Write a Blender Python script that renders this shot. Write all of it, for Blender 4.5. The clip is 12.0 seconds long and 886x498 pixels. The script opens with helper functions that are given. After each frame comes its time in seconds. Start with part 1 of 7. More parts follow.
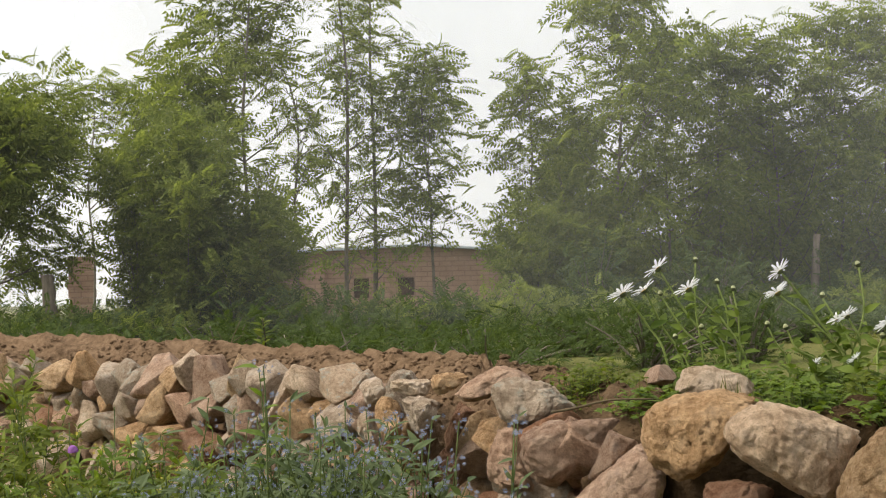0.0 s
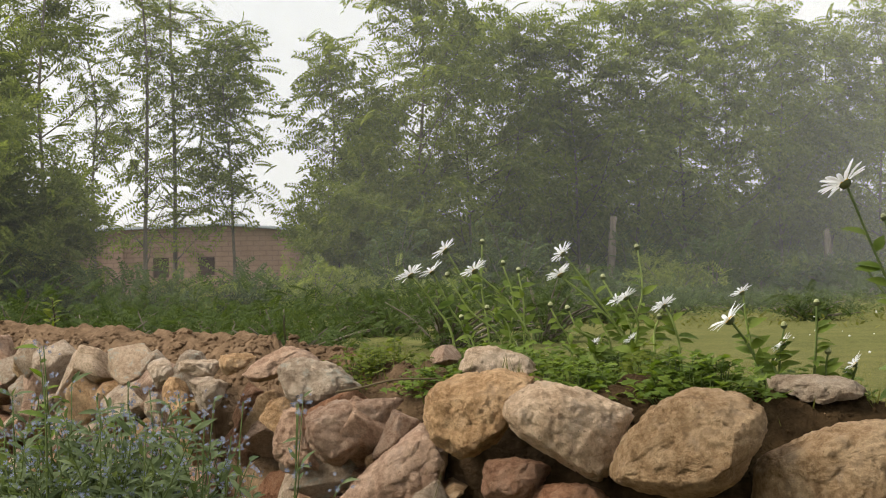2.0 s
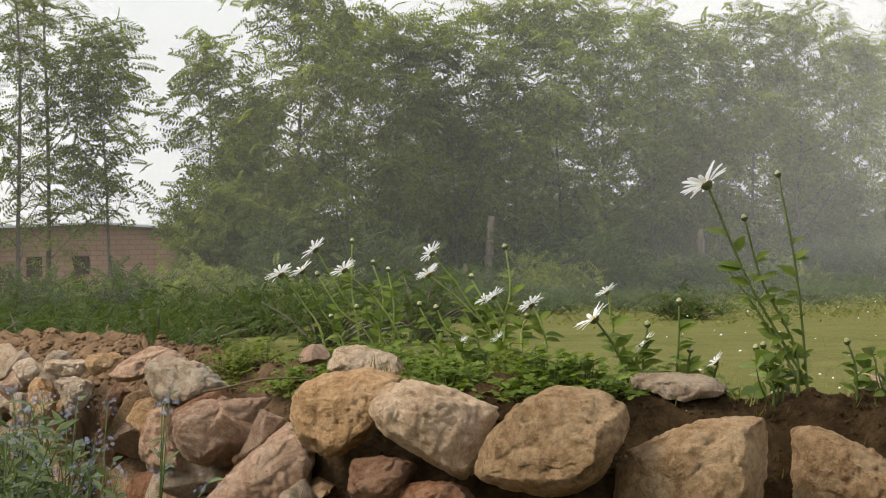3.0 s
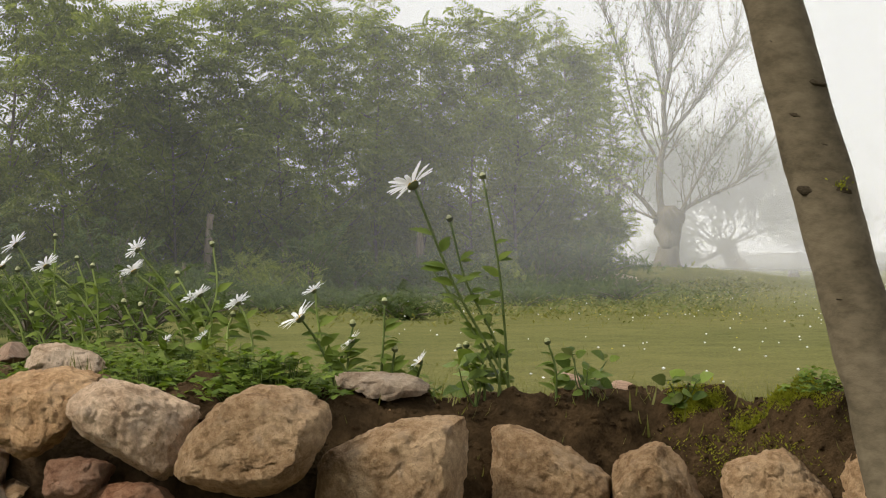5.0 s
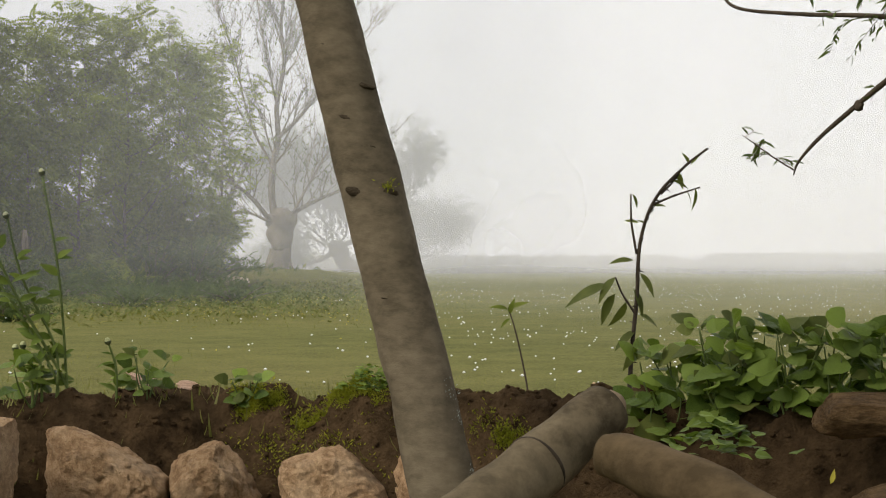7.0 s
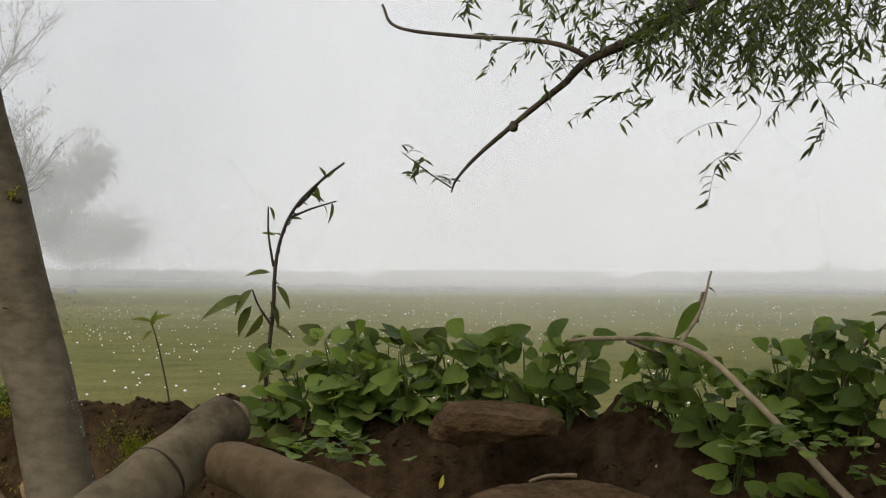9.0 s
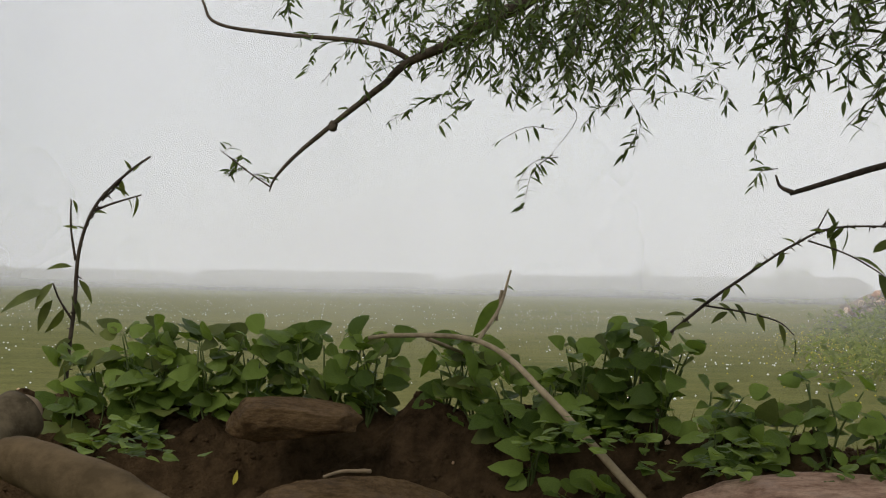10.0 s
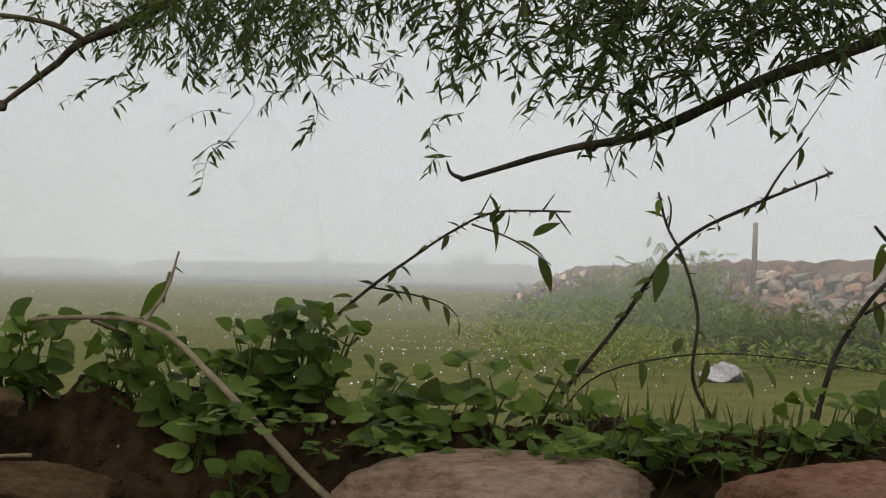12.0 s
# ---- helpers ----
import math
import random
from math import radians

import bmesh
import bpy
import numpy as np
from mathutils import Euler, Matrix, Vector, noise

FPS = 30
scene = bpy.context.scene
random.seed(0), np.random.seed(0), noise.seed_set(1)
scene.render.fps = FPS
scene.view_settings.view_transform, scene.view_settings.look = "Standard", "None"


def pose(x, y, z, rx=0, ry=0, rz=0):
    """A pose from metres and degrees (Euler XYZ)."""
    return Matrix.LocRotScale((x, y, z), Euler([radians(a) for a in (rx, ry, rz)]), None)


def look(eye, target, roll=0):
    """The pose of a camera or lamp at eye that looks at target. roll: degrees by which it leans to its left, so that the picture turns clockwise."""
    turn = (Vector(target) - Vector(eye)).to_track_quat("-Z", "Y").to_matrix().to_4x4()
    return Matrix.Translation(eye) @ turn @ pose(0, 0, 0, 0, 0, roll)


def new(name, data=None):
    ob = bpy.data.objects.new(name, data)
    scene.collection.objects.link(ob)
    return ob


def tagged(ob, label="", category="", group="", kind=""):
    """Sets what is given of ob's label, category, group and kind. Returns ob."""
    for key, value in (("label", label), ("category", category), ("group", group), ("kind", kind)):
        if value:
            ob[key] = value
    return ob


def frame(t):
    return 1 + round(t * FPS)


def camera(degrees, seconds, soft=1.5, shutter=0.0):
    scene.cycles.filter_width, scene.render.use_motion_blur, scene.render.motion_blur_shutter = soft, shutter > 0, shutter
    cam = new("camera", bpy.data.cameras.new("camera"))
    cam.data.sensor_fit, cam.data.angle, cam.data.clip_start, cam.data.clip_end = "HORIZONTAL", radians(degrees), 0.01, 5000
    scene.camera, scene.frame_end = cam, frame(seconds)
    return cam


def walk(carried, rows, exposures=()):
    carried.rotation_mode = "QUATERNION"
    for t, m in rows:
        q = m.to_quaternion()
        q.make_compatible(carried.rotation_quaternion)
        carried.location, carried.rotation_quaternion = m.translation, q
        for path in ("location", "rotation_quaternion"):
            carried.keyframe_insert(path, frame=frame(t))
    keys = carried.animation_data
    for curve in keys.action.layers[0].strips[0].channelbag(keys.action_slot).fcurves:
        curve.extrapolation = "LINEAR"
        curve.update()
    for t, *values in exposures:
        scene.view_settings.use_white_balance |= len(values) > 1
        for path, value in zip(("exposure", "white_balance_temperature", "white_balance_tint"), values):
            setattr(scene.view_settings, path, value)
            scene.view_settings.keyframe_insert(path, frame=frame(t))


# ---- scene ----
cam = camera(29.04, 12.0, 1.1)
PATH = [
    (0, (-0.0983, 0.0047, 1.2563), (-1.6823, 3.6761, 1.3656), -1.37),
    (0.5, (-0.0911, 0.0011, 1.2564), (-1.5821, 3.7116, 1.3511), -1.33),
    (1, (-0.0844, 0.0019, 1.2565), (-1.4531, 3.7598, 1.3268), -1.13),
    (1.5, (-0.0762, -0.0051, 1.2566), (-1.3382, 3.7901, 1.3142), -1.11),
    (2, (-0.0669, -0.0062, 1.2566), (-1.2193, 3.8239, 1.3099), -1.14),
    (2.5, (-0.0560, -0.0107, 1.2566), (-1.0856, 3.8542, 1.3073), -1.21),
    (3, (-0.0488, -0.0100, 1.2559), (-0.9269, 3.8921, 1.3028), -1.07),
    (3.2, (-0.0490, -0.0054, 1.2583), (-0.8661, 3.9101, 1.2957), -1.54),
    (4.8, (-0.0326, 0.0048, 1.2550), (-0.3541, 3.9917, 1.2951), -0.63),
    (5, (-0.0293, 0.0072, 1.2542), (-0.2633, 4.0002, 1.2914), -0.39),
    (5.5, (-0.0168, 0.0033, 1.2540), (-0.0168, 4.0032, 1.2822), -0.08),
    (6, (0.0021, -0.0088, 1.2544), (0.2290, 3.9847, 1.2797), -0.11),
    (6.5, (0.0291, 0.0070, 1.2537), (0.4750, 3.9820, 1.2819), -0.24),
    (7, (0.0468, 0.0024, 1.2504), (0.7076, 3.9473, 1.2878), -0.08),
    (7.2, (0.0560, -0.0003, 1.2511), (0.7968, 3.9303, 1.2907), -0.05),
    (8.8, (0.0933, -0.0205, 1.2491), (1.4108, 3.7558, 1.3086), -0.05),
    (9, (0.0964, -0.0262, 1.2449), (1.4905, 3.7223, 1.3210), 0.35),
    (9.5, (0.1070, -0.0328, 1.2439), (1.6915, 3.6392, 1.3274), 0.80),
    (10, (0.1196, -0.0360, 1.2395), (1.8921, 3.5489, 1.3242), 1.08),
    (10.5, (0.1318, -0.0421, 1.2363), (2.0607, 3.4608, 1.3207), 0.76),
    (11, (0.1330, -0.0403, 1.2378), (2.2335, 3.3630, 1.3098), 0.86),
    (11.5, (0.1276, -0.0452, 1.2372), (2.3846, 3.2565, 1.3073), 1.27),
    (12, (0.1263, -0.0505, 1.2349), (2.5335, 3.1434, 1.3020), 1.19),
]
walk(cam, [(t, look(eye, target, roll)) for t, eye, target, roll in PATH],
     [(0, 0.26, 6590, 13), (3, 0.24, 6590, 13), (5.5, 0.04, 6560, 14), (6.5, -0.05, 6500, 15), (7.2, -0.1, 6450, 15), (8.8, -0.28, 6270, 15.5), (9.5, -0.38, 6240, 15), (10.5, -0.5, 6200, 14.5), (12, -0.57, 6180, 13)])
# ---- end of path ----

# ---- sky, sun ----
world = bpy.data.worlds.new("foggy_sky")
scene.world = world
world.use_nodes = True
wn, wl = world.node_tree.nodes, world.node_tree.links
wn.clear()
sky = wn.new("ShaderNodeTexSky")
sky.sky_type = "NISHITA"
sky.sun_disc = False
sky.sun_elevation = radians(48)
sky.sun_rotation = radians(243)
sky_bg = wn.new("ShaderNodeBackground")
sky_bg.inputs["Strength"].default_value = 0.03
wl.new(sky.outputs["Color"], sky_bg.inputs["Color"])
fog_bg = wn.new("ShaderNodeBackground")
fog_bg.inputs["Color"].default_value = (0.965, 0.985, 1.0, 1)
gc = wn.new("ShaderNodeTexCoord")
gx = wn.new("ShaderNodeSeparateXYZ")
wl.new(gc.outputs["Generated"], gx.inputs[0])
gr = wn.new("ShaderNodeMapRange")
gr.interpolation_type = "SMOOTHSTEP"
gr.inputs["From Min"].default_value, gr.inputs["From Max"].default_value = 0.1, 1.0
gr.inputs["To Min"].default_value, gr.inputs["To Max"].default_value = 0.80, 1.55
wl.new(gx.outputs["Z"], gr.inputs["Value"])
wl.new(gr.outputs[0], fog_bg.inputs["Strength"])
sky_sum = wn.new("ShaderNodeAddShader")
wl.new(sky_bg.outputs[0], sky_sum.inputs[0])
wl.new(fog_bg.outputs[0], sky_sum.inputs[1])
wo = wn.new("ShaderNodeOutputWorld")
wl.new(sky_sum.outputs[0], wo.inputs["Surface"])

sun = new("sun", bpy.data.lights.new("sun", "SUN"))
sun.data.energy, sun.data.angle, sun.data.color = 3.3, radians(24), (1.0, 0.94, 0.84)
sun.matrix_world = look((-10, -5, 11), (0, 0, 0))

R = random.Random(11)


# ---- materials ----
def mat(name, rough=0.8, spec=0.3):
    m = bpy.data.materials.new(name)
    m.use_nodes = True
    n = m.node_tree.nodes
    b = n["Principled BSDF"]
    b.inputs["Roughness"].default_value = rough
    b.inputs["Specular IOR Level"].default_value = spec
    return m, n, m.node_tree.links, b


def ramp(n, l, src, stops):
    r = n.new("ShaderNodeValToRGB")
    e = r.color_ramp.elements
    e[0].position, e[0].color = stops[0][0], (*stops[0][1], 1)
    e[1].position, e[1].color = stops[-1][0], (*stops[-1][1], 1)
    for p, c in stops[1:-1]:
        k = e.new(p)
        k.color = (*c, 1)
    l.new(src, r.inputs["Fac"])
    return r.outputs["Color"]


def tex(n, l, scale, detail=6, rough=0.6, coord="Object", kind="ShaderNodeTexNoise", stretch=None):
    t = n.new(kind)
    t.inputs["Scale"].default_value = scale
    if kind == "ShaderNodeTexNoise":
        t.inputs["Detail"].default_value, t.inputs["Roughness"].default_value = detail, rough
    c = n.new("ShaderNodeTexCoord")
    src = c.outputs[coord]
    if stretch:
        mp = n.new("ShaderNodeMapping")
        mp.inputs["Scale"].default_value = stretch
        l.new(src, mp.inputs["Vector"])
        src = mp.outputs["Vector"]
    l.new(src, t.inputs["Vector"])
    return t.outputs["Fac"] if "Fac" in t.outputs else t.outputs["Distance"]


def mix(n, l, fac, a, b, how="MIX"):
    x = n.new("ShaderNodeMix")
    x.data_type, x.blend_type = "RGBA", how
    for socket, v in ((x.inputs[0], fac), (x.inputs[6], a), (x.inputs[7], b)):
        if isinstance(v, (int, float)):
            socket.default_value = v
        elif isinstance(v, tuple):
            socket.default_value = (*v, 1)
        else:
            l.new(v, socket)
    return x.outputs[2]


def bump(n, l, b, height, strength, dist):
    u = n.new("ShaderNodeBump")
    u.inputs["Strength"].default_value, u.inputs["Distance"].default_value = strength, dist
    l.new(height, u.inputs["Height"])
    l.new(u.outputs["Normal"], b.inputs["Normal"])


def leaf_mat(name, dark, light, trans, rough=0.5, vein=0.0):
    """Leaves: colour drifts from leaf to leaf and in patches; light shines through."""
    m, n, l, b = mat(name, rough + 0.12, 0.09)
    g = n.new("ShaderNodeNewGeometry")
    o = n.new("ShaderNodeObjectInfo")
    add = n.new("ShaderNodeMath")
    add.operation = "ADD"
    l.new(g.outputs["Random Per Island"], add.inputs[0])
    l.new(o.outputs["Random"], add.inputs[1])
    frac = n.new("ShaderNodeMath")
    frac.operation = "FRACT"
    l.new(add.outputs[0], frac.inputs[0])
    mid = tuple((p + q) / 2 for p, q in zip(dark, light))
    c = ramp(n, l, frac.outputs[0], [(0, dark), (0.55, mid), (1, light)])
    patch = tex(n, l, 1.3 if vein == 0 else 45, 3)
    c = mix(n, l, 0.35, c, ramp(n, l, patch, [(0.3, tuple(v * 0.6 for v in dark)), (0.7, light)]))
    l.new(c, b.inputs["Base Color"])
    t = n.new("ShaderNodeBsdfTranslucent")
    tc = mix(n, l, 1.0, c, (1.4, 1.42, 0.7), "MULTIPLY")
    l.new(tc, t.inputs["Color"])
    s = n.new("ShaderNodeMixShader")
    s.inputs[0].default_value = trans
    l.new(b.outputs[0], s.inputs[1])
    l.new(t.outputs[0], s.inputs[2])
    l.new(s.outputs[0], n["Material Output"].inputs["Surface"])
    return m


def stone_mat(name, a, b2, c2, lichen=0.0):
    m, n, l, b = mat(name, 0.9, 0.08)
    o = n.new("ShaderNodeObjectInfo")
    big = tex(n, l, 2.6, 5, 0.65)
    fine = tex(n, l, 16, 9, 0.74)
    speck = tex(n, l, 55, 4, 0.8)
    col = ramp(n, l, big, [(0.34, a), (0.45, b2), (0.58, c2)])
    col = mix(n, l, 0.42, col, ramp(n, l, fine, [(0.38, tuple(v * 0.7 for v in a)), (0.49, b2), (0.60, tuple(min(1, v * 1.25) for v in c2))]))
    dark = ramp(n, l, fine, [(0.60, (0, 0, 0)), (0.67, (0.8, 0.8, 0.8))])
    col = mix(n, l, dark, col, tuple(v * 0.8 for v in a))
    col = mix(n, l, ramp(n, l, speck, [(0.60, (0, 0, 0)), (0.70, (0.5, 0.5, 0.5))]), col, (0.07, 0.055, 0.042))
    grey = tex(n, l, 4.3, 7, 0.7)
    col = mix(n, l, ramp(n, l, grey, [(0.54, (0, 0, 0)), (0.66, (0.5, 0.5, 0.5))]), col, tuple(0.4 * sum(b2) / 3 + 0.5 * v for v in b2))
    tint = ramp(n, l, o.outputs["Random"], [(0, (0.84, 0.80, 0.74)), (0.5, (1.12, 1.10, 1.06)), (1, (1.22, 1.10, 0.96))])
    col = mix(n, l, 1.0, col, tint, "MULTIPLY")
    if lichen:
        lf = tex(n, l, 5, 7, 0.75)
        lm = ramp(n, l, lf, [(0.62 - lichen, (0, 0, 0)), (0.70 - lichen, (1, 1, 1))])
        col = mix(n, l, lm, col, (0.44, 0.42, 0.33))
    l.new(col, b.inputs["Base Color"])
    pit = tex(n, l, 7, kind="ShaderNodeTexVoronoi")
    h = mix(n, l, 0.22, mix(n, l, 0.5, fine, speck), pit)
    bump(n, l, b, h, 0.9, 0.035)
    return m


def plain_mat(name, a, b2, scale, rough=0.8, bumpy=0.3, dist=0.003, stretch=None, spec=0.08):
    m, n, l, b = mat(name, rough, spec)
    f1 = tex(n, l, scale, 8, 0.65, stretch=stretch)
    f2 = tex(n, l, scale * 0.13, 4, stretch=stretch)
    c = mix(n, l, 0.5, ramp(n, l, f1, [(0.38, a), (0.62, b2)]), ramp(n, l, f2, [(0.38, a), (0.62, b2)]))
    l.new(c, b.inputs["Base Color"])
    bump(n, l, b, f1, bumpy, dist)
    return m


M_TAN = stone_mat("tan_sandstone", (0.179, 0.110, 0.053), (0.400, 0.265, 0.145), (0.570, 0.419, 0.258))
M_GREY = stone_mat("lichen_stone", (0.230, 0.166, 0.110), (0.386, 0.299, 0.216), (0.524, 0.437, 0.331), 0.08)
M_PINK = stone_mat("pink_stone", (0.198, 0.116, 0.075), (0.396, 0.265, 0.184), (0.543, 0.400, 0.294), 0.0)
M_RED = stone_mat("red_stone", (0.138, 0.070, 0.040), (0.276, 0.152, 0.092), (0.386, 0.248, 0.166))
M_PALE = stone_mat("pale_stone", (0.248, 0.179, 0.120), (0.460, 0.359, 0.259), (0.607, 0.511, 0.396), 0.0)
M_BROWN = stone_mat("brown_stone", (0.060, 0.039, 0.017), (0.125, 0.082, 0.038), (0.21, 0.142, 0.070))
STONES = (M_TAN, M_GREY, M_PINK, M_RED, M_PALE, M_BROWN)
M_SOIL, n, l, b = mat("soil", 1.0, 0.02)
s1, s2, s3 = tex(n, l, 34, 8, 0.7), tex(n, l, 5, 5), tex(n, l, 150, 4, 0.7)
# the willow's shade is put into the colour: soil darkens towards the right
shaded = ramp(n, l, s1, [(0.38, (0.018, 0.0115, 0.0055)), (0.62, (0.085, 0.055, 0.027))])
dry = ramp(n, l, s1, [(0.3, (0.10, 0.062, 0.034)), (0.7, (0.36, 0.24, 0.145))])
sx = n.new("ShaderNodeSeparateXYZ")
stc = n.new("ShaderNodeTexCoord")
l.new(stc.outputs["Object"], sx.inputs[0])
where = n.new("ShaderNodeMapRange")
where.inputs["From Min"].default_value, where.inputs["From Max"].default_value = -0.5, -1.3
l.new(sx.outputs["X"], where.inputs["Value"])
sc = mix(n, l, where.outputs[0], shaded, dry)
sc = mix(n, l, 0.35, sc, ramp(n, l, s2, [(0.35, (0.024, 0.0155, 0.007)), (0.65, (0.095, 0.061, 0.030))]))
l.new(sc, b.inputs["Base Color"])
bump(n, l, b, mix(n, l, 0.4, s1, s3), 1.0, 0.02)
M_BARK = plain_mat("willow_bark", (0.070, 0.056, 0.033), (0.165, 0.134, 0.084), 50, 0.85, 0.6, 0.003, (0.7, 0.7, 1.3))
M_LOGBARK = plain_mat("log_bark", (0.044, 0.034, 0.018), (0.155, 0.122, 0.070), 40, 0.85, 0.5, 0.003, (1, 1, 1))
M_TRUNK = plain_mat("grey_bark", (0.07, 0.06, 0.043), (0.18, 0.155, 0.115), 9, 0.9, 0.6, 0.02, (1, 1, 0.3))
M_TWIG = plain_mat("dark_twig", (0.02, 0.016, 0.011), (0.075, 0.058, 0.038), 60, 0.8, 0.4, 0.002)
M_DEAD = plain_mat("dead_wood", (0.08, 0.065, 0.045), (0.22, 0.18, 0.135), 14, 0.9, 0.6, 0.01, (1, 1, 0.2))
M_LOCUST = leaf_mat("locust_leaf", (0.074, 0.100, 0.022), (0.214, 0.246, 0.066), 0.52)
M_SHRUB = leaf_mat("shrub_leaf", (0.032, 0.052, 0.014), (0.082, 0.112, 0.030), 0.35)
M_WILLOW = leaf_mat("willow_leaf", (0.020, 0.033, 0.010), (0.092, 0.120, 0.044), 0.40)
M_GRASS = leaf_mat("grass_blade", (0.095, 0.106, 0.030), (0.190, 0.182, 0.060), 0.4)
M_FIELDWEED = leaf_mat("field_weed_leaf", (0.058, 0.080, 0.018), (0.135, 0.155, 0.042), 0.35)


# ---- mesh building ----
class Shape:
    """Vertices and faces gathered for one mesh."""

    def __init__(self):
        self.v, self.f = [], []

    def add(self, verts, faces):
        k = len(self.v)
        self.v.extend(tuple(p) for p in verts)
        self.f.extend(tuple(i + k for i in q) for q in faces)

    def tube(self, pts, r0, r1, seg=7, steps=4, wob=0.0):
        """A round, tapered limb through pts, closed at both ends."""
        p = [Vector(q) for q in pts]
        ext = [p[0] * 2 - p[1]] + p + [p[-1] * 2 - p[-2]]
        line = []
        for i in range(1, len(ext) - 2):
            a, b, c, d = ext[i - 1:i + 3]
            for s in range(steps):
                t = s / steps
                line.append(0.5 * ((2 * b) + (c - a) * t + (2 * a - 5 * b + 4 * c - d) * t * t + (3 * b - a - 3 * c + d) * t ** 3))
        line.append(p[-1])
        n, k = len(line), len(self.v)
        side = Vector((0.31, 0.87, 0.2))
        for i, c in enumerate(line):
            way = (line[min(i + 1, n - 1)] - line[max(i - 1, 0)]).normalized()
            u = way.cross(side)
            if u.length < 1e-3:
                u = way.cross(Vector((1, 0, 0)))
            u.normalize()
            w = way.cross(u)
            r = r0 + (r1 - r0) * i / (n - 1)
            for j in range(seg):
                a = 2 * math.pi * j / seg
                rr = r * (1 + wob * noise.noise(c * (2.5 / max(r0, 1e-3)) * 0.3 + Vector((math.cos(a), math.sin(a), 0)) * 0.8))
                self.v.append(tuple(c + u * (math.cos(a) * rr) + w * (math.sin(a) * rr)))
        for i in range(n - 1):
            for j in range(seg):
                a, b = k + i * seg + j, k + i * seg + (j + 1) % seg
                self.f.append((a, b, b + seg, a + seg))
        self.f.append(tuple(k + j for j in reversed(range(seg))))
        self.f.append(tuple(k + (n - 1) * seg + j for j in range(seg)))
        return line

    def place(self, template, mats):
        """Copies of a template (verts array, faces) under many 3x4 matrices."""
        tv, tf = template
        for m in mats:
            k = len(self.v)
            self.v.extend(map(tuple, tv @ m[:, :3].T + m[:, 3]))
            self.f.extend(tuple(i + k for i in q) for q in tf)


JOINED = ("branchwork", "stemwork", "twigwork", "stalkwork", "leaf_mass", "crown", "foliage", "bloom", "thorn")


def link(name, shape, material, parent=None, label="", smooth=True):
    """One mesh object out of a Shape or a mesh."""
    if isinstance(shape, Shape):
        me = bpy.data.meshes.new(name)
        me.from_pydata(shape.v, [], shape.f)
        if smooth:
            me.shade_smooth()
        me.materials.append(material)
    else:
        me = shape
    ob = new(name, me)
    if parent:
        ob.parent = parent
        ob.matrix_parent_inverse = parent.matrix_basis.inverted()
    if label:
        ob["label"] = label
    if name in JOINED:
        ob["kind"] = "stuff"
    return ob


def thing(name, at, label, category, group="", kind=""):
    """An empty at the base of a thing with parts."""
    ob = new(name)
    ob.empty_display_size = 0.05
    ob.matrix_basis = Matrix.Translation(at)
    return tagged(ob, label, category, group, kind)


def aim(p, way, up, size, roll=0.0):
    """3x4 matrix: template x along way, z near up, scaled."""
    x = np.array(way, float)
    x /= np.linalg.norm(x) + 1e-9
    z = np.array(up, float)
    z = z - x * z.dot(x)
    z /= np.linalg.norm(z) + 1e-9
    y = np.cross(z, x)
    if roll:
        y, z = y * math.cos(roll) + z * math.sin(roll), z * math.cos(roll) - y * math.sin(roll)
    s = size if isinstance(size, tuple) else (size, size, size)
    return np.column_stack([x * s[0], y * s[1], z * s[2], np.array(p, float)])


def polar(az, d, z=0.0):
    a = radians(az)
    return Vector((d * math.sin(a), d * math.cos(a), z))


def lance(width=0.2, n=3, fold=0.12, droop=0.15):
    """A narrow leaf along x, length 1, folded on its midrib."""
    v, f = [(0, 0, 0)], []
    for i in range(1, n + 1):
        t = i / (n + 1)
        w = width * math.sin(math.pi * t ** 0.8) * 0.5
        z = -droop * t * t
        v += [(t, -w, z + fold * w), (t, 0, z), (t, w, z + fold * w)]
    v.append((1, 0, -droop))
    f += [(0, 1, 2), (0, 2, 3)]
    for i in range(n - 1):
        a = 1 + 3 * i
        f += [(a, a + 3, a + 4, a + 1), (a + 1, a + 4, a + 5, a + 2)]
    a = 1 + 3 * (n - 1)
    f += [(a, len(v) - 1, a + 1), (a + 1, len(v) - 1, a + 2)]
    return np.array(v, float), f


def pinnate(pairs=8, leaflet=0.24, wide=0.085, droop=0.3):
    """A feather leaf along x, length 1: a rachis with pairs of leaflets."""
    v, f = [(0, -0.006, 0), (0, 0.006, 0), (1, 0, -droop)], [(0, 1, 2)]
    for i in range(pairs):
        t = 0.18 + 0.8 * i / (pairs - 1)
        size = leaflet * (1 - 0.45 * abs(t - 0.5))
        for s in (-1, 1):
            x0, z0 = t, -droop * t * t
            dx, dy, dz = 0.42 * size, s * 0.86 * size, -0.35 * size
            k = len(v)
            v += [(x0, 0, z0), (x0 + dx * 0.5 - wide * 0.5, dy * 0.5, z0 + dz * 0.35), (x0 + dx, dy, z0 + dz), (x0 + dx * 0.5 + wide * 0.5, dy * 0.5, z0 + dz * 0.35)]
            f.append((k, k + 1, k + 2, k + 3) if s < 0 else (k, k + 3, k + 2, k + 1))
    k = len(v)
    v += [(0.98, 0, -droop), (1.06, -wide * 0.5, -droop), (1.2, 0, -droop - 0.08), (1.06, wide * 0.5, -droop)]
    f.append((k, k + 1, k + 2, k + 3))
    return np.array(v, float), f


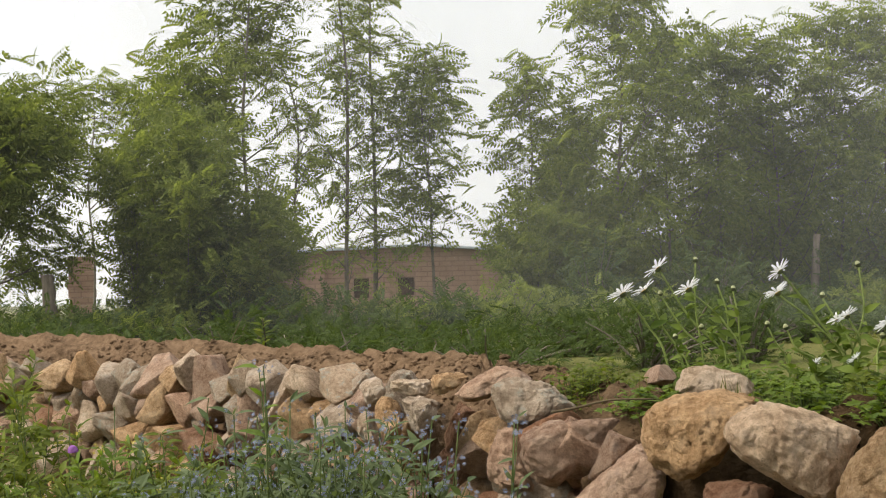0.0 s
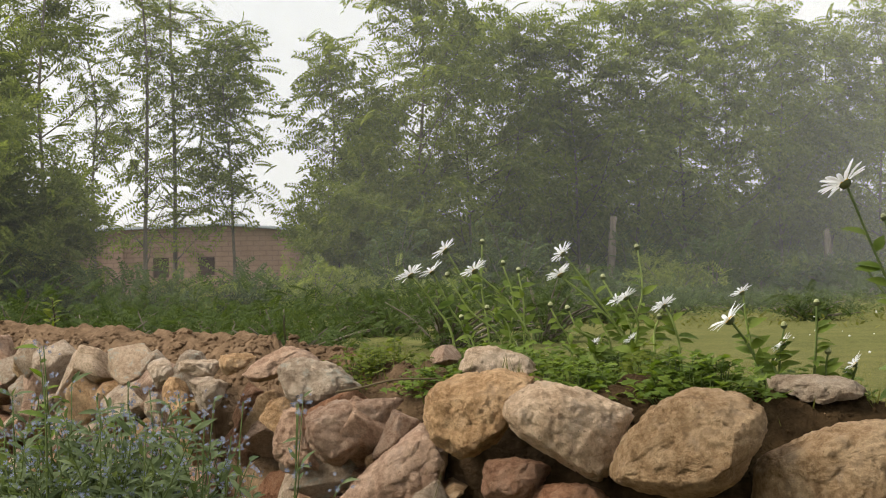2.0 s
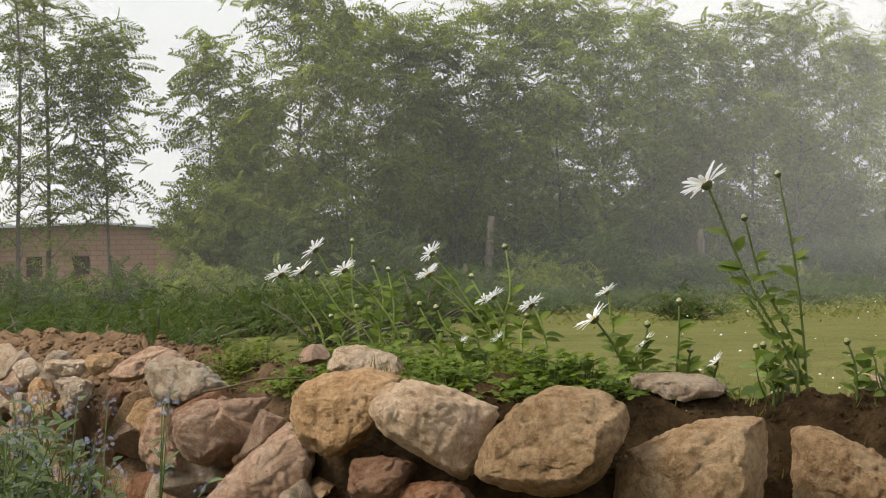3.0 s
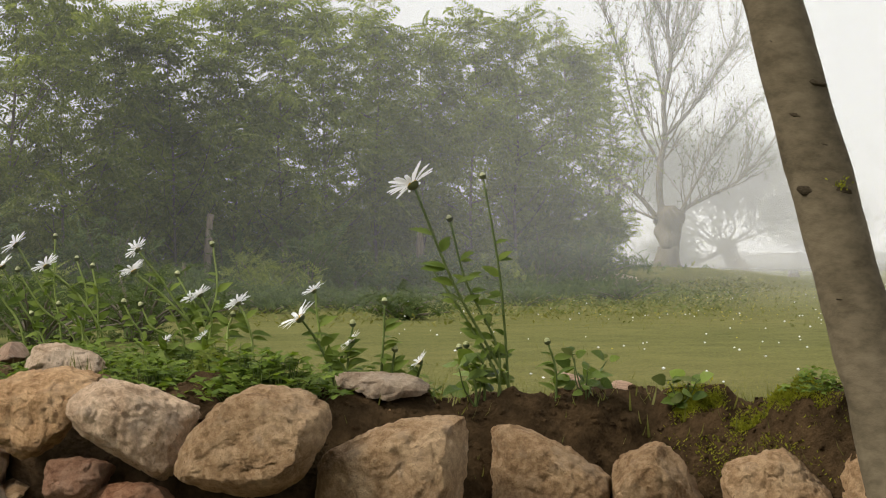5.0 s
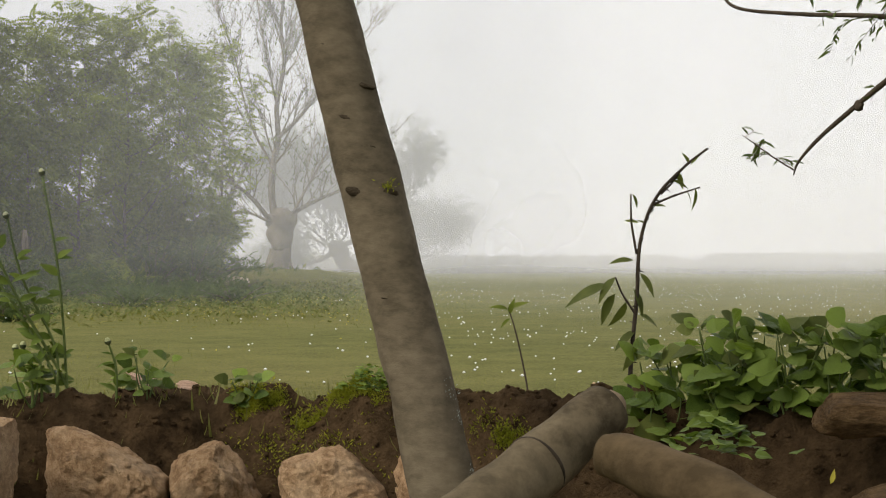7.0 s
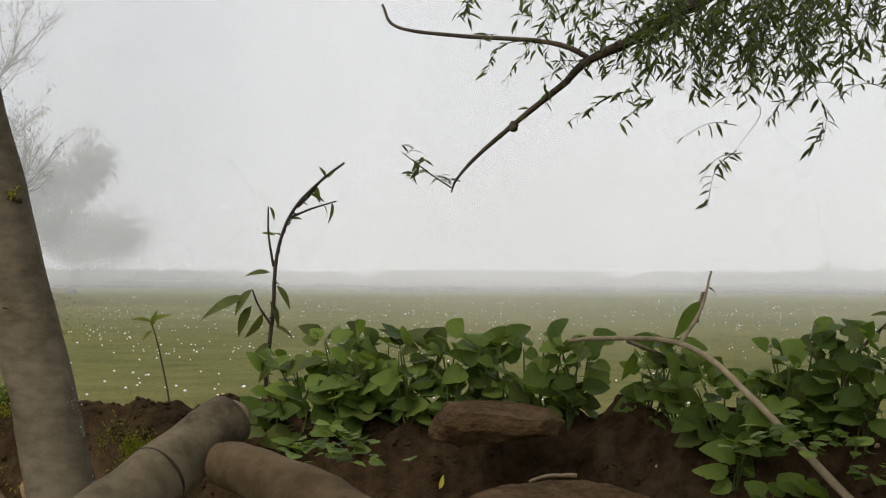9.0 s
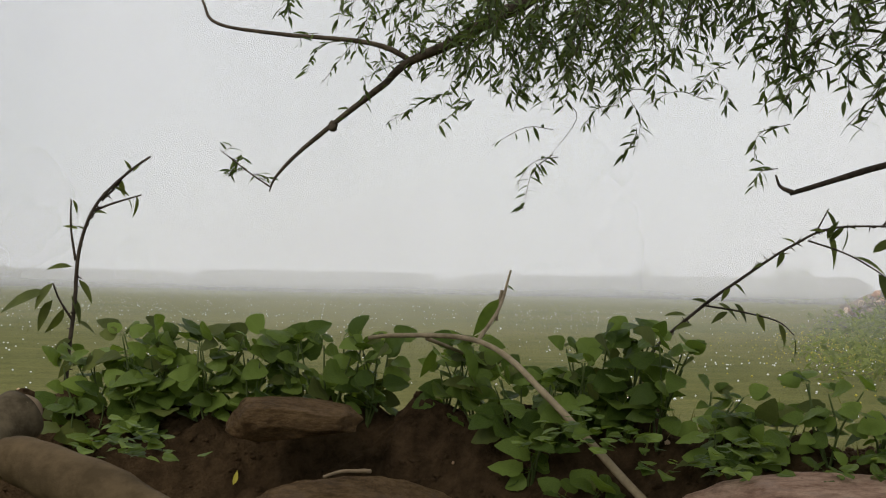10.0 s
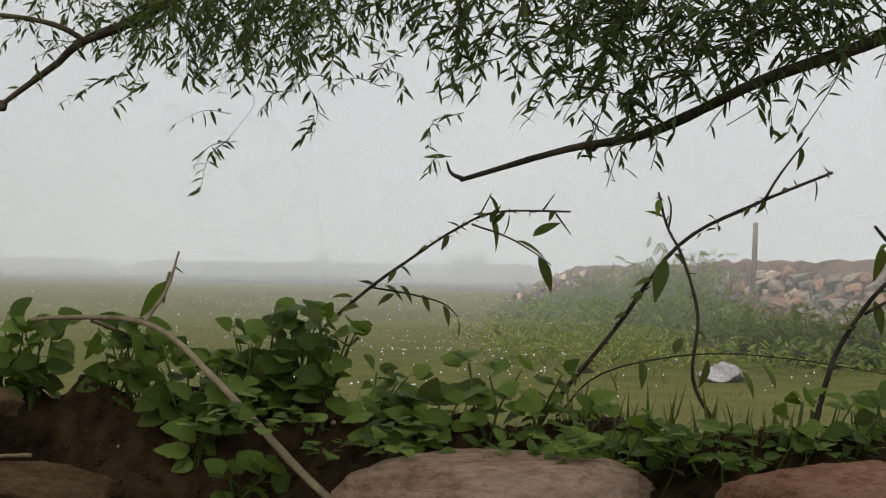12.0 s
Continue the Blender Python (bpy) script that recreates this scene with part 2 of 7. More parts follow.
# ---- lie of the land ----
FACE_AZ = (-180, -120, -75, -60, -38, -35.5, -31, -26.5, -23.6, -22.6, -18, -14, -10, -4.5, 3, 6.7, 12, 16, 22, 28, 34, 42, 52, 64, 80, 120, 180)
FACE_D = (60, 60, 16, 9, 5.6, 5.2, 4.3, 3.65, 3.3, 2.9, 2.46, 2.34, 2.22, 2.33, 2.43, 2.37, 2.15, 1.98, 1.84, 1.8, 1.72, 1.62, 1.62, 1.8, 2.6, 60, 60)
FIELD = 0.45


def face(az):
    return float(np.interp(az, FACE_AZ, FACE_D))


def crest(az):
    return float(np.interp(az, (-40, -30, -22, -17, -3, 8, 14, 28, 36, 52), (1.152, 1.132, 1.115, 1.085, 1.056, 1.056, 1.070, 1.088, 1.088, 1.068)))


def rise(az):
    """How far behind the wall's face the bank is highest."""
    return float(np.interp(az, (-40, -26, -20, 0, 60), (0.6, 0.5, 0.34, 0.2, 0.22)))


def bank(az, s):
    """Height of the earth bank, s metres behind the wall's face."""
    c = FIELD + (crest(az) - FIELD) * max(0.0, min(1.0, (az + 62) / 20, (76 - az) / 20))
    w = rise(az)
    return float(np.interp(s, (0.03, 0.09, 0.12, 0.12 + (w - 0.12) * 0.5, w, w + 0.35, w + 1.0), (0.1, 0.78, c - 0.12, c - 0.045, c, c - 0.06, FIELD - 0.05)))


def land(x, y):
    """Height of the ground or the bank at a place."""
    az, d = math.degrees(math.atan2(x, y)), math.hypot(x, y)
    s = d - face(az)
    if s < -0.01:
        return 0.0
    return max(bank(az, s), FIELD if s > 0.6 else 0)


M_MEADOW, n, l, b = mat("meadow", 1.0, 0.02)
g1, g2, g3 = tex(n, l, 0.12, 5), tex(n, l, 1.7, 6, 0.7), tex(n, l, 28, 6, 0.7)
c1 = ramp(n, l, g1, [(0.38, (0.078, 0.086, 0.029)), (0.5, (0.128, 0.124, 0.045)), (0.62, (0.175, 0.150, 0.060))])
c2 = ramp(n, l, g2, [(0.36, (0.058, 0.069, 0.020)), (0.64, (0.186, 0.170, 0.058))])
c3 = ramp(n, l, g3, [(0.36, (0.038, 0.052, 0.014)), (0.64, (0.205, 0.196, 0.066))])
l.new(mix(n, l, 0.4, mix(n, l, 0.5, c1, c2), c3), b.inputs["Base Color"])
bump(n, l, b, g3, 0.8, 0.05)

rings = [0, 0.6, 1.0, 1.3, 1.5] + [1.6 + 0.2 * i for i in range(24)] + [6.8 * 1.12 ** i for i in range(55)]
steps = 180
ground = Shape()
for r in rings:
    for j in range(steps):
        az = -180 + 360 * j / steps
        p = polar(az, max(r, 1e-4))
        s = r - face(az)
        z = 0.0 if s < 0.05 else FIELD * min(1, (s - 0.05) / 0.2)
        if r > 7:
            z += 0.05 * noise.noise(p * 0.08) + min(1, max(0, (r - 30) / 60)) * 0.15 * noise.noise(p * 0.02)
        ground.v.append((p.x, p.y, z))
for i in range(len(rings) - 1):
    for j in range(steps):
        a, c = i * steps + j, i * steps + (j + 1) % steps
        ground.f.append((a, a + steps, c + steps, c))
tagged(link("ground", ground, M_MEADOW), "flat green meadow ground reaching into the fog", "ground", kind="structure")

# the earth bank on top of and behind the dry wall
earth = Shape()
NS = 84
azs = [-62 + 0.7 * i for i in range(30)] + [-41 + 0.16 * i for i in range(600)] + [55 + 0.7 * i for i in range(31)]
for az in azs:
    for j in range(NS):
        t = j / (NS - 1)
        s = 0.03 + 0.06 * t / 0.1 if t < 0.1 else 0.09 + 1.3 * ((t - 0.1) / 0.9) ** 1.7
        p = polar(az, face(az) + s)
        q = p * 9
        rough = 0.030 * noise.fractal(q, 1.0, 2.1, 4) + 0.009 * noise.noise(p * 45) + 0.018 * abs(noise.noise(p * 22))
        amp = min(1, max(0.1, (s + 0.06) * 6))
        earth.v.append((p.x, p.y, bank(az, s) + rough * amp))
for i in range(len(azs) - 1):
    for j in range(NS - 1):
        a = i * NS + j
        earth.f.append((a, a + 1, a + NS + 1, a + NS))
tagged(link("earth_bank", earth, M_SOIL), "bare dark brown crumbly earth heaped on the dry wall", "earth bank", kind="structure")


# ---- trees ----
PINNATE = (pinnate(7, 0.28, 0.115, 0.35), pinnate(8, 0.25, 0.105, 0.5), pinnate(6, 0.30, 0.125, 0.25))


def tree(az, d, height, base, wide, seed, leaves=520, lean=0.0, leaf=0.62, stems=1, label="slender young tree with feathery green leaves"):
    """A locust-like tree: tapered trunk, rising limbs, feather leaves in clumps."""
    rnd = random.Random(seed)
    foot = polar(az, d, FIELD - 0.05)
    root = thing("tree", foot, label, "tree", "row of young trees along the field")
    trunk, limbs, crown = Shape(), Shape(), []
    across = Vector((math.cos(radians(az)), -math.sin(radians(az)), 0))
    ends = []
    for k in range(stems):
        off = Vector((rnd.uniform(-0.3, 0.3), rnd.uniform(-0.3, 0.3), 0)) * (k > 0)
        pts = []
        for i in range(7):
            t = i / 6
            side = lean * t * height + (0.5 * k * (-1) ** k) * t * wide * 0.35
            wob = Vector((noise.noise((seed * 3.1 + k, t * 2.2, 0)), noise.noise((seed * 5.7, t * 2.2, k + 4)), 0)) * 0.5 * t
            pts.append(foot + off + across * side + wob + Vector((0, 0, t * height * (1 - 0.12 * k))))
        r = 0.0056 * height + 0.004
        line = trunk.tube(pts, r * (1 - 0.2 * k), 0.012, 7, 4, 0.15)
        n_limb = int(18 + 1.6 * height)
        for i in range(n_limb):
            t = base + (1 - base) * ((i + rnd.random()) / n_limb) ** 0.95
            p = line[min(len(line) - 1, int(t * (len(line) - 1)))]
            a = rnd.uniform(0, 2 * math.pi)
            tt = (t - base) / (1 - base)
            reach = wide * 0.5 * (0.2 + 1.0 * math.sin(math.pi * (0.24 + 0.72 * tt))) * rnd.uniform(0.6, 1.15)
            rise = reach * rnd.uniform(0.6, 1.9) * (1 - 0.7 * tt)
            out = Vector((math.cos(a), math.sin(a), 0))
            end = p + out * reach + Vector((0, 0, rise))
            end.z = min(end.z, foot.z + height)
            mid = p + out * reach * 0.5 + Vector((0, 0, rise * 0.35)) + Vector((rnd.uniform(-0.1, 0.1), rnd.uniform(-0.1, 0.1), 0))
            lim = limbs.tube((p, mid, end), 0.008 + 0.014 * (1 - tt), 0.005, 4, 3)
            ends.append((lim, out, 1.0))
            for m in range(2):
                q = lim[rnd.randint(2, len(lim) - 2)]
                o2 = (out + Vector((rnd.uniform(-1, 1), rnd.uniform(-1, 1), rnd.uniform(0.1, 0.7)))).normalized()
                l2 = limbs.tube((q, q + o2 * reach * 0.25, q + o2 * reach * 0.45 + Vector((0, 0, 0.1))), 0.010, 0.004, 4, 2)
                ends.append((l2, o2, 0.8))
        ends.append((line[-5:], Vector((0, 0, 1)), 1.2))
        ends.append((line[int(base * len(line)):], Vector((0, 0, 0.3)), 4.0))
    total = sum(w for _, _, w in ends)
    shape = Shape()
    for lim, out, w in ends:
        for i in range(max(1, round(leaves * 2.2 * w / total))):
            t = rnd.uniform(0.25, 1) ** 0.7
            p = lim[min(len(lim) - 1, int(t * len(lim)))] + Vector((rnd.gauss(0, 0.2), rnd.gauss(0, 0.2), rnd.gauss(0, 0.2)))
            a = rnd.uniform(0, 2 * math.pi)
            way = Vector((math.cos(a), math.sin(a), rnd.uniform(-0.7, 0.6))) + Vector(out) * 0.5
            crown.append((rnd.randint(0, 2), aim(p, way, (rnd.uniform(-1.5, 1.5), rnd.uniform(-1.5, 1.5), 1), leaf * rnd.uniform(0.6, 1.1))))
    for k in range(3):
        shape.place(PINNATE[k], [m for j, m in crown if j == k])
    link("trunk", trunk, M_TRUNK, root)
    link("branchwork", limbs, M_TRUNK, root)
    link("crown", shape, M_LOCUST, root, smooth=False)
    return root


def bush(az, d, height, wide, seed, leaves=420, leaf=0.42, material=None, label="dense green bush at the edge of the field", name="bush"):
    rnd = random.Random(seed)
    foot = polar(az, d, FIELD - 0.05)
    root = thing(name, foot, label, "bush", "undergrowth below the trees")
    stems, shape, crown = Shape(), Shape(), []
    for i in range(14):
        a, u = rnd.uniform(0, 6.283), rnd.uniform(0.1, 1) ** 0.6
        top = foot + Vector((math.cos(a) * wide * 0.5 * u, math.sin(a) * wide * 0.5 * u, height * rnd.uniform(0.7, 1.05) * (1 - 0.55 * u * u)))
        line = stems.tube((foot + Vector((rnd.uniform(-0.1, 0.1), rnd.uniform(-0.1, 0.1), 0)), foot.lerp(top, 0.5) + Vector((0, 0, height * 0.1)), top), 0.022, 0.006, 4, 3)
        for k in range(leaves // 14):
            p = line[rnd.randint(1, len(line) - 1)] + Vector((rnd.gauss(0, 0.16), rnd.gauss(0, 0.16), rnd.gauss(0, 0.12)))
            p.z = max(p.z, FIELD + 0.05)
            b = rnd.uniform(0, 6.283)
            way = (math.cos(b), math.sin(b), rnd.uniform(-0.3, 1.5))
            crown.append((rnd.randint(0, 2), aim(p, way, (rnd.uniform(-1.6, 1.6), rnd.uniform(-1.8, 0.6), 1), leaf * rnd.uniform(0.6, 1.2))))
    for k in range(3):
        shape.place(PINNATE[k], [m for j, m in crown if j == k])
    link("stemwork", stems, M_TRUNK, root)
    link("crown", shape, material or M_LOCUST, root, smooth=False)
    return root


# the clear group by the mud house
tree(-38.4, 35, 4.7, 0.2, 4.2, 1, 1400, leaf=0.55)
bush(-38.4, 41, 1.15, 2.6, 64, 420, 0.3, M_SHRUB)
bush(-36.9, 43, 0.95, 2.2, 65, 320, 0.3, M_SHRUB)
tree(-35.0, 52, 7.3, 0.5, 4.2, 2, 380, leaf=0.5, label="airy tall tree half lost in fog behind the row")
tree(-29.9, 37, 9.2, 0.34, 3.2, 3, 500)
tree(-32.2, 36, 5.6, 0.3, 1.5, 4, 200, lean=-0.02)
tree(-28.2, 38, 6.4, 0.45, 0.9, 5, 60, lean=-0.04, leaf=0.5)
tree(-26.7, 38, 9.0, 0.14, 1.3, 6, 200, lean=-0.012, leaf=0.52)
tree(-25.8, 39, 9.6, 0.14, 1.4, 7, 220, lean=0.015, leaf=0.52)
tree(-23.8, 38, 6.3, 0.3, 1.4, 8, 250, lean=0.0, leaf=0.55)
tree(-20.5, 38, 6.0, 0.14, 1.4, 9, 230, lean=-0.01, leaf=0.58)
tree(-17.6, 38, 8.4, 0.16, 2.6, 10, 480, lean=0.015)
# the closed part of the row
for i, (az, d, h, w) in enumerate(((-18.9, 42, 5.6, 2.2), (-15.9, 40, 7.8, 3.2), (-14.2, 41, 8.0, 3.2), (-12.3, 41, 8.0, 3.0), (-10.4, 42, 8.5, 3.4), (-8.8, 42, 8.8, 3.2),
                                  (-7.2, 43, 8.6, 3.2), (-5.6, 44, 8.6, 2.6), (-4.0, 45, 7.8, 2.6), (-2.4, 46, 8.8, 3.0), (-0.9, 47, 8.9, 3.2), (0.7, 49, 8.6, 3.2),
                                  (-13.2, 44, 7.0, 3.4), (-9.6, 46, 7.2, 3.4), (-5.0, 48, 7.4, 3.4), (-1.6, 50, 7.2, 3.6))):
    tree(az, d, h * (0.85 if i < 12 else 0.70), 0.06, w * 0.85, 20 + i, 350)
tree(2.2, 52, 7.6, 0.25, 2.6, 50, 260, leaf=0.4, label="thin-leaved tree fading into the fog")

# undergrowth
bush(-32.1, 33, 5.1, 4.5, 61, 3000, 0.46)
bush(-33.5, 34, 4.0, 1.5, 63, 700, 0.44)
bush(-30.2, 33, 3.3, 2.8, 62, 1500)
bush(-20.4, 36, 3.2, 2.0, 66, 1300)
bush(-18.9, 37, 3.7, 2.6, 67, 1600)
for i in range(17):
    bush(-20.0 + 1.35 * i, 44 + 0.35 * i + R.uniform(-1, 1), R.uniform(2.2, 3.8), R.uniform(2.4, 3.4), 130 + i, 900, 0.45)
for i in range(26):
    az = -38.5 + 1.08 * i
    bush(az, R.uniform(13, 22) + max(0, az + 20) * 0.8, R.uniform(0.45, 0.85), R.uniform(1.2, 2.0), 160 + i, 300, 0.17, M_SHRUB, "low green brambles and weeds beyond the bank", "weed_thicket")
for i in range(30):
    az = -37 + 1.32 * i
    bush(az, 33 + max(0, az + 20) * 0.55 + R.uniform(-2.5, 1.5), R.choice((0.8, 1.1, 1.5, 2.2) if az > -20.5 or az < -28.5 else (0.7, 0.9, 1.1)) * R.uniform(0.8, 1.15), R.uniform(1.8, 3.0), 80 + i, 340, 0.33, M_SHRUB if i % 3 else M_LOCUST)
for i in range(30):
    az = -15 + 18 * i / 29 + R.uniform(-0.4, 0.4)
    bush(az, 21 + 19 * R.random() ** 0.55 + max(0, az + 8) * 0.7, R.uniform(0.15, 0.6), R.uniform(1.6, 2.6), 400 + i, 230, 0.22, M_SHRUB, "low green weeds scattered before the trees", "weed_thicket")


# ---- old willows in the fog ----
SLIM = lance(0.2, 1, 0.1, 0.25)


def old_willow(az, d, foot_z, bole, girth, arms, seed, leaves, leaf, lean=0.0, shoots=7, label=""):
    """A pollard: a thick knotted bole, heavy arms given as (across, up) in metres from its head, and a spray of thin shoots and leaves on them."""
    rnd = random.Random(seed)
    foot = polar(az, d, foot_z)
    root = thing("willow", foot, label, "tree")
    across = Vector((math.cos(radians(az)), -math.sin(radians(az)), 0))
    back = Vector((math.sin(radians(az)), math.cos(radians(az)), 0))
    trunk, limbs, crown = Shape(), Shape(), Shape()
    head = foot + across * lean * bole + Vector((0, 0, bole))
    trunk.tube((foot + Vector((0, 0, -0.5)), foot + Vector((0, 0, 0.1)), foot.lerp(head, 0.4)), girth * 0.72, girth * 0.44, 16, 6, 0.5)
    trunk.tube((foot.lerp(head, 0.36), foot.lerp(head, 0.7), head + Vector((0, 0, 0.05))), girth * 0.44, girth * 0.52, 16, 6, 0.5)
    trunk.tube((head, head + Vector((0, 0, girth * 0.16)), head + Vector((0, 0, girth * 0.3))), girth * 0.54, girth * 0.2, 14, 4, 0.6)
    for i in range(6):
        out = (across * rnd.uniform(-1, 1) + back * rnd.uniform(-0.8, 0.3) + Vector((0, 0, rnd.uniform(-0.3, 0.9)))).normalized()
        q = head + Vector((0, 0, -girth * 0.3))
        trunk.tube((q, q + out * girth * 0.35, q + out * girth * 0.6), girth * 0.28, girth * 0.16, 9, 3, 0.4)
    tips = []

    def sprig(p, way, size, r, depth):
        mid = p + way * size * 0.5 + Vector((rnd.uniform(-1, 1), rnd.uniform(-1, 1), rnd.uniform(-0.2, 0.5))) * size * 0.08
        end = p + way * size + Vector((0, 0, size * 0.12))
        line = limbs.tube((p, mid, end), r, r * 0.4, 4, 3)
        tips.append(line)
        if depth < 2:
            for i in range(3):
                q = line[rnd.randint(len(line) // 3, len(line) - 1)]
                w = (way + Vector((rnd.uniform(-1, 1), rnd.uniform(-1, 1), rnd.uniform(-0.3, 0.8))) * 0.6).normalized()
                sprig(q, w, size * rnd.uniform(0.45, 0.75), r * 0.55, depth + 1)

    for k, (r, path) in enumerate(arms):
        bow = rnd.uniform(-0.5, 0.5)
        pts = [head + across * u + back * bow * (abs(u) + h * 0.3) * 0.6 + Vector((0, 0, h)) for u, h in path]
        line = limbs.tube(pts, r, r * 0.35, 8, 6, 0.12)
        n = len(line)
        for i in range(shoots + n // 5):
            j = rnd.randint(n // 5, n - 1)
            run = (line[min(n - 1, j + 1)] - line[max(0, j - 1)]).normalized()
            w = (run * 0.7 + Vector((rnd.uniform(-0.8, 0.8), rnd.uniform(-0.8, 0.8), rnd.uniform(0.1, 1.0)))).normalized()
            sprig(line[j], w, rnd.uniform(0.7, 1.6) * (girth + 0.3), r * 0.22 + 0.006, 0)
    mats = []
    for line in tips:
        for k in range(max(1, leaves // len(tips))):
            p = line[rnd.randint(0, len(line) - 1)] + Vector((rnd.gauss(0, 1), rnd.gauss(0, 1), rnd.gauss(0, 0.8))) * (0.12 if d < 70 else 0.26 if d < 90 else 0.5)
            mats.append(aim(p, (rnd.uniform(-1, 1), rnd.uniform(-1, 1), rnd.uniform(-1, 0.4)), (rnd.uniform(-1, 1), rnd.uniform(-1, 1), 1), leaf * rnd.uniform(0.6, 1.3)))
    crown.place(SLIM, mats)
    link("trunk", trunk, M_TRUNK, root)
    link("branchwork", limbs, M_TRUNK, root)
    link("crown", crown, M_WILLOW, root, smooth=False)
    return root


old_willow(4.15, 58, 1.08, 1.85, 0.88, (
    (0.135, ((-0.2, -0.2), (-0.32, 0.8), (-0.25, 1.8), (-0.1, 2.6), (-0.14, 3.7), (0.1, 5.1), (0.0, 6.4), (0.2, 8.0))),
    (0.07, ((-0.1, 2.6), (0.58, 3.25), (1.25, 4.1), (1.9, 5.1), (2.7, 6.0))),
    (0.09, ((-0.35, -0.2), (-0.95, 0.55), (-1.7, 1.15), (-2.6, 1.6), (-3.2, 2.4))),
    (0.09, ((0.2, -0.2), (0.6, 0.2), (1.35, 0.6), (2.2, 1.0), (2.8, 1.6))),
    (0.05, ((-0.25, 1.6), (-0.9, 2.8), (-1.25, 3.9), (-1.55, 5.3), (-2.1, 6.8))),
    (0.045, ((-0.14, 3.7), (-0.4, 4.9), (-0.65, 6.2), (-0.85, 7.6))),
    (0.05, ((0.3, -0.1), (0.95, 1.1), (1.6, 2.2), (2.2, 3.0))),
    (0.05, ((-0.4, -0.2), (-1.2, 0.1), (-2.0, -0.1))),
    (0.04, ((0.1, 5.1), (0.7, 6.2), (1.2, 7.6)))), 301, 7500, 0.18, shoots=13, label="old pollard willow with a thick bole and thin spring leaves")
FAN = tuple((0.06, ((0.25 * u, 0), (u + 0.2, 0.7), (1.5 * u - 0.2, 1.4 + 0.6 * (1 - abs(u) / 3)), (1.6 * u + 0.3, 2.2 + 0.9 * (1 - abs(u) / 3)), (2.0 * u, 2.4 + 1.6 * (1 - abs(u) / 3)))) for u in (-2.0, -1.3, -0.5, 0.3, 1.1, 1.9))
old_willow(6.5, 82, 0.7, 1.5, 0.8, FAN + ((0.12, ((-0.2, -0.4), (-1.3, -0.9), (-2.6, -1.0))),), 302, 16000, 0.40, -0.5, 16, label="broad willow almost lost in the white fog")
old_willow(8.2, 95, 0.7, 1.0, 0.5, tuple((0.045, tuple((u * 0.45 + 0.9, h * 0.45) for u, h in p)) for _, p in FAN), 303, 9000, 0.30, 0.3, 16, label="pale willow crown dissolving into the fog")
tree(0.4, 60, 9.6, 0.3, 2.2, 304, 160, leaf=0.45, label="bare-topped thin tree behind the row")
tree(-5.6, 58, 10.6, 0.3, 2.6, 305, 170, leaf=0.45, label="bare-topped thin tree behind the row")

# ---- the mud house behind the trees ----
M_MUD, n, l, b = mat("mud_brick", 0.95, 0.1)
wv = n.new("ShaderNodeTexBrick")
wv.inputs["Scale"].default_value = 1.0
wv.inputs["Brick Width"].default_value, wv.inputs["Row Height"].default_value, wv.inputs["Mortar Size"].default_value = 0.45, 0.18, 0.02
wv.inputs["Color1"].default_value, wv.inputs["Color2"].default_value, wv.inputs["Mortar"].default_value = (0.27, 0.175, 0.12, 1), (0.225, 0.145, 0.10, 1), (0.15, 0.098, 0.07, 1)
tc = n.new("ShaderNodeTexCoord")
mp = n.new("ShaderNodeMapping")
mp.inputs["Rotation"].default_value = (radians(90), 0, 0)
l.new(tc.outputs["Object"], mp.inputs["Vector"])
l.new(mp.outputs["Vector"], wv.inputs["Vector"])
l.new(mix(n, l, 0.45, wv.outputs["Color"], ramp(n, l, tex(n, l, 0.9, 6), [(0.3, (0.16, 0.10, 0.068)), (0.7, (0.30, 0.205, 0.145))])), b.inputs["Base Color"])
bump(n, l, b, tex(n, l, 6, 6), 0.5, 0.05)
M_ROOF = plain_mat("grey_sheet_roof", (0.26, 0.29, 0.31), (0.40, 0.43, 0.45), 3, 0.6, 0.2, 0.01)
M_DARK = plain_mat("opening_shade", (0.05, 0.033, 0.022), (0.11, 0.07, 0.048), 4, 0.9)


def box(shape, x0, x1, y0, y1, z0, z1):
    shape.add([(x, y, z) for z in (z0, z1) for y in (y0, y1) for x in (x0, x1)],
              [(0, 2, 3, 1), (4, 5, 7, 6), (0, 1, 5, 4), (2, 6, 7, 3), (0, 4, 6, 2), (1, 3, 7, 5)])


house = thing("mud_house", polar(-25.0, 62, FIELD - 0.1), "low brown mud-brick house with a grey sheet roof", "house")
turn = radians(25.0)


def house_part(name, boxes, material, label="", parent=house):
    s = Shape()
    for q in boxes:
        box(s, *q)
    ob = link(name, s, material, None, label, smooth=False)
    ob.parent = parent
    return ob


house.matrix_basis = Matrix.Translation(polar(-25.0, 62, FIELD - 0.1)) @ Matrix.Rotation(turn, 4, "Z")
# front wall with two window openings
front = [(-6.2, -1.55, 0, 0.4, 0, 2.35), (-1.0, 0.05, 0, 0.4, 0, 2.35), (0.65, 4.4, 0, 0.4, 0, 2.35), (-1.55, -1.0, 0, 0.4, 0, 0.9), (-1.55, -1.0, 0, 0.4, 1.6, 2.35), (0.05, 0.65, 0, 0.4, 0, 0.95), (0.05, 0.65, 0, 0.4, 1.6, 2.35)]
house_part("wall", front, M_MUD)
house_part("wall", [(-6.2, -5.8, 0.4, 6, 0, 2.35), (4.0, 4.4, 0.4, 6, 0, 2.35), (-5.8, 4.0, 5.6, 6, 0, 2.35)], M_MUD)
gable = Shape()
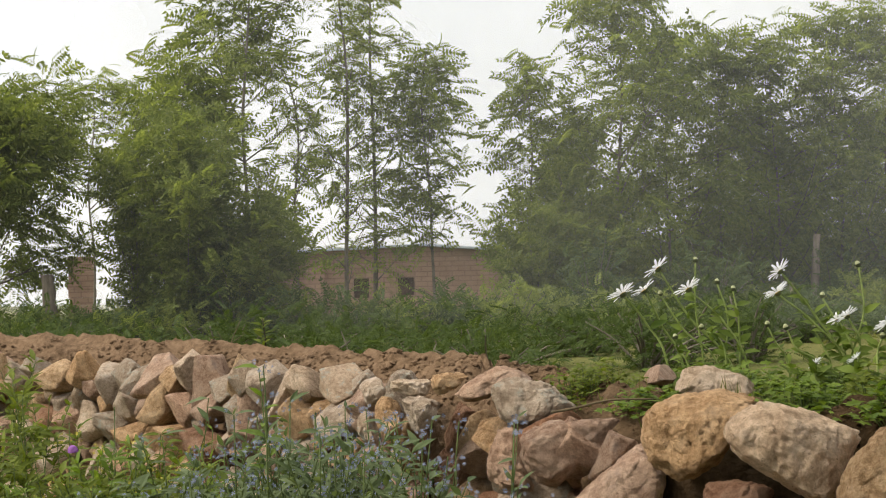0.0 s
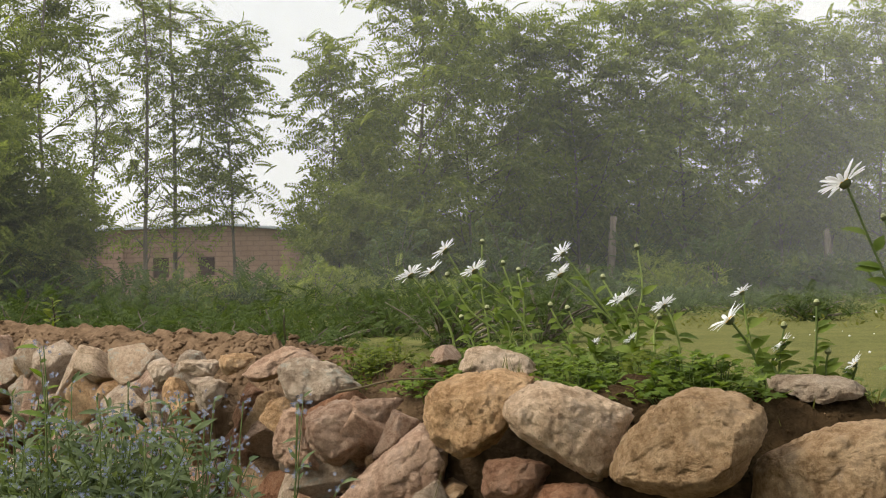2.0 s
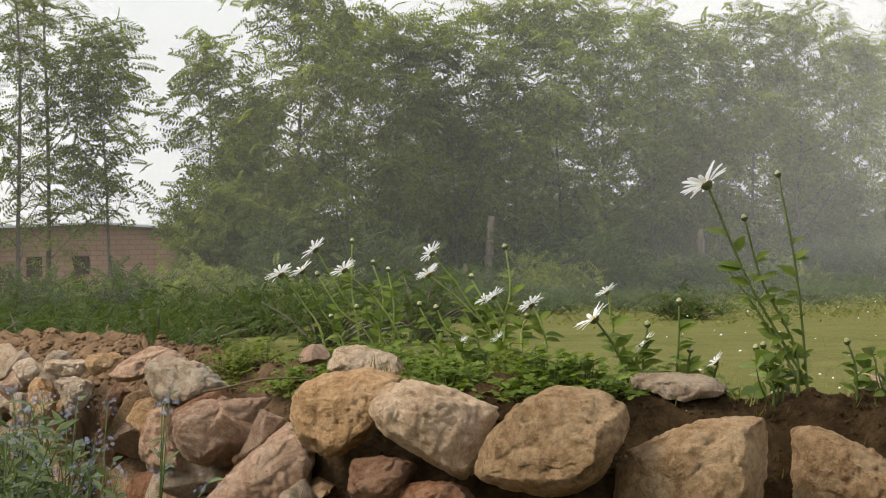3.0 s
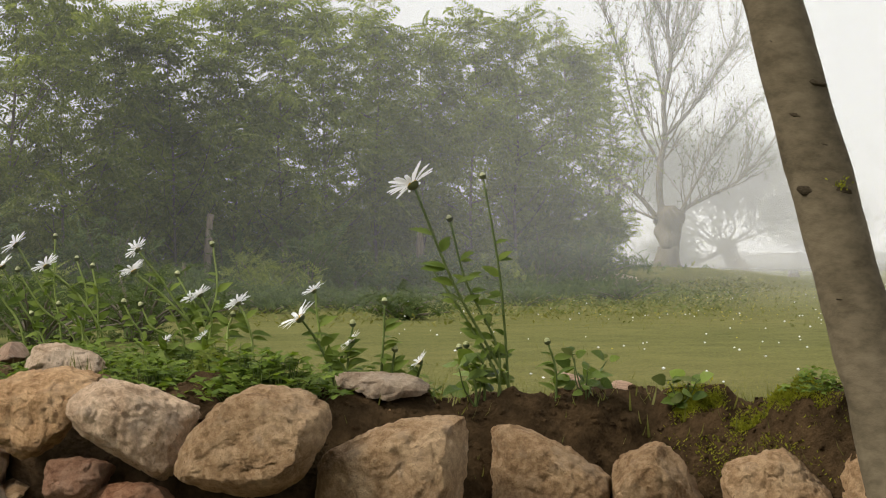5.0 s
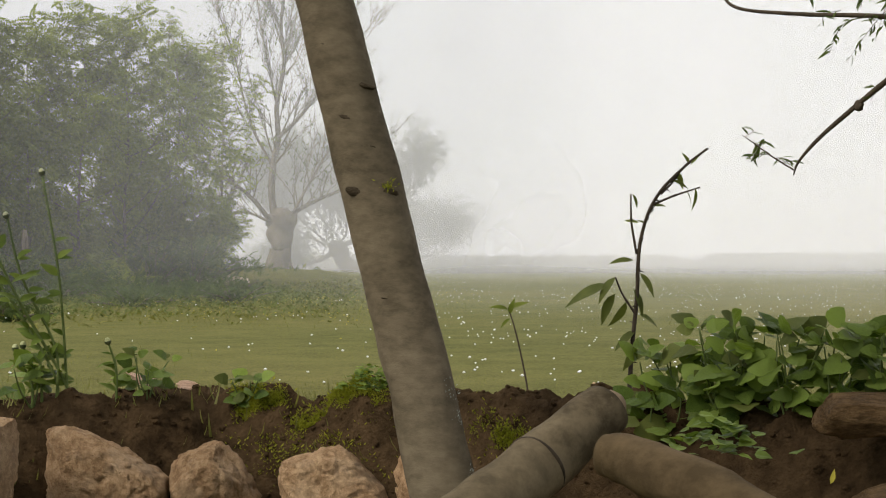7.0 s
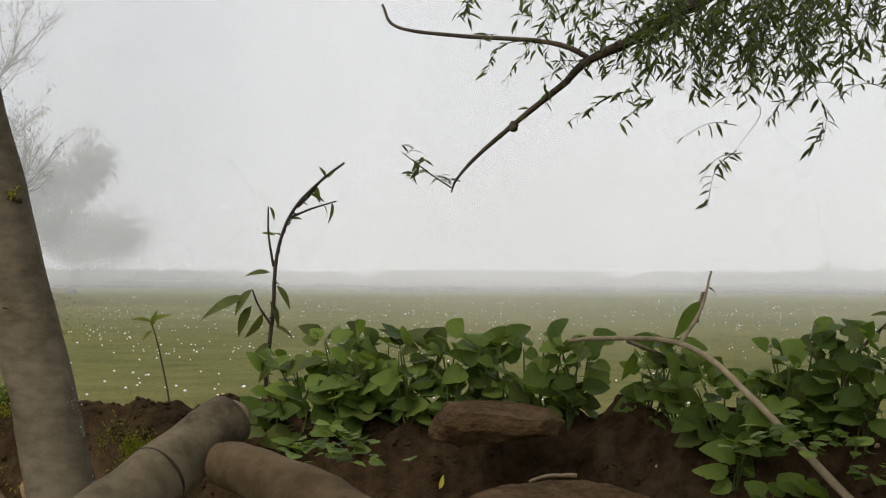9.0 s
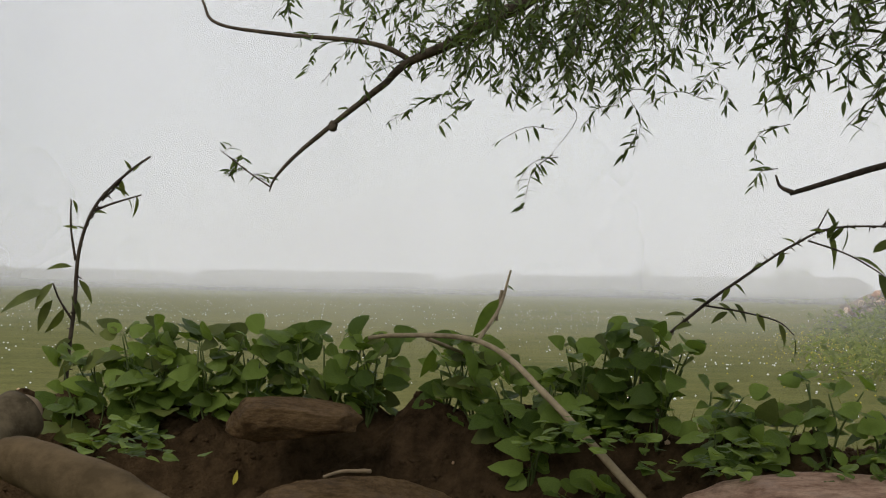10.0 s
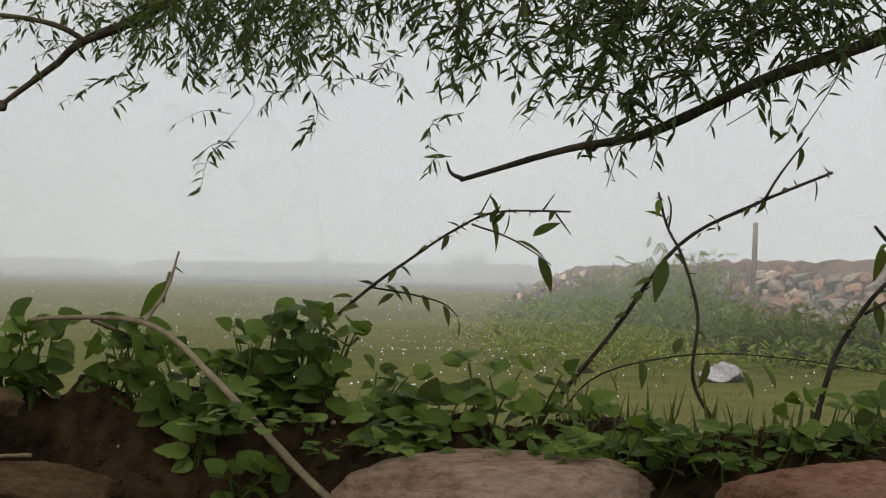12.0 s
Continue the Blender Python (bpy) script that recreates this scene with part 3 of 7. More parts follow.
gable.add([(-6.2, 0.0, 2.35), (4.4, 0.0, 2.35), (4.4, 0, 2.42), (1.0, 0, 2.72), (-6.2, 0, 2.5), (-6.2, 0.4, 2.35), (4.4, 0.4, 2.35), (4.4, 0.4, 2.42), (1.0, 0.4, 2.72), (-6.2, 0.4, 2.5)],
          [(0, 1, 2, 3, 4), (9, 8, 7, 6, 5), (0, 5, 6, 1), (1, 6, 7, 2), (2, 7, 8, 3), (3, 8, 9, 4), (4, 9, 5, 0)])
link("gable", gable, M_MUD, None, smooth=False).parent = house
roof = Shape()
roof.add([(-6.5, -0.3, 2.50), (1.0, -0.3, 2.73), (4.7, -0.3, 2.41), (-6.5, 6.3, 2.50), (1.0, 6.3, 2.73), (4.7, 6.3, 2.41),
          (-6.5, -0.3, 2.58), (1.0, -0.3, 2.81), (4.7, -0.3, 2.49), (-6.5, 6.3, 2.58), (1.0, 6.3, 2.81), (4.7, 6.3, 2.49)],
         [(0, 3, 4, 1), (1, 4, 5, 2), (6, 7, 10, 9), (7, 8, 11, 10), (0, 1, 7, 6), (1, 2, 8, 7), (3, 9, 10, 4), (4, 10, 11, 5), (0, 6, 9, 3), (2, 5, 11, 8)])
link("roof", roof, M_ROOF, None, "grey sheet metal roof", smooth=False).parent = house
# dark-coloured panels fill the openings in place of the shade inside
for x in (-1.55, 0.05):
    house_part("window", [(x, x + 0.57, 0.28, 0.34, 0.9, 1.6)], M_DARK, "unglazed window, its inner shade a dark panel")
house_part("pier", [(-3.3, -2.6, -0.25, 0, 0, 2.2)], M_MUD)

ruin = Shape()
rnd = random.Random(9)
for i in range(9):
    box(ruin, -0.42 + rnd.uniform(-0.05, 0.05), 0.42 + rnd.uniform(-0.05, 0.05), -0.4, 0.4, i * 0.27, i * 0.27 + 0.265)
ob = link("mud_pillar", ruin, M_MUD, smooth=False)
ob.matrix_basis = Matrix.Translation(polar(-35.35, 58, FIELD - 0.05)) @ Matrix.Rotation(radians(30), 4, "Z")
tagged(ob, "worn brown mud-brick pillar of a ruined wall", "pillar")


def post(az, d, top, r, seed, label, name="post", lean=0.02, material=None):
    rnd = random.Random(seed)
    s = Shape()
    f = polar(az, d, FIELD - 0.1)
    s.tube((f, f + Vector((lean, 0, (top - f.z) * 0.5)), f + Vector((lean * 2 + rnd.uniform(-0.04, 0.04), 0.02, top - f.z))), r, r * 0.8, 9, 4, 0.35)
    ob = link(name, s, material or M_DEAD)
    tagged(ob, label, "post" if name == "post" else "stump")


post(-36.35, 34, 1.84, 0.15, 1, "broken dead tree stump, grey and cracked", "dead_stump", -0.06)
post(-11.25, 39.5, 2.45, 0.10, 2, "pale broken trunk among the trees", "dead_stump")
post(-21.2, 35.5, 1.55, 0.13, 3, "pale weathered post in the undergrowth", "post")
post(-12.05, 37, 1.35, 0.05, 4, "short pale post at the field's edge")
post(-4.25, 42, 2.1, 0.07, 5, "pale split post at the field's edge")
post(-3.9, 42, 2.0, 0.05, 6, "pale split post at the field's edge", lean=-0.1)

# mound and rocks at the old willow's foot
mound = Shape()
for i in range(25):
    for j in range(25):
        u, v = -1 + i / 12, -1 + j / 12
        p = polar(3.2, 56) + Vector((u * 6.5, v * 5, 0))
        h = max(0, 1 - u * u - v * v)
        mound.v.append((p.x, p.y, FIELD - 0.05 + 0.74 * h ** 0.8 + 0.10 * noise.noise(p * 0.9) * min(1, h * 4)))
for i in range(24):
    for j in range(24):
        a = i * 25 + j
        mound.f.append((a, a + 25, a + 26, a + 1))
tagged(link("mound", mound, M_MEADOW), "low grassy mound under the old willow", "mound", kind="structure")

for i, (az, d, h) in enumerate(((1.2, 52, 1.0), (2.2, 54, 0.8), (3.1, 55, 1.1), (4.3, 55, 0.7), (5.2, 56, 0.55), (0.2, 50, 1.2), (-0.9, 49, 1.0))):
    bush(az, d, h, 2.0, 350 + i, 380, 0.3, M_SHRUB, "tangled weeds round the old willow's foot", "weed_thicket")

# ---- far edge of the field ----
M_FAR = plain_mat("far_wall", (0.05, 0.047, 0.036), (0.13, 0.115, 0.088), 1.5, 0.95, 0.4, 0.1)


def far_wall(az0, az1, d0, d1, top, seed, label, ragged=0.12, rise=5.0):
    s = Shape()
    n = int(abs(az1 - az0) * 7)
    for i in range(n + 1):
        t = i / n
        d = d0 + (d1 - d0) * t
        h = (top - FIELD) * (1 + ragged * noise.noise((t * n * 0.31, seed, 0)) + ragged * 0.6 * noise.noise((t * n * 1.3, seed, 3)))
        h *= min(1, (0.6 if rise > 4 else 0.1) + rise * t, 0.7 + 9 * (1 - t))
        w = 0.9
        for k, (o, z) in enumerate(((-w, 0), (-w * 0.8, h * 0.8), (-w * 0.3, h), (w * 0.3, h * 0.97), (w * 0.8, h * 0.75), (w, 0))):
            s.v.append(tuple(polar(az0 + (az1 - az0) * t, d + o, FIELD - 0.15 + z)))
    for i in range(n):
        for k in range(5):
            a = i * 6 + k
            s.f.append((a, a + 6, a + 7, a + 1))
    tagged(link("field_wall", s, M_FAR, smooth=False), label, "field wall", kind="structure")


far_wall(-2, 17.9, 150, 165, 2.3, 1, "distant field wall, grey in the fog")
far_wall(17.8, 26.2, 140, 145, 2.35, 2, "distant field wall, grey in the fog", 0.05)
far_wall(26.1, 40.5, 150, 110, 2.35, 3, "distant field wall, grey in the fog")
far_wall(39.5, 56, 78, 52, 1.9, 6, "distant field wall, grey in the fog", 0.2, 1.8)
for az, d, h, w, sd in ((33.0, 150, 3.6, 2.6, 311), (33.9, 150, 3.2, 2.2, 312), (37.6, 110, 3.0, 1.8, 313), (38.4, 110, 3.2, 1.2, 314)):
    bush(az, d, h * 0.9, w, sd, 1400, 0.3, label="small far bush, grey in the fog")


# ---- flowers and grass of the meadow ----
M_WHITE = plain_mat("white_petal", (0.52, 0.53, 0.50), (0.78, 0.78, 0.75), 20, 0.6, 0.1)
M_YELLOW = plain_mat("yellow_petal", (0.30, 0.25, 0.025), (0.44, 0.38, 0.06), 20, 0.6, 0.1)


def scatter(name, count, az0, az1, d0, d1, size, tall, material, seed, label, clump=0.0, power=1.0):
    rnd = random.Random(seed)
    s = Shape()
    k = 0
    while k < count:
        az, d = rnd.uniform(az0, az1), d0 + (d1 - d0) * rnd.random() ** power
        if clump < 0:
            az, d = rnd.gauss((az0 + az1) / 2, (az1 - az0) * 0.28), rnd.gauss((d0 + d1) / 2, (d1 - d0) * 0.3)
            if d < 8:
                continue
        p = polar(az, d, FIELD)
        if noise.noise(p * 0.22) + 0.5 * noise.noise(p * 0.9) < clump * rnd.uniform(-0.5, 1):
            continue
        k += 1
        z = FIELD + tall * rnd.uniform(0.5, 1.2)
        r = size * rnd.uniform(0.6, 1.15) * (1 + d * 0.008)
        i = len(s.v)
        s.v += [(p.x + r, p.y, z), (p.x, p.y + r, z), (p.x - r, p.y, z), (p.x, p.y - r, z), (p.x, p.y, z + r * 0.8), (p.x, p.y, z - r * 0.7)]
        s.f += [(i, i + 1, i + 4), (i + 1, i + 2, i + 4), (i + 2, i + 3, i + 4), (i + 3, i, i + 4), (i + 1, i, i + 5), (i + 2, i + 1, i + 5), (i + 3, i + 2, i + 5), (i, i + 3, i + 5)]
    tagged(link(name, s, material, smooth=False), label, "flowers", kind="stuff")


scatter("meadow_flowers", 900, -6, 54, 7.5, 70, 0.0115, 0.1, M_WHITE, 21, "white dandelion clocks and clover dotted over the meadow", 0.8, 1.3)
scatter("meadow_flowers", 1500, 9, 54, 16, 75, 0.009, 0.1, M_WHITE, 22, "white meadow flowers in loose drifts", 0.9, 1.2)
scatter("yellow_flowers", 420, -1, 9, 22, 50, 0.009, 0.14, M_YELLOW, 23, "small yellow field flowers near the willow", -0.5)
scatter("yellow_flowers", 2200, 38, 48, 15, 30, 0.010, 0.2, M_YELLOW, 24, "small yellow field flowers near the far wall", -0.5)

BLADE = (np.array([(0, -0.05, 0), (0, 0.05, 0), (0.55, 0.035, 0.0), (0.55, -0.035, 0), (1, 0, -0.12)], float), [(0, 1, 2, 3), (3, 2, 4)])


def grass(name, count, az0, az1, d0, d1, tall, seed, label, material, zfix=None, power=1.5, wide=1.0):
    rnd = random.Random(seed)
    s, mats = Shape(), []
    for i in range(count):
        d = d0 + (d1 - d0) * rnd.random() ** power
        p = polar(rnd.uniform(az0, az1), d)
        if name == "tall_weeds":
            d = max(12, rnd.gauss((d0 + d1) / 2, (d1 - d0) * 0.3))
            p = polar(rnd.gauss((az0 + az1) / 2, (az1 - az0) * 0.28), d)
            if noise.noise(p * 0.35) < rnd.uniform(-0.6, 0.3):
                continue
        p.z = (FIELD if d > 5 else land(p.x, p.y)) - 0.01 if zfix is None else zfix
        a = rnd.uniform(0, 6.283)
        h = tall * rnd.uniform(0.4, 1.2) * (1 + 0.5 * noise.noise(p * 0.5))
        mats.append(aim(p, (math.cos(a) * 0.7, math.sin(a) * 0.7, 1), (math.cos(a), math.sin(a), 0.2), (h, h * 0.9 * wide * (1 + d * 0.03), h)))
    s.place(BLADE, mats)
    tagged(link(name, s, material, smooth=False), label, "grass", kind="stuff")


grass("meadow_grass", 60000, -20, 54, 6.5, 18, 0.035, 34, "short fine meadow grass close behind the bank", M_GRASS, power=1.0, wide=0.5)
grass("meadow_grass", 130000, -20, 54, 6.5, 60, 0.045, 31, "short yellow-green meadow grass", M_GRASS, wide=0.6)


def herbage(name, count, az0, az1, d0, d1, size, tall, seed, label, material, power):
    """Loose leaves of low weeds, in patches, thicker towards d1."""
    rnd = random.Random(seed)
    s, mats, k = Shape(), [], 0
    while k < count:
        az, d = rnd.uniform(az0, az1), d0 + (d1 - d0) * rnd.random() ** power
        p = polar(az, d, FIELD)
        n = noise.noise(p * 0.3) + 0.6 * noise.noise(p * 1.1)
        edge = min(1, (az - az0) / 3, (az1 - az) / 3)
        k += 1
        if n < rnd.uniform(-0.9, 0.35) or rnd.random() > edge:
            continue
        p.z += tall * max(0.1, 0.5 + n) * rnd.random() ** 1.4 * (0.4 + 0.6 * (d - d0) / (d1 - d0))
        a = rnd.uniform(0, 6.283)
        mats.append(aim(p, (math.cos(a), math.sin(a), rnd.uniform(0.0, 1.3)), (rnd.uniform(-1, 1), rnd.uniform(-1, 1), 1), size * rnd.uniform(0.5, 1.2) * (0.6 + d * 0.02)))
    s.place(lance(0.34, 1, 0.2, 0.25), mats)
    tagged(link(name, s, material, smooth=False), label, "weeds", kind="stuff")


herbage("field_weeds", 34000, -24, 7, 25, 47, 0.11, 0.34, 71, "low green weeds thickening towards the trees", M_FIELDWEED, 0.5)
herbage("field_weeds", 15000, -24, 9, 21, 56, 0.10, 0.30, 72, "pale yellow-green weeds mixed into the meadow", M_GRASS, 0.7)
herbage("field_weeds", 6000, -3, 8, 44, 58, 0.14, 0.55, 73, "rank weeds round the old willow", M_GRASS, 0.9)
herbage("field_weeds", 15000, 38, 56, 15, 27, 0.13, 0.72, 74, "yellow-green weeds before the far wall", M_LOCUST, 0.8)
grass("tall_weeds", 6000, -2, 10, 22, 50, 0.11, 32, "taller weeds and grass round the willow", M_GRASS, power=1.0, wide=0.5)
grass("tall_weeds", 2500, 38, 52, 15, 27, 0.13, 33, "taller weeds before the far stone wall", M_GRASS, power=1.0, wide=0.5)



def rock_mesh(name, seed, sub, cuts, rough, material, depth=0.30, facets=(), chips=0):
    """A boulder, about one unit across: a sphere cut by planes, with fine relief."""
    rnd = random.Random(seed)
    bm = bmesh.new()
    bmesh.ops.create_icosphere(bm, subdivisions=sub, radius=0.62)
    planes = [(Vector(q[:3]).normalized(), q[3]) for q in facets]
    for i in range(cuts):
        nv = Vector((rnd.gauss(0, 1), rnd.gauss(0, 1), rnd.gauss(0, 1))).normalized()
        planes.append((nv, rnd.uniform(depth, depth + 0.15)))
    shift = Vector((rnd.uniform(0, 50), rnd.uniform(0, 50), rnd.uniform(0, 50)))
    co = np.array([v.co for v in bm.verts])

    def cut(nv, h):
        over = np.maximum(co @ np.array(nv) - h, 0)
        co[:] -= np.outer(over, np.array(nv)) * 0.99

    for nv, h in planes:
        cut(nv, h)
    for i in range(chips):
        nv = Vector((rnd.gauss(0, 1), rnd.gauss(0, 1), rnd.gauss(0, 1))).normalized()
        cut(nv, (co @ np.array(nv)).max() - rnd.uniform(0.008, 0.05))
    for v, q in zip(bm.verts, co):
        p = Vector(q)
        k = noise.fractal(p * 2.0 + shift, 1.0, 2.0, 4) * rough + noise.fractal(p * 8 + shift, 0.8, 2.0, 4) * rough * 0.55 - 0.25 * rough * max(0, 1 - 9 * abs(noise.noise(p * 3.1 + shift)))
        v.co = p * (1 + k)
    lo = [min(v.co[i] for v in bm.verts) for i in range(3)]
    hi = [max(v.co[i] for v in bm.verts) for i in range(3)]
    for v in bm.verts:
        v.co = Vector([(v.co[i] - (lo[i] + hi[i]) / 2) / (hi[i] - lo[i]) for i in range(3)])
    me = bpy.data.meshes.new(name)
    bm.to_mesh(me)
    bm.free()
    me.shade_smooth()
    me.materials.append(material)
    return me


def hull_rock(name, seed, rough, material):
    """An angular field stone: a hull with worn edges and fine relief, one unit across."""
    rnd = random.Random(seed)
    bm = bmesh.new()
    for i in range(rnd.randint(11, 15)):
        v = Vector((rnd.gauss(0, 1), rnd.gauss(0, 1), rnd.gauss(0, 1))).normalized()
        m = max(abs(c) for c in v)
        bm.verts.new(v * 0.55 * (0.45 + 0.55 / m) * rnd.uniform(0.85, 1.05))
    made = bmesh.ops.convex_hull(bm, input=bm.verts)
    bmesh.ops.delete(bm, geom=list({g for g in made["geom_interior"] + made["geom_unused"]}), context="VERTS")
    bmesh.ops.dissolve_limit(bm, angle_limit=0.2, verts=bm.verts, edges=bm.edges)
    bmesh.ops.bevel(bm, geom=bm.edges, offset=0.035, segments=2, profile=0.6, affect="EDGES")
    bmesh.ops.triangulate(bm, faces=bm.faces)
    for k in range(3):
        long = [e for e in bm.edges if e.calc_length() > 0.16]
        if long:
            bmesh.ops.subdivide_edges(bm, edges=long, cuts=1)
            bmesh.ops.triangulate(bm, faces=bm.faces)
    shift = Vector((rnd.uniform(0, 50), rnd.uniform(0, 50), rnd.uniform(0, 50)))
    for v in bm.verts:
        p = v.co
        v.co = p * (1 + rough * noise.fractal(p * 2.2 + shift, 1.0, 2.0, 3) + rough * 0.35 * noise.noise(p * 9 + shift))
    lo = [min(v.co[i] for v in bm.verts) for i in range(3)]
    hi = [max(v.co[i] for v in bm.verts) for i in range(3)]
    for v in bm.verts:
        v.co = Vector([(v.co[i] - (lo[i] + hi[i]) / 2) / (hi[i] - lo[i]) for i in range(3)])
    me = bpy.data.meshes.new(name)
    bm.to_mesh(me)
    bm.free()
    me.shade_smooth()
    me.materials.append(material)
    return me


# ---- the leaning young willow and its sawn-off limb ----
M_MOSS = leaf_mat("moss", (0.10, 0.12, 0.009), (0.27, 0.27, 0.025), 0.35)
M_CUT = plain_mat("sawn_wood", (0.11, 0.08, 0.045), (0.23, 0.17, 0.10), 60, 0.8, 0.2)
M_LICHEN = plain_mat("grey_lichen", (0.28, 0.32, 0.27), (0.45, 0.48, 0.42), 80, 0.95, 0.8, 0.004)

M_SCAR = plain_mat("bark_scar", (0.028, 0.021, 0.012), (0.085, 0.066, 0.040), 60, 0.9, 0.6, 0.003)

leaning = thing("leaning_tree", (0.52, 1.85, 0.0), "leaning grey-brown young willow trunk before the wall", "tree")
s = Shape()
AXIS = ((0.516, 1.85, -0.03), (0.451, 1.92, 0.55), (0.38, 1.993, 0.986), (0.325, 2.075, 1.268), (0.255, 2.136, 1.58), (0.186, 2.2, 1.92), (0.116, 2.27, 2.4))
s.tube(AXIS, 0.0425, 0.0345, 28, 14, 0.11)
link("trunk", s, M_BARK, leaning)


def on_trunk(z, off, back=0.0):
    """A place on the trunk's near side at height z, off metres across."""
    x = float(np.interp(z, [a[2] for a in AXIS], [a[0] for a in AXIS]))
    y = float(np.interp(z, [a[2] for a in AXIS], [a[1] for a in AXIS]))
    return Vector((x + off, y - math.sqrt(max(0.0, 0.0375 ** 2 - off * off)) + back, z))


for z, off, r, sx, sz in ((1.339, -0.022, 0.010, 1.8, 0.8), (1.338, 0.012, 0.010, 1.8, 0.7), (1.471, 0.012, 0.010, 2.6, 0.5), (1.43, -0.012, 0.006, 2.2, 0.5), (1.286, -0.006, 0.005, 2.2, 0.5), (1.105, 0.016, 0.009, 1.8, 0.7),
                          (1.21, -0.015, 0.005, 2.4, 0.45), (1.17, 0.01, 0.004, 2.4, 0.45), (1.395, 0.005, 0.004, 2.4, 0.45), (1.24, 0.014, 0.004, 2.2, 0.5), (1.52, -0.014, 0.005, 2.2, 0.5), (1.06, -0.016, 0.005, 2.2, 0.5), (1.13, -0.02, 0.004, 2.2, 0.5)):
    me = rock_mesh("knot", int(z * 1000), 3, 4, 0.2, M_SCAR)
    ob = link("knot", me, None, leaning)
    ob.matrix_basis = leaning.matrix_basis.inverted() @ Matrix.LocRotScale(on_trunk(z, off, 0.0035), Euler((0, 0.2, -0.15)), (r * 1.7 * sx, r * 0.95, r * 1.7 * sz))
    ob.matrix_parent_inverse = Matrix.Identity(4)


# unseen crown, added high over the wall to shade its right part
rnd = random.Random(19)
s, sl, mats = Shape(), Shape(), []
for i in range(16):
    a = rnd.uniform(0, 6.283)
    top = Vector((0.45 + math.cos(a) * rnd.uniform(0.3, 1.35), 0.95 + math.sin(a) * rnd.uniform(0.3, 1.5), rnd.uniform(3.3, 4.3)))
    line = s.tube((Vector(AXIS[-1]) - Vector((0, 0, 0.05)), Vector(AXIS[-1]).lerp(top, 0.45) + Vector((0, 0, 0.25)), top), 0.016, 0.004, 6, 6)
    for k in range(150):
        q = line[rnd.randint(5, len(line) - 1)] + Vector((rnd.gauss(0, 0.22), rnd.gauss(0, 0.22), rnd.gauss(0.05, 0.16)))
        q.z = max(q.z, 2.75)
        mats.append(aim(q, (rnd.uniform(-1, 1), rnd.uniform(-1, 1), rnd.uniform(-1, 0.3)), (rnd.uniform(-1, 1), rnd.uniform(-1, 1), 1), (0.14, 0.3, 0.14)))
# more added limbs, out of view behind, that block the sun farther right
for i in range(13):
    a, u = rnd.uniform(0, 6.283), math.sqrt(rnd.random()) * 0.95
    top = Vector((-0.8 + math.cos(a) * u, -0.15 + math.sin(a) * u, rnd.uniform(3.3, 4.2)))
    line = s.tube((Vector(AXIS[-1]) - Vector((0, 0, 0.05)), Vector(AXIS[-1]).lerp(top, 0.4) + Vector((0, 0, 0.3)), top), 0.018, 0.004, 6, 6)
    for k in range(190):
        q = line[rnd.randint(8, len(line) - 1)] + Vector((rnd.gauss(0, 0.22), rnd.gauss(0, 0.22), rnd.gauss(0.05, 0.16)))
        q.z = max(q.z, 2.75)
        mats.append(aim(q, (rnd.uniform(-1, 1), rnd.uniform(-1, 1), rnd.uniform(-1, 0.3)), (rnd.uniform(-1, 1), rnd.uniform(-1, 1), 1), (0.14, 0.3, 0.14)))
sl.place(lance(0.2, 1, 0.2, 0.25), mats)
link("branchwork", s, M_BARK, leaning)
link("crown", sl, M_WILLOW, leaning, smooth=False)


def tuft(name, parent, at, size, n, material, seed, flat=0.6):
    """A cushion of many small scales."""
    rnd = random.Random(seed)
    s, mats = Shape(), []
    for i in range(n):
        v = Vector((rnd.gauss(0, 1), rnd.gauss(0, 1), rnd.gauss(0, flat))) * size * 0.4
        p = Vector(at) + v
        mats.append(aim(p, (v.x + rnd.uniform(-0.5, 0.5) * size, v.y + rnd.uniform(-0.5, 0.5) * size, abs(v.z) + size * 0.6), (rnd.uniform(-1, 1), rnd.uniform(-1, 1), 1), size * rnd.uniform(0.15, 0.4)))
    s.place(lance(0.5, 1, 0.2, 0.2), mats)
    return link(name, s, material, parent, smooth=False)


tuft("moss", leaning, on_trunk(1.345, 0.014, -0.004), 0.013, 90, M_MOSS, 1)
tuft("lichen", leaning, on_trunk(1.095, 0.028, -0.002), 0.012, 70, M_LICHEN, 2, 1.6)
tuft("lichen", leaning, on_trunk(1.065, 0.03, -0.002), 0.010, 60, M_LICHEN, 3, 1.8)
tuft("lichen", leaning, on_trunk(1.00, 0.03, -0.002), 0.011, 60, M_LICHEN, 4, 1.4)

sawn = thing("sawn_log", (0.33, 1.71, 0.92), "thick sawn-off willow limb with grey bark lying on the wall", "log")
s = Shape()
s.tube(((0.226, 1.631, 0.90), (0.326, 1.711, 0.962), (0.426, 1.792, 1.017), (0.50, 1.845, 1.06), (0.548, 1.877, 1.088)), 0.043, 0.030, 26, 10, 0.14)
link("bark", s, M_LOGBARK, sawn)
s = Shape()
s.tube(((0.546, 1.8757, 1.0868), (0.556, 1.882, 1.096), (0.560, 1.885, 1.101)), 0.0285, 0.010, 20, 3, 0.25)
link("cut_end", s, M_CUT, sawn, "pale sawn end")
s = Shape()
s.tube(((0.452, 1.812, 1.032), (0.4535, 1.8132, 1.0329)), 0.0364, 0.0363, 26, 2, 0.05)
link("ring", s, M_TWIG, sawn, "dark groove round the limb")

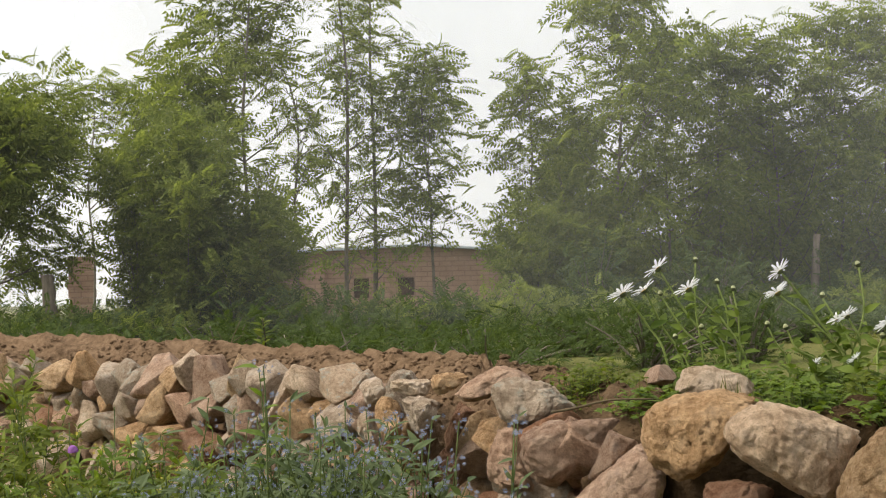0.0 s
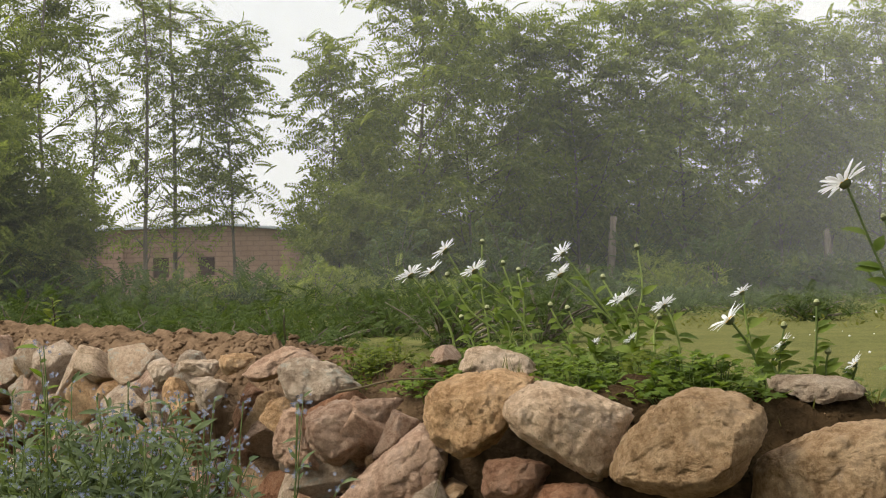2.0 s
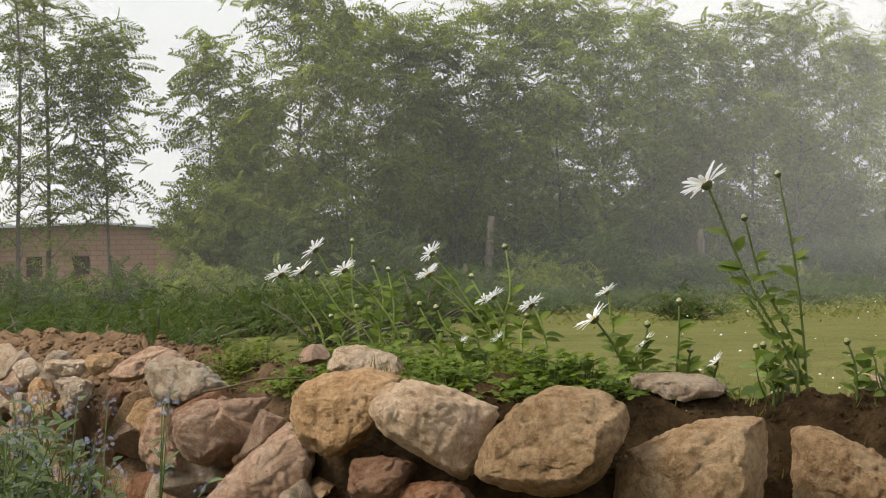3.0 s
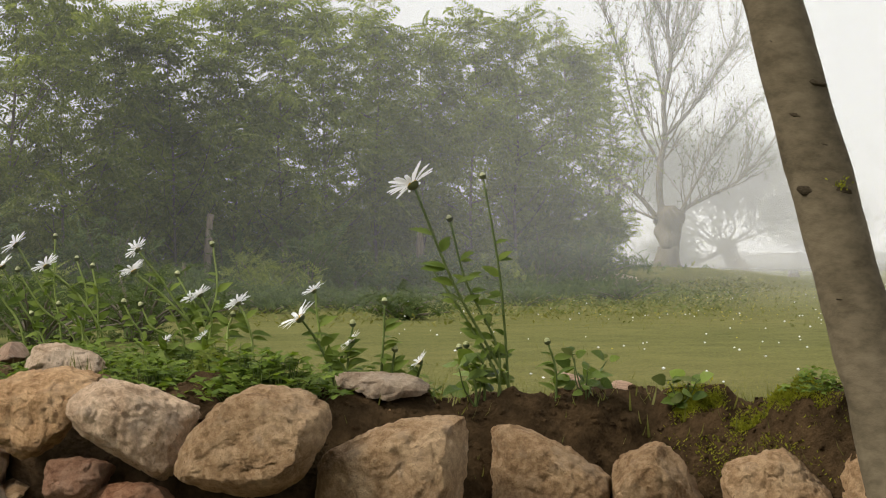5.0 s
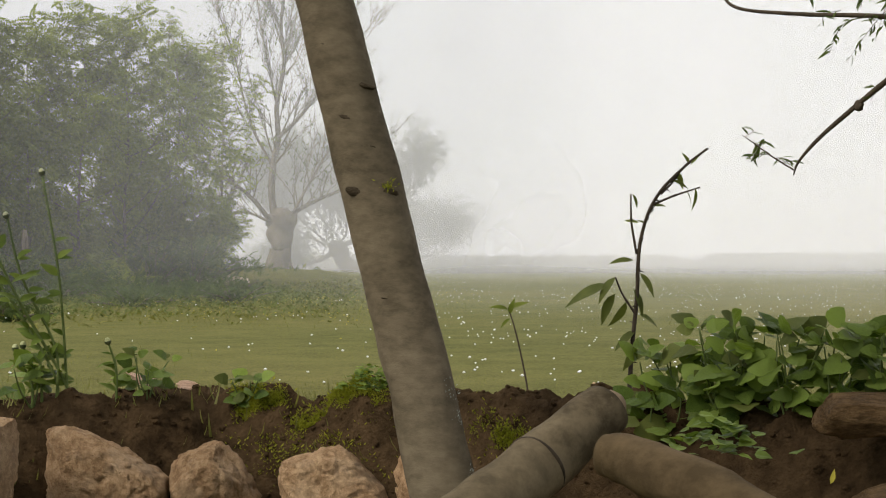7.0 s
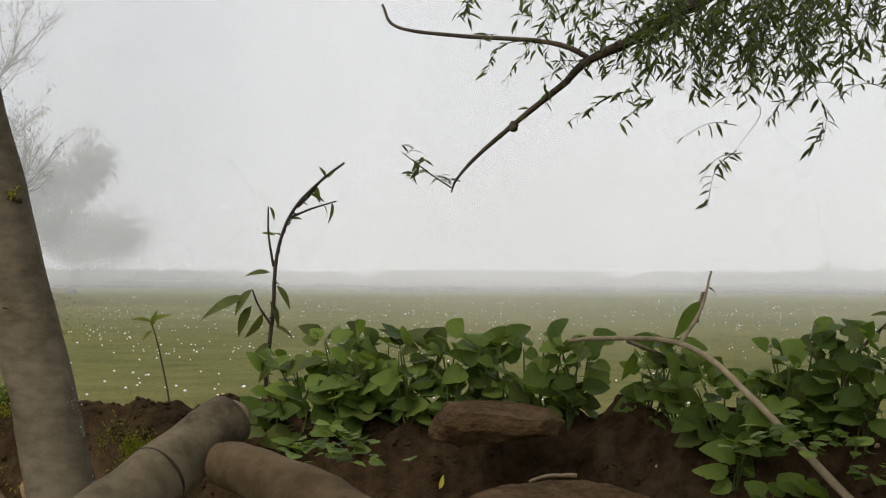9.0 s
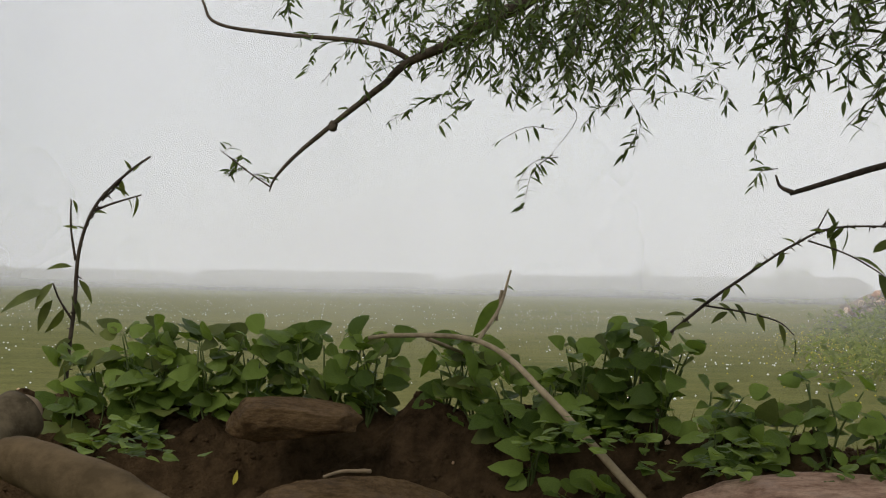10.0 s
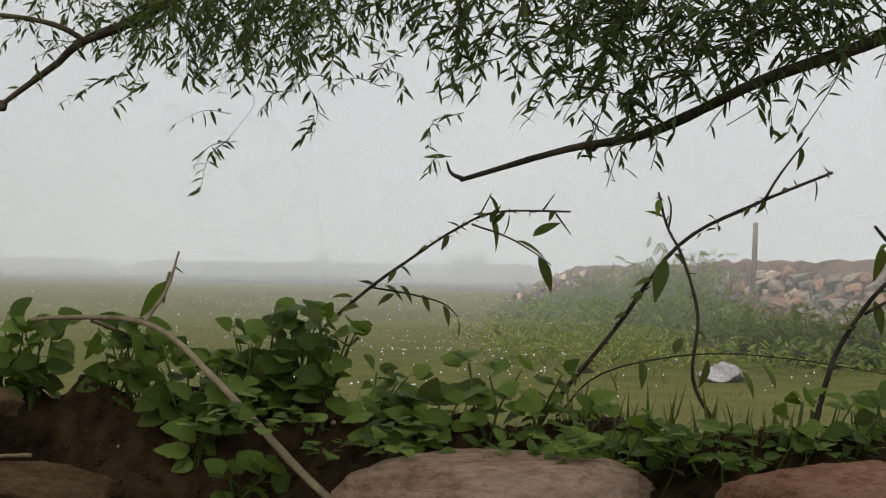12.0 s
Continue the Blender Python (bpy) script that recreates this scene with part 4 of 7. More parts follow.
old_log = thing("old_log", (0.62, 1.36, 0.98), "weathered brown log end lying in the wall's earth", "log")
s = Shape()
s.tube(((0.462, 1.565, 1.072), (0.48, 1.545, 1.068), (0.53, 1.47, 1.045), (0.60, 1.375, 0.995), (0.69, 1.26, 0.92)), 0.02, 0.036, 22, 8, 0.12)
link("wood", s, plain_mat("weathered_wood", (0.038, 0.027, 0.012), (0.125, 0.088, 0.044), 30, 0.9, 0.6, 0.005), old_log)


# ---- the big willow whose boughs hang over the field ----
LEAF_W = lance(0.225, 3, 0.25, 0.2)
willow = thing("willow_tree", polar(60, 4.7, land(*polar(60, 4.7).xy)), "willow with dark boughs and narrow drooping leaves over the wall", "tree")
s = Shape()
wt = polar(60, 4.7)
s.tube((wt + Vector((0, 0, 0.2)), wt + Vector((0.05, 0, 1.2)), wt + Vector((-0.05, 0.1, 2.2)), wt + Vector((-0.1, 0.3, 3.3))), 0.17, 0.10, 14, 5, 0.3)
link("trunk", s, M_TRUNK, willow)


def bough(pts, r0, r1, seg=9, wob=0.15, name="bough"):
    s = Shape()
    line = s.tube(pts, r0, r1, seg, 6, wob)
    link(name, s, M_TWIG, willow)
    return line


bough_a = bough((wt + Vector((-0.08, 0.25, 3.0)), (4.1, 4.2, 3.0), (3.75, 5.5, 2.68), (3.502, 6.089, 2.408), (3.411, 6.161, 2.353), (3.266, 6.281, 2.242), (3.124, 6.416, 2.162), (3.056, 6.492, 2.075)), 0.046, 0.0135)
bough(((3.07, 6.477, 2.09), (2.933, 6.622, 1.949), (2.806, 6.814, 1.796), (2.752, 6.942, 1.695), (2.742, 6.989, 1.635)), 0.0145, 0.003)
bough(((3.14, 6.40, 2.17), (3.061, 6.478, 2.229), (2.959, 6.633, 2.272), (2.758, 6.983, 2.326), (2.561, 7.213, 2.385), (2.515, 7.281, 2.492)), 0.013, 0.006, 7)
bough(((2.741, 6.98, 1.655), (2.650, 7.023, 1.721), (2.591, 7.044, 1.769), (2.537, 7.063, 1.810)), 0.004, 0.002, 5)
bough_b = bough((wt + Vector((0.0, 0.1, 2.0)), (3.5, 2.42, 1.93), (3.175, 2.382, 1.789), (2.891, 2.483, 1.675), (2.688, 2.619, 1.556), (2.555, 2.741, 1.517), (2.411, 2.923, 1.45)), 0.021, 0.005, 12)
bough(((2.415, 2.918, 1.453), (2.395, 2.935, 1.465), (2.385, 2.94, 1.49)), 0.006, 0.002, 5)
bough((wt + Vector((-0.1, 0.3, 3.1)), (3.7, 3.6, 3.1), (3.5, 4.4, 2.85), (3.2, 5.0, 2.75)), 0.05, 0.012)
bough((wt + Vector((-0.1, 0.3, 3.2)), (3.2, 2.9, 2.9), (2.75, 3.1, 2.55), (2.5, 3.2, 2.35)), 0.04, 0.010)
for k, p in ((14, (-0.012, -0.02, -0.03)), (22, (0.01, 0.0, -0.035))):
    me = rock_mesh("knot", 900 + k, 2, 5, 0.12, M_TWIG)
    ob = link("knot", me, None, willow)
    ob.matrix_parent_inverse = Matrix.Identity(4)
    ob.matrix_basis = willow.matrix_basis.inverted() @ Matrix.LocRotScale(Vector((2.90, 6.665, 1.905)) if k == 14 else bough_b[28] - Vector((0, 0, 0.004)), Euler((0.3, 0.2, 0)), (0.04, 0.04, 0.05) if k == 14 else (0.024, 0.022, 0.026))


def spray(pts, leaves, size, seed, shape_t, shape_l, r=0.0022):
    """A thin drooping shoot with alternate narrow leaves."""
    rnd = random.Random(seed)
    line = shape_t.tube(pts, r, r * 0.45, 3, 4)
    mats = []
    leaves = int(leaves * 1.35)
    for i in range(leaves):
        t = 0.08 + 0.92 * (i + rnd.random() * 0.6) / leaves
        k = min(len(line) - 2, int(t * (len(line) - 1)))
        p = line[k].lerp(line[k + 1], t * (len(line) - 1) - k) if k < len(line) - 1 else line[-1]
        way = (line[k + 1] - line[k]).normalized()
        a = rnd.uniform(0, 6.283)
        out = Vector((math.cos(a), math.sin(a), rnd.uniform(-0.8, 0.6)))
        mats.append(aim(p, way * 0.45 + out * 0.9 + Vector((0, 0, -0.06)), (rnd.uniform(-1, 1), rnd.uniform(-1, 1), 1), size * rnd.uniform(0.6, 1.15)))
    shape_l.place(LEAF_W, mats)


def foliage(jobs, size, seed):
    rnd = random.Random(seed)
    st, sl = Shape(), Shape()
    for start, end, n in jobs:
        a, b = Vector(start), Vector(end)
        mid = a.lerp(b, 0.5) + Vector((rnd.uniform(-0.06, 0.06), rnd.uniform(-0.06, 0.06), 0.16 * (a - b).length))
        spray((a, mid, b), n, size, rnd.random(), st, sl)
    link("twigwork", st, M_TWIG, willow)
    link("leaf_mass", sl, M_WILLOW, willow, smooth=False)


rnd = random.Random(77)
# far curtain round the first bough; tuples: bearing and drop limits of the hanging shoots
jobs = []
for az0, az1, d, e0, e1, n in ((27.2, 33.4, 6.7, 5.65, 8.8, 84), (29.5, 33.0, 6.6, 5.9, 8.7, 44), (23.6, 27.5, 7.3, 6.9, 9.2, 20), (33.2, 35.8, 6.0, 6.0, 8.6, 16)):
    for i in range(n):
        az = rnd.uniform(az0, az1)
        el = rnd.uniform(e0, e1)
        dd = d + rnd.uniform(-0.5, 0.5)
        end = polar(az, dd, 1.25 + dd * math.tan(radians(el)))
        up = polar(az + rnd.uniform(-0.3, 1.9), dd + rnd.uniform(-0.25, 0.25), end.z + rnd.uniform(0.18, 0.42))
        jobs.append((up, end, rnd.randint(9, 15)))
for i in range(26):
    k = rnd.randint(20, 38)
    p = bough_a[k]
    jobs.append((p, p + Vector((rnd.uniform(-0.22, 0.12), rnd.uniform(-0.2, 0.2), rnd.uniform(-0.16, 0.12))), rnd.randint(5, 9)))
for i in range(7):
    p = Vector((2.55, 7.06, 1.80)).lerp(Vector((2.72, 7.0, 1.67)), i / 7)
    jobs.append((p, p + Vector((rnd.uniform(-0.07, 0.05), 0.02, rnd.uniform(-0.06, 0.05))), 4))
# single sprigs: start, tip, leaves
for x, y, z, u, v, w, n in ((2.94, 6.59, 2.23, 2.77, 6.66, 2.08, 12), (2.98, 6.57, 2.25, 2.83, 6.63, 2.04, 10), (2.85, 6.73, 2.27, 2.78, 6.76, 2.21, 5), (2.97, 6.52, 2.07, 2.98, 6.51, 1.94, 5), (3.03, 6.49, 2.19, 3.00, 6.51, 2.05, 4), (2.92, 6.59, 1.95, 2.92, 6.59, 1.88, 3),
                            (2.97, 6.79, 2.46, 2.72, 6.89, 2.37, 12), (2.83, 6.85, 2.47, 2.77, 6.87, 2.35, 10), (3.05, 6.54, 2.44, 2.90, 6.61, 2.32, 14), (3.20, 6.47, 2.44, 3.05, 6.54, 2.32, 14)):
    jobs.append(((x, y, z + 0.035), (u, v, w + 0.035), n))
for x, y, z, u, v, w, n in ((3.29, 6.32, 2.00, 3.04, 6.43, 1.87, 16), (3.37, 6.27, 1.98, 3.23, 6.35, 1.86, 10), (3.60, 5.92, 1.96, 3.55, 5.95, 1.73, 0), (3.56, 5.94, 1.74, 3.46, 6.00, 1.51, 12), (3.58, 5.93, 1.73, 3.43, 6.01, 1.61, 5), (3.56, 5.94, 1.84, 3.34, 6.06, 1.77, 4)):
    jobs.append(((x, y, z + 0.035), (u, v, w + 0.035), n))
for x, y, z, u, v, w, n in ((3.73, 5.72, 1.93, 3.61, 5.79, 1.84, 10), (3.77, 5.70, 1.95, 3.79, 5.68, 1.75, 9), (3.79, 5.68, 1.84, 3.75, 5.71, 1.73, 6), (3.86, 5.64, 1.95, 3.70, 5.74, 1.98, 10), (3.97, 5.45, 1.94, 3.77, 5.58, 1.92, 10), (3.87, 5.39, 2.01, 3.96, 5.33, 1.89, 10), (3.77, 5.46, 2.12, 3.92, 5.35, 2.05, 3),
                            (3.98, 5.32, 2.08, 3.87, 5.39, 1.95, 12), (3.97, 4.94, 1.81, 3.87, 5.02, 1.67, 12), (3.94, 4.97, 1.65, 3.87, 5.02, 1.58, 9), (3.96, 4.95, 2.03, 3.90, 5.00, 1.87, 10)):
    jobs.append(((x, y, z + 0.035), (u, v, w + 0.035), n))
foliage(jobs, 0.064, 5)
# middle curtain
jobs = []
for i in range(60):
    az = rnd.uniform(38.0, 44.5)
    el = rnd.uniform(5.0 if az > 40.0 else 5.6, 9.4)
    dd = rnd.uniform(4.3, 5.2)
    end = polar(az, dd, 1.25 + dd * math.tan(radians(el)))
    jobs.append((polar(az + rnd.uniform(0.2, 2.2), dd + rnd.uniform(-0.2, 0.2), end.z + rnd.uniform(0.12, 0.3)), end, rnd.randint(8, 13)))
for i in range(44):
    az = rnd.uniform(34.6, 39.6)
    dd = rnd.uniform(4.9, 5.6)
    end = polar(az, dd, 1.25 + dd * math.tan(radians(rnd.uniform(7.0, 9.4))))
    jobs.append((polar(az + rnd.uniform(0.2, 2.2), dd, end.z + rnd.uniform(0.12, 0.3)), end, rnd.randint(7, 12)))
foliage(jobs, 0.058, 6)
# near foliage on the second bough
jobs = []
for i in range(60):
    p = polar(rnd.uniform(46.5, 53), rnd.uniform(3.4, 4.0))
    p.z = 1.25 + math.hypot(p.x, p.y) * math.tan(radians(rnd.uniform(7.2, 9.8)))
    jobs.append((p, p + Vector((rnd.uniform(-0.16, 0.05), rnd.uniform(-0.08, 0.12), rnd.uniform(-0.14, 0.02))), rnd.randint(6, 10)))
for i in range(175):
    k = rnd.randint(6, 28)
    p = bough_b[k] + Vector((rnd.uniform(-0.1, 0.1), rnd.uniform(-0.12, 0.12), rnd.uniform(0.05, 0.44)))
    jobs.append((p, p + Vector((rnd.uniform(-0.16, 0.05), rnd.uniform(-0.08, 0.12), rnd.uniform(-0.14, 0.02))), rnd.randint(6, 10)))
for i in range(9):
    k = rnd.randint(12, 26)
    p = bough_b[k]
    jobs.append((p, p + Vector((rnd.uniform(-0.07, 0.03), rnd.uniform(-0.02, 0.05), -rnd.uniform(0.04, 0.11))), 3))
for az in (49.7, 50.2, 50.6):
    e = polar(az, 3.75, 1.25 + 3.75 * math.tan(radians(4.6)))
    jobs.append((e + Vector((0.06, 0, 0.22)), e, 14))
foliage(jobs, 0.048, 7)


# the rest of its crown, high overhead: unseen, added to darken the bank below
rnd = random.Random(23)
s, sl, mats = Shape(), Shape(), []
for i in range(26):
    a, u = rnd.uniform(0, 6.283), math.sqrt(rnd.random()) * 2.1
    top = polar(47, 2.7, rnd.uniform(3.3, 4.6)) + Vector((math.cos(a) * u, math.sin(a) * u, 0))
    start = wt + Vector((-0.1, 0.3, 3.25))
    line = s.tube((start, start.lerp(top, 0.5) + Vector((0, 0, 0.4)), top), 0.03, 0.006, 6, 6)
    for k in range(190):
        q = line[rnd.randint(5, len(line) - 1)] + Vector((rnd.gauss(0, 0.25), rnd.gauss(0, 0.25), rnd.gauss(0.1, 0.18)))
        q.z = max(q.z, 2.9)
        mats.append(aim(q, (rnd.uniform(-1, 1), rnd.uniform(-1, 1), rnd.uniform(-1, 0.3)), (rnd.uniform(-1, 1), rnd.uniform(-1, 1), 1), (0.13, 0.26, 0.13)))
sl.place(lance(0.2, 1, 0.2, 0.25), mats)
link("branchwork", s, M_TRUNK, willow)
link("crown", sl, M_WILLOW, willow, smooth=False)


# ---- daisies ----
M_STEM = plain_mat("green_stem", (0.13, 0.175, 0.04), (0.25, 0.305, 0.09), 90, 0.6, 0.2, 0.001)
M_STEM_DARK = plain_mat("dark_green_stem", (0.06, 0.088, 0.022), (0.12, 0.155, 0.045), 90, 0.6, 0.2, 0.001)
M_HERBSTEM = plain_mat("dark_stem", (0.05, 0.07, 0.018), (0.10, 0.13, 0.04), 90, 0.7, 0.2, 0.001)
M_DISC = plain_mat("daisy_disc", (0.42, 0.25, 0.015), (0.62, 0.42, 0.03), 200, 0.8, 0.6, 0.002)
M_CALYX = plain_mat("calyx", (0.05, 0.065, 0.03), (0.11, 0.12, 0.05), 150, 0.8, 0.4, 0.001)
M_BUD = plain_mat("pale_bud", (0.22, 0.24, 0.10), (0.42, 0.43, 0.24), 160, 0.7, 0.4, 0.001)
M_HERB = leaf_mat("herb_leaf", (0.055, 0.096, 0.013), (0.165, 0.225, 0.036), 0.35, vein=1)
M_HERB_Y = leaf_mat("yellow_herb_leaf", (0.062, 0.088, 0.010), (0.150, 0.178, 0.026), 0.35, vein=1)
M_OLIVE = leaf_mat("olive_leaf", (0.05, 0.065, 0.016), (0.13, 0.15, 0.035), 0.3, vein=1)
M_DAISY = leaf_mat("daisy_leaf", (0.06, 0.10, 0.014), (0.16, 0.21, 0.04), 0.35, vein=1)
M_NETTLE = leaf_mat("broad_leaf", (0.016, 0.040, 0.005), (0.210, 0.285, 0.055), 0.40, 0.30, vein=1)
M_PETAL, n, l, b = mat("daisy_petal", 0.55, 0.3)
l.new(ramp(n, l, tex(n, l, 40, 3), [(0.3, (0.74, 0.75, 0.74)), (0.7, (0.88, 0.88, 0.86))]), b.inputs["Base Color"])
pt = n.new("ShaderNodeBsdfTranslucent")
pt.inputs["Color"].default_value = (0.85, 0.86, 0.84, 1)
ps = n.new("ShaderNodeMixShader")
ps.inputs[0].default_value = 0.35
l.new(b.outputs[0], ps.inputs[1])
l.new(pt.outputs[0], ps.inputs[2])
l.new(ps.outputs[0], n["Material Output"].inputs["Surface"])

STEM_LEAF = lance(0.34, 4, 0.25, 0.3)
DAISY_LEAF = lance(0.46, 4, 0.25, 0.3)
PETAL = (np.array([(0.16, -0.035, 0), (0.16, 0.035, 0), (0.6, -0.085, 0.035), (0.6, 0.085, 0.035), (0.6, 0, 0.015), (0.9, -0.075, 0.0), (0.9, 0.075, 0.0), (0.9, 0, -0.015), (1.0, -0.03, -0.02), (1.0, 0.03, -0.02)], float),
         [(0, 4, 2), (0, 1, 4), (1, 3, 4), (2, 4, 7, 5), (4, 3, 6, 7), (5, 7, 8), (7, 9, 8), (7, 6, 9)])


def dome(shape, at, normal, r, h, seg=12, rows=4):
    m = aim(at, normal, (0.3, 0.2, 0.9) if abs(normal[2]) < 0.9 else (1, 0, 0), 1.0)
    verts, faces = [(h, 0, 0)], []
    for i in range(1, rows + 1):
        a = math.pi / 2 * i / rows
        for j in range(seg):
            b = 2 * math.pi * j / seg
            verts.append((h * math.cos(a), r * math.sin(a) * math.cos(b), r * math.sin(a) * math.sin(b)))
    faces += [(0, 1 + (j + 1) % seg, 1 + j) for j in range(seg)]
    for i in range(rows - 1):
        for j in range(seg):
            a, b = 1 + i * seg + j, 1 + i * seg + (j + 1) % seg
            faces.append((a, b, b + seg, a + seg))
    shape.add(np.array(verts) @ m[:, :3].T + m[:, 3], faces)


def seat(x, y, z):
    """How much farther out a plant must stand for its foot to meet the bank's crest."""
    az = math.degrees(math.atan2(x, y))
    far = (face(az) + rise(az) * 0.95) / math.hypot(x, y)
    k = 1.0
    while k < far and land(x * k, y * k) + 0.012 < 1.255 + (z - 1.255) * k:
        k += 0.004
    return k


def outward(p, k):
    return Vector((p[0] * k, p[1] * k, 1.255 + (p[2] - 1.255) * k))


def stalk(root, base, head, normal, rnd, r=0.0022, leaves=4, leaf=0.03):
    z0 = min(land(base.x, base.y), base.z)
    low = Vector((base.x, base.y, z0 - 0.01))
    mid = base.lerp(head, 0.5) + Vector((rnd.uniform(-0.008, 0.008), rnd.uniform(-0.008, 0.008), 0)) + (head - base).cross(Vector((0, 1, 0))).normalized() * rnd.uniform(-0.012, 0.012)
    s = Shape()
    line = s.tube((low, base.lerp(low, 0.1), mid, head - Vector(normal) * 0.004), r * 1.3, r * 0.85, 6, 6)
    link("stem", s, M_STEM if base.x < -0.35 else M_STEM_DARK, root)
    for i in range(leaves):
        k = int((len(line) - 1) * (0.34 + 0.5 * (i + rnd.random()) / leaves))
        a = rnd.uniform(0, 6.283)
        sl = Shape()
        sl.place(DAISY_LEAF, [aim(line[k], (math.cos(a), math.sin(a) * 0.45, rnd.uniform(-0.1, 0.9)), (rnd.uniform(-0.5, 0.5), rnd.uniform(-1.0, -0.2), 0.7), leaf * rnd.uniform(0.5, 1.1))])
        link("leaf", sl, M_DAISY, root)


serial = [0]


def daisy(base, head, size, tilt=1.0):
    """An ox-eye daisy: leaning stem, leaves, calyx, ring of petals, yellow disc."""
    serial[0] += 1
    rnd = random.Random(500 + serial[0])
    k = seat(*base)
    base, head = outward(base, k), outward(head, k)
    root = thing("daisy", (base.x, base.y, min(land(base.x, base.y), base.z)), "white ox-eye daisy on a leaning green stem" if tilt == 1 else "tall white ox-eye daisy leaning over the wall", "flower", "daisies growing on the wall")
    nv = Vector((-0.5 * tilt + rnd.uniform(-0.25, 0.15), rnd.uniform(-0.15, 0.25), 0.75)).normalized()
    stalk(root, base, head, nv, rnd, leaves=10 if tilt == 1 else 18, leaf=0.034 if tilt == 1 else 0.042)
    size *= k
    s, r = Shape(), size * 0.6
    u = nv.cross(Vector((0, 1, 0.1))).normalized()
    w = nv.cross(u)
    mats = []
    for ring, n in ((0, 15), (1, 13)):
        for i in range(n):
            a = 2 * math.pi * (i + 0.5 * ring + rnd.uniform(-0.2, 0.2)) / n
            out = u * math.cos(a) + w * math.sin(a)
            lift = rnd.uniform(0.05, 0.42) + 0.06 * ring
            mats.append(aim(head + nv * 0.0006 * ring, out + nv * lift, nv, r * rnd.uniform(0.86, 1.08)))
    s.place(PETAL, mats)
    petals = link("flower_head", s, M_PETAL, root, "ring of white petals")
    s = Shape()
    dome(s, head, nv, size * 0.14, size * 0.07)
    link("disc", s, M_DISC, petals, "yellow disc")
    s = Shape()
    dome(s, head + nv * 0.0005, -nv, size * 0.15, size * 0.13)
    link("calyx", s, M_CALYX, petals)


def bud(base, head):
    serial[0] += 1
    rnd = random.Random(500 + serial[0])
    k = seat(*base)
    base, head = outward(base, k), outward(head, k)
    root = thing("daisy_bud", (base.x, base.y, min(land(base.x, base.y), base.z)), "closed daisy bud on a thin green stem", "flower", "daisies growing on the wall")
    nv = Vector((rnd.uniform(-0.4, 0.1), rnd.uniform(-0.2, 0.2), 0.95)).normalized()
    stalk(root, base, head, nv, rnd, 0.0019, 9 if base.x < -0.13 else 12)
    s = Shape()
    dome(s, head, nv, 0.0046, 0.006, 10, 4)
    knob = link("bud", s, M_BUD, root, "pale round bud")
    s = Shape()
    dome(s, head + nv * 0.0003, -nv, 0.0054, 0.006, 10, 3)
    link("calyx", s, M_CALYX, knob)


daisy((-0.997, 3.152, 1.136), (-1.075, 3.128, 1.251), 0.050)
daisy((-0.973, 3.180, 1.126), (-1.042, 3.160, 1.257), 0.046)
daisy((-0.864, 3.137, 1.121), (-0.997, 3.100, 1.297), 0.049)
daisy((-0.828, 3.095, 1.120), (-0.931, 3.068, 1.257), 0.047)
daisy((-0.633, 2.984, 1.131), (-0.738, 2.962, 1.284), 0.042)
daisy((-0.614, 2.937, 1.128), (-0.732, 2.912, 1.247), 0.044)
daisy((-0.600, 2.889, 1.120), (-0.612, 2.886, 1.206), 0.037)
daisy((-0.596, 2.920, 1.119), (-0.633, 2.913, 1.200), 0.033)
daisy((-0.516, 2.853, 1.124), (-0.540, 2.849, 1.192), 0.040)
daisy((-0.375, 2.721, 1.104), (-0.395, 2.718, 1.214), 0.035)
daisy((-0.349, 2.573, 1.095), (-0.396, 2.567, 1.176), 0.058)
daisy((-0.325, 2.575, 1.088), (-0.318, 2.576, 1.139), 0.033)
daisy((-0.222, 2.584, 1.069), (-0.216, 2.584, 1.108), 0.033)
daisy((-0.541, 2.645, 1.109), (-0.558, 2.642, 1.145), 0.023)
daisy((-0.621, 2.681, 1.108), (-0.625, 2.680, 1.137), 0.022)
bud((-0.932, 3.171, 1.126), (-0.943, 3.168, 1.313))
bud((-0.897, 3.180, 1.123), (-0.905, 3.178, 1.271))
bud((-0.864, 3.168, 1.123), (-0.872, 3.166, 1.257))
bud((-0.890, 3.131, 1.127), (-0.994, 3.101, 1.251))
bud((-0.867, 3.085, 1.124), (-0.910, 3.073, 1.188))
bud((-0.933, 3.067, 1.125), (-0.956, 3.060, 1.171))
bud((-0.621, 2.936, 1.128), (-0.601, 2.939, 1.293))
bud((-0.623, 2.935, 1.133), (-0.660, 2.928, 1.242))
bud((-0.662, 2.927, 1.129), (-0.721, 2.915, 1.189))
bud((-0.558, 2.846, 1.122), (-0.549, 2.847, 1.174))
bud((-0.737, 3.014, 1.126), (-0.773, 3.005, 1.193))
bud((-0.648, 2.930, 1.124), (-0.675, 2.925, 1.188))
bud((-0.275, 2.580, 1.090), (-0.269, 2.581, 1.200))
bud((-0.326, 2.575, 1.088), (-0.317, 2.576, 1.167))
bud((-0.257, 2.582, 1.084), (-0.254, 2.582, 1.128))
bud((-0.115, 2.489, 1.083), (-0.141, 2.488, 1.138))
bud((-0.089, 2.322, 1.149), (-0.153, 2.319, 1.317))
bud((-0.076, 2.353, 1.095), (-0.109, 2.352, 1.376))
bud((-0.090, 2.342, 1.105), (-0.178, 2.338, 1.251))
bud((-0.011, 2.453, 1.070), (-0.023, 2.453, 1.144))
bud((-0.121, 2.351, 1.092), (-0.143, 2.350, 1.141))
daisy((-0.077, 2.353, 1.095), (-0.201, 2.296, 1.362), 0.059, 1.15)


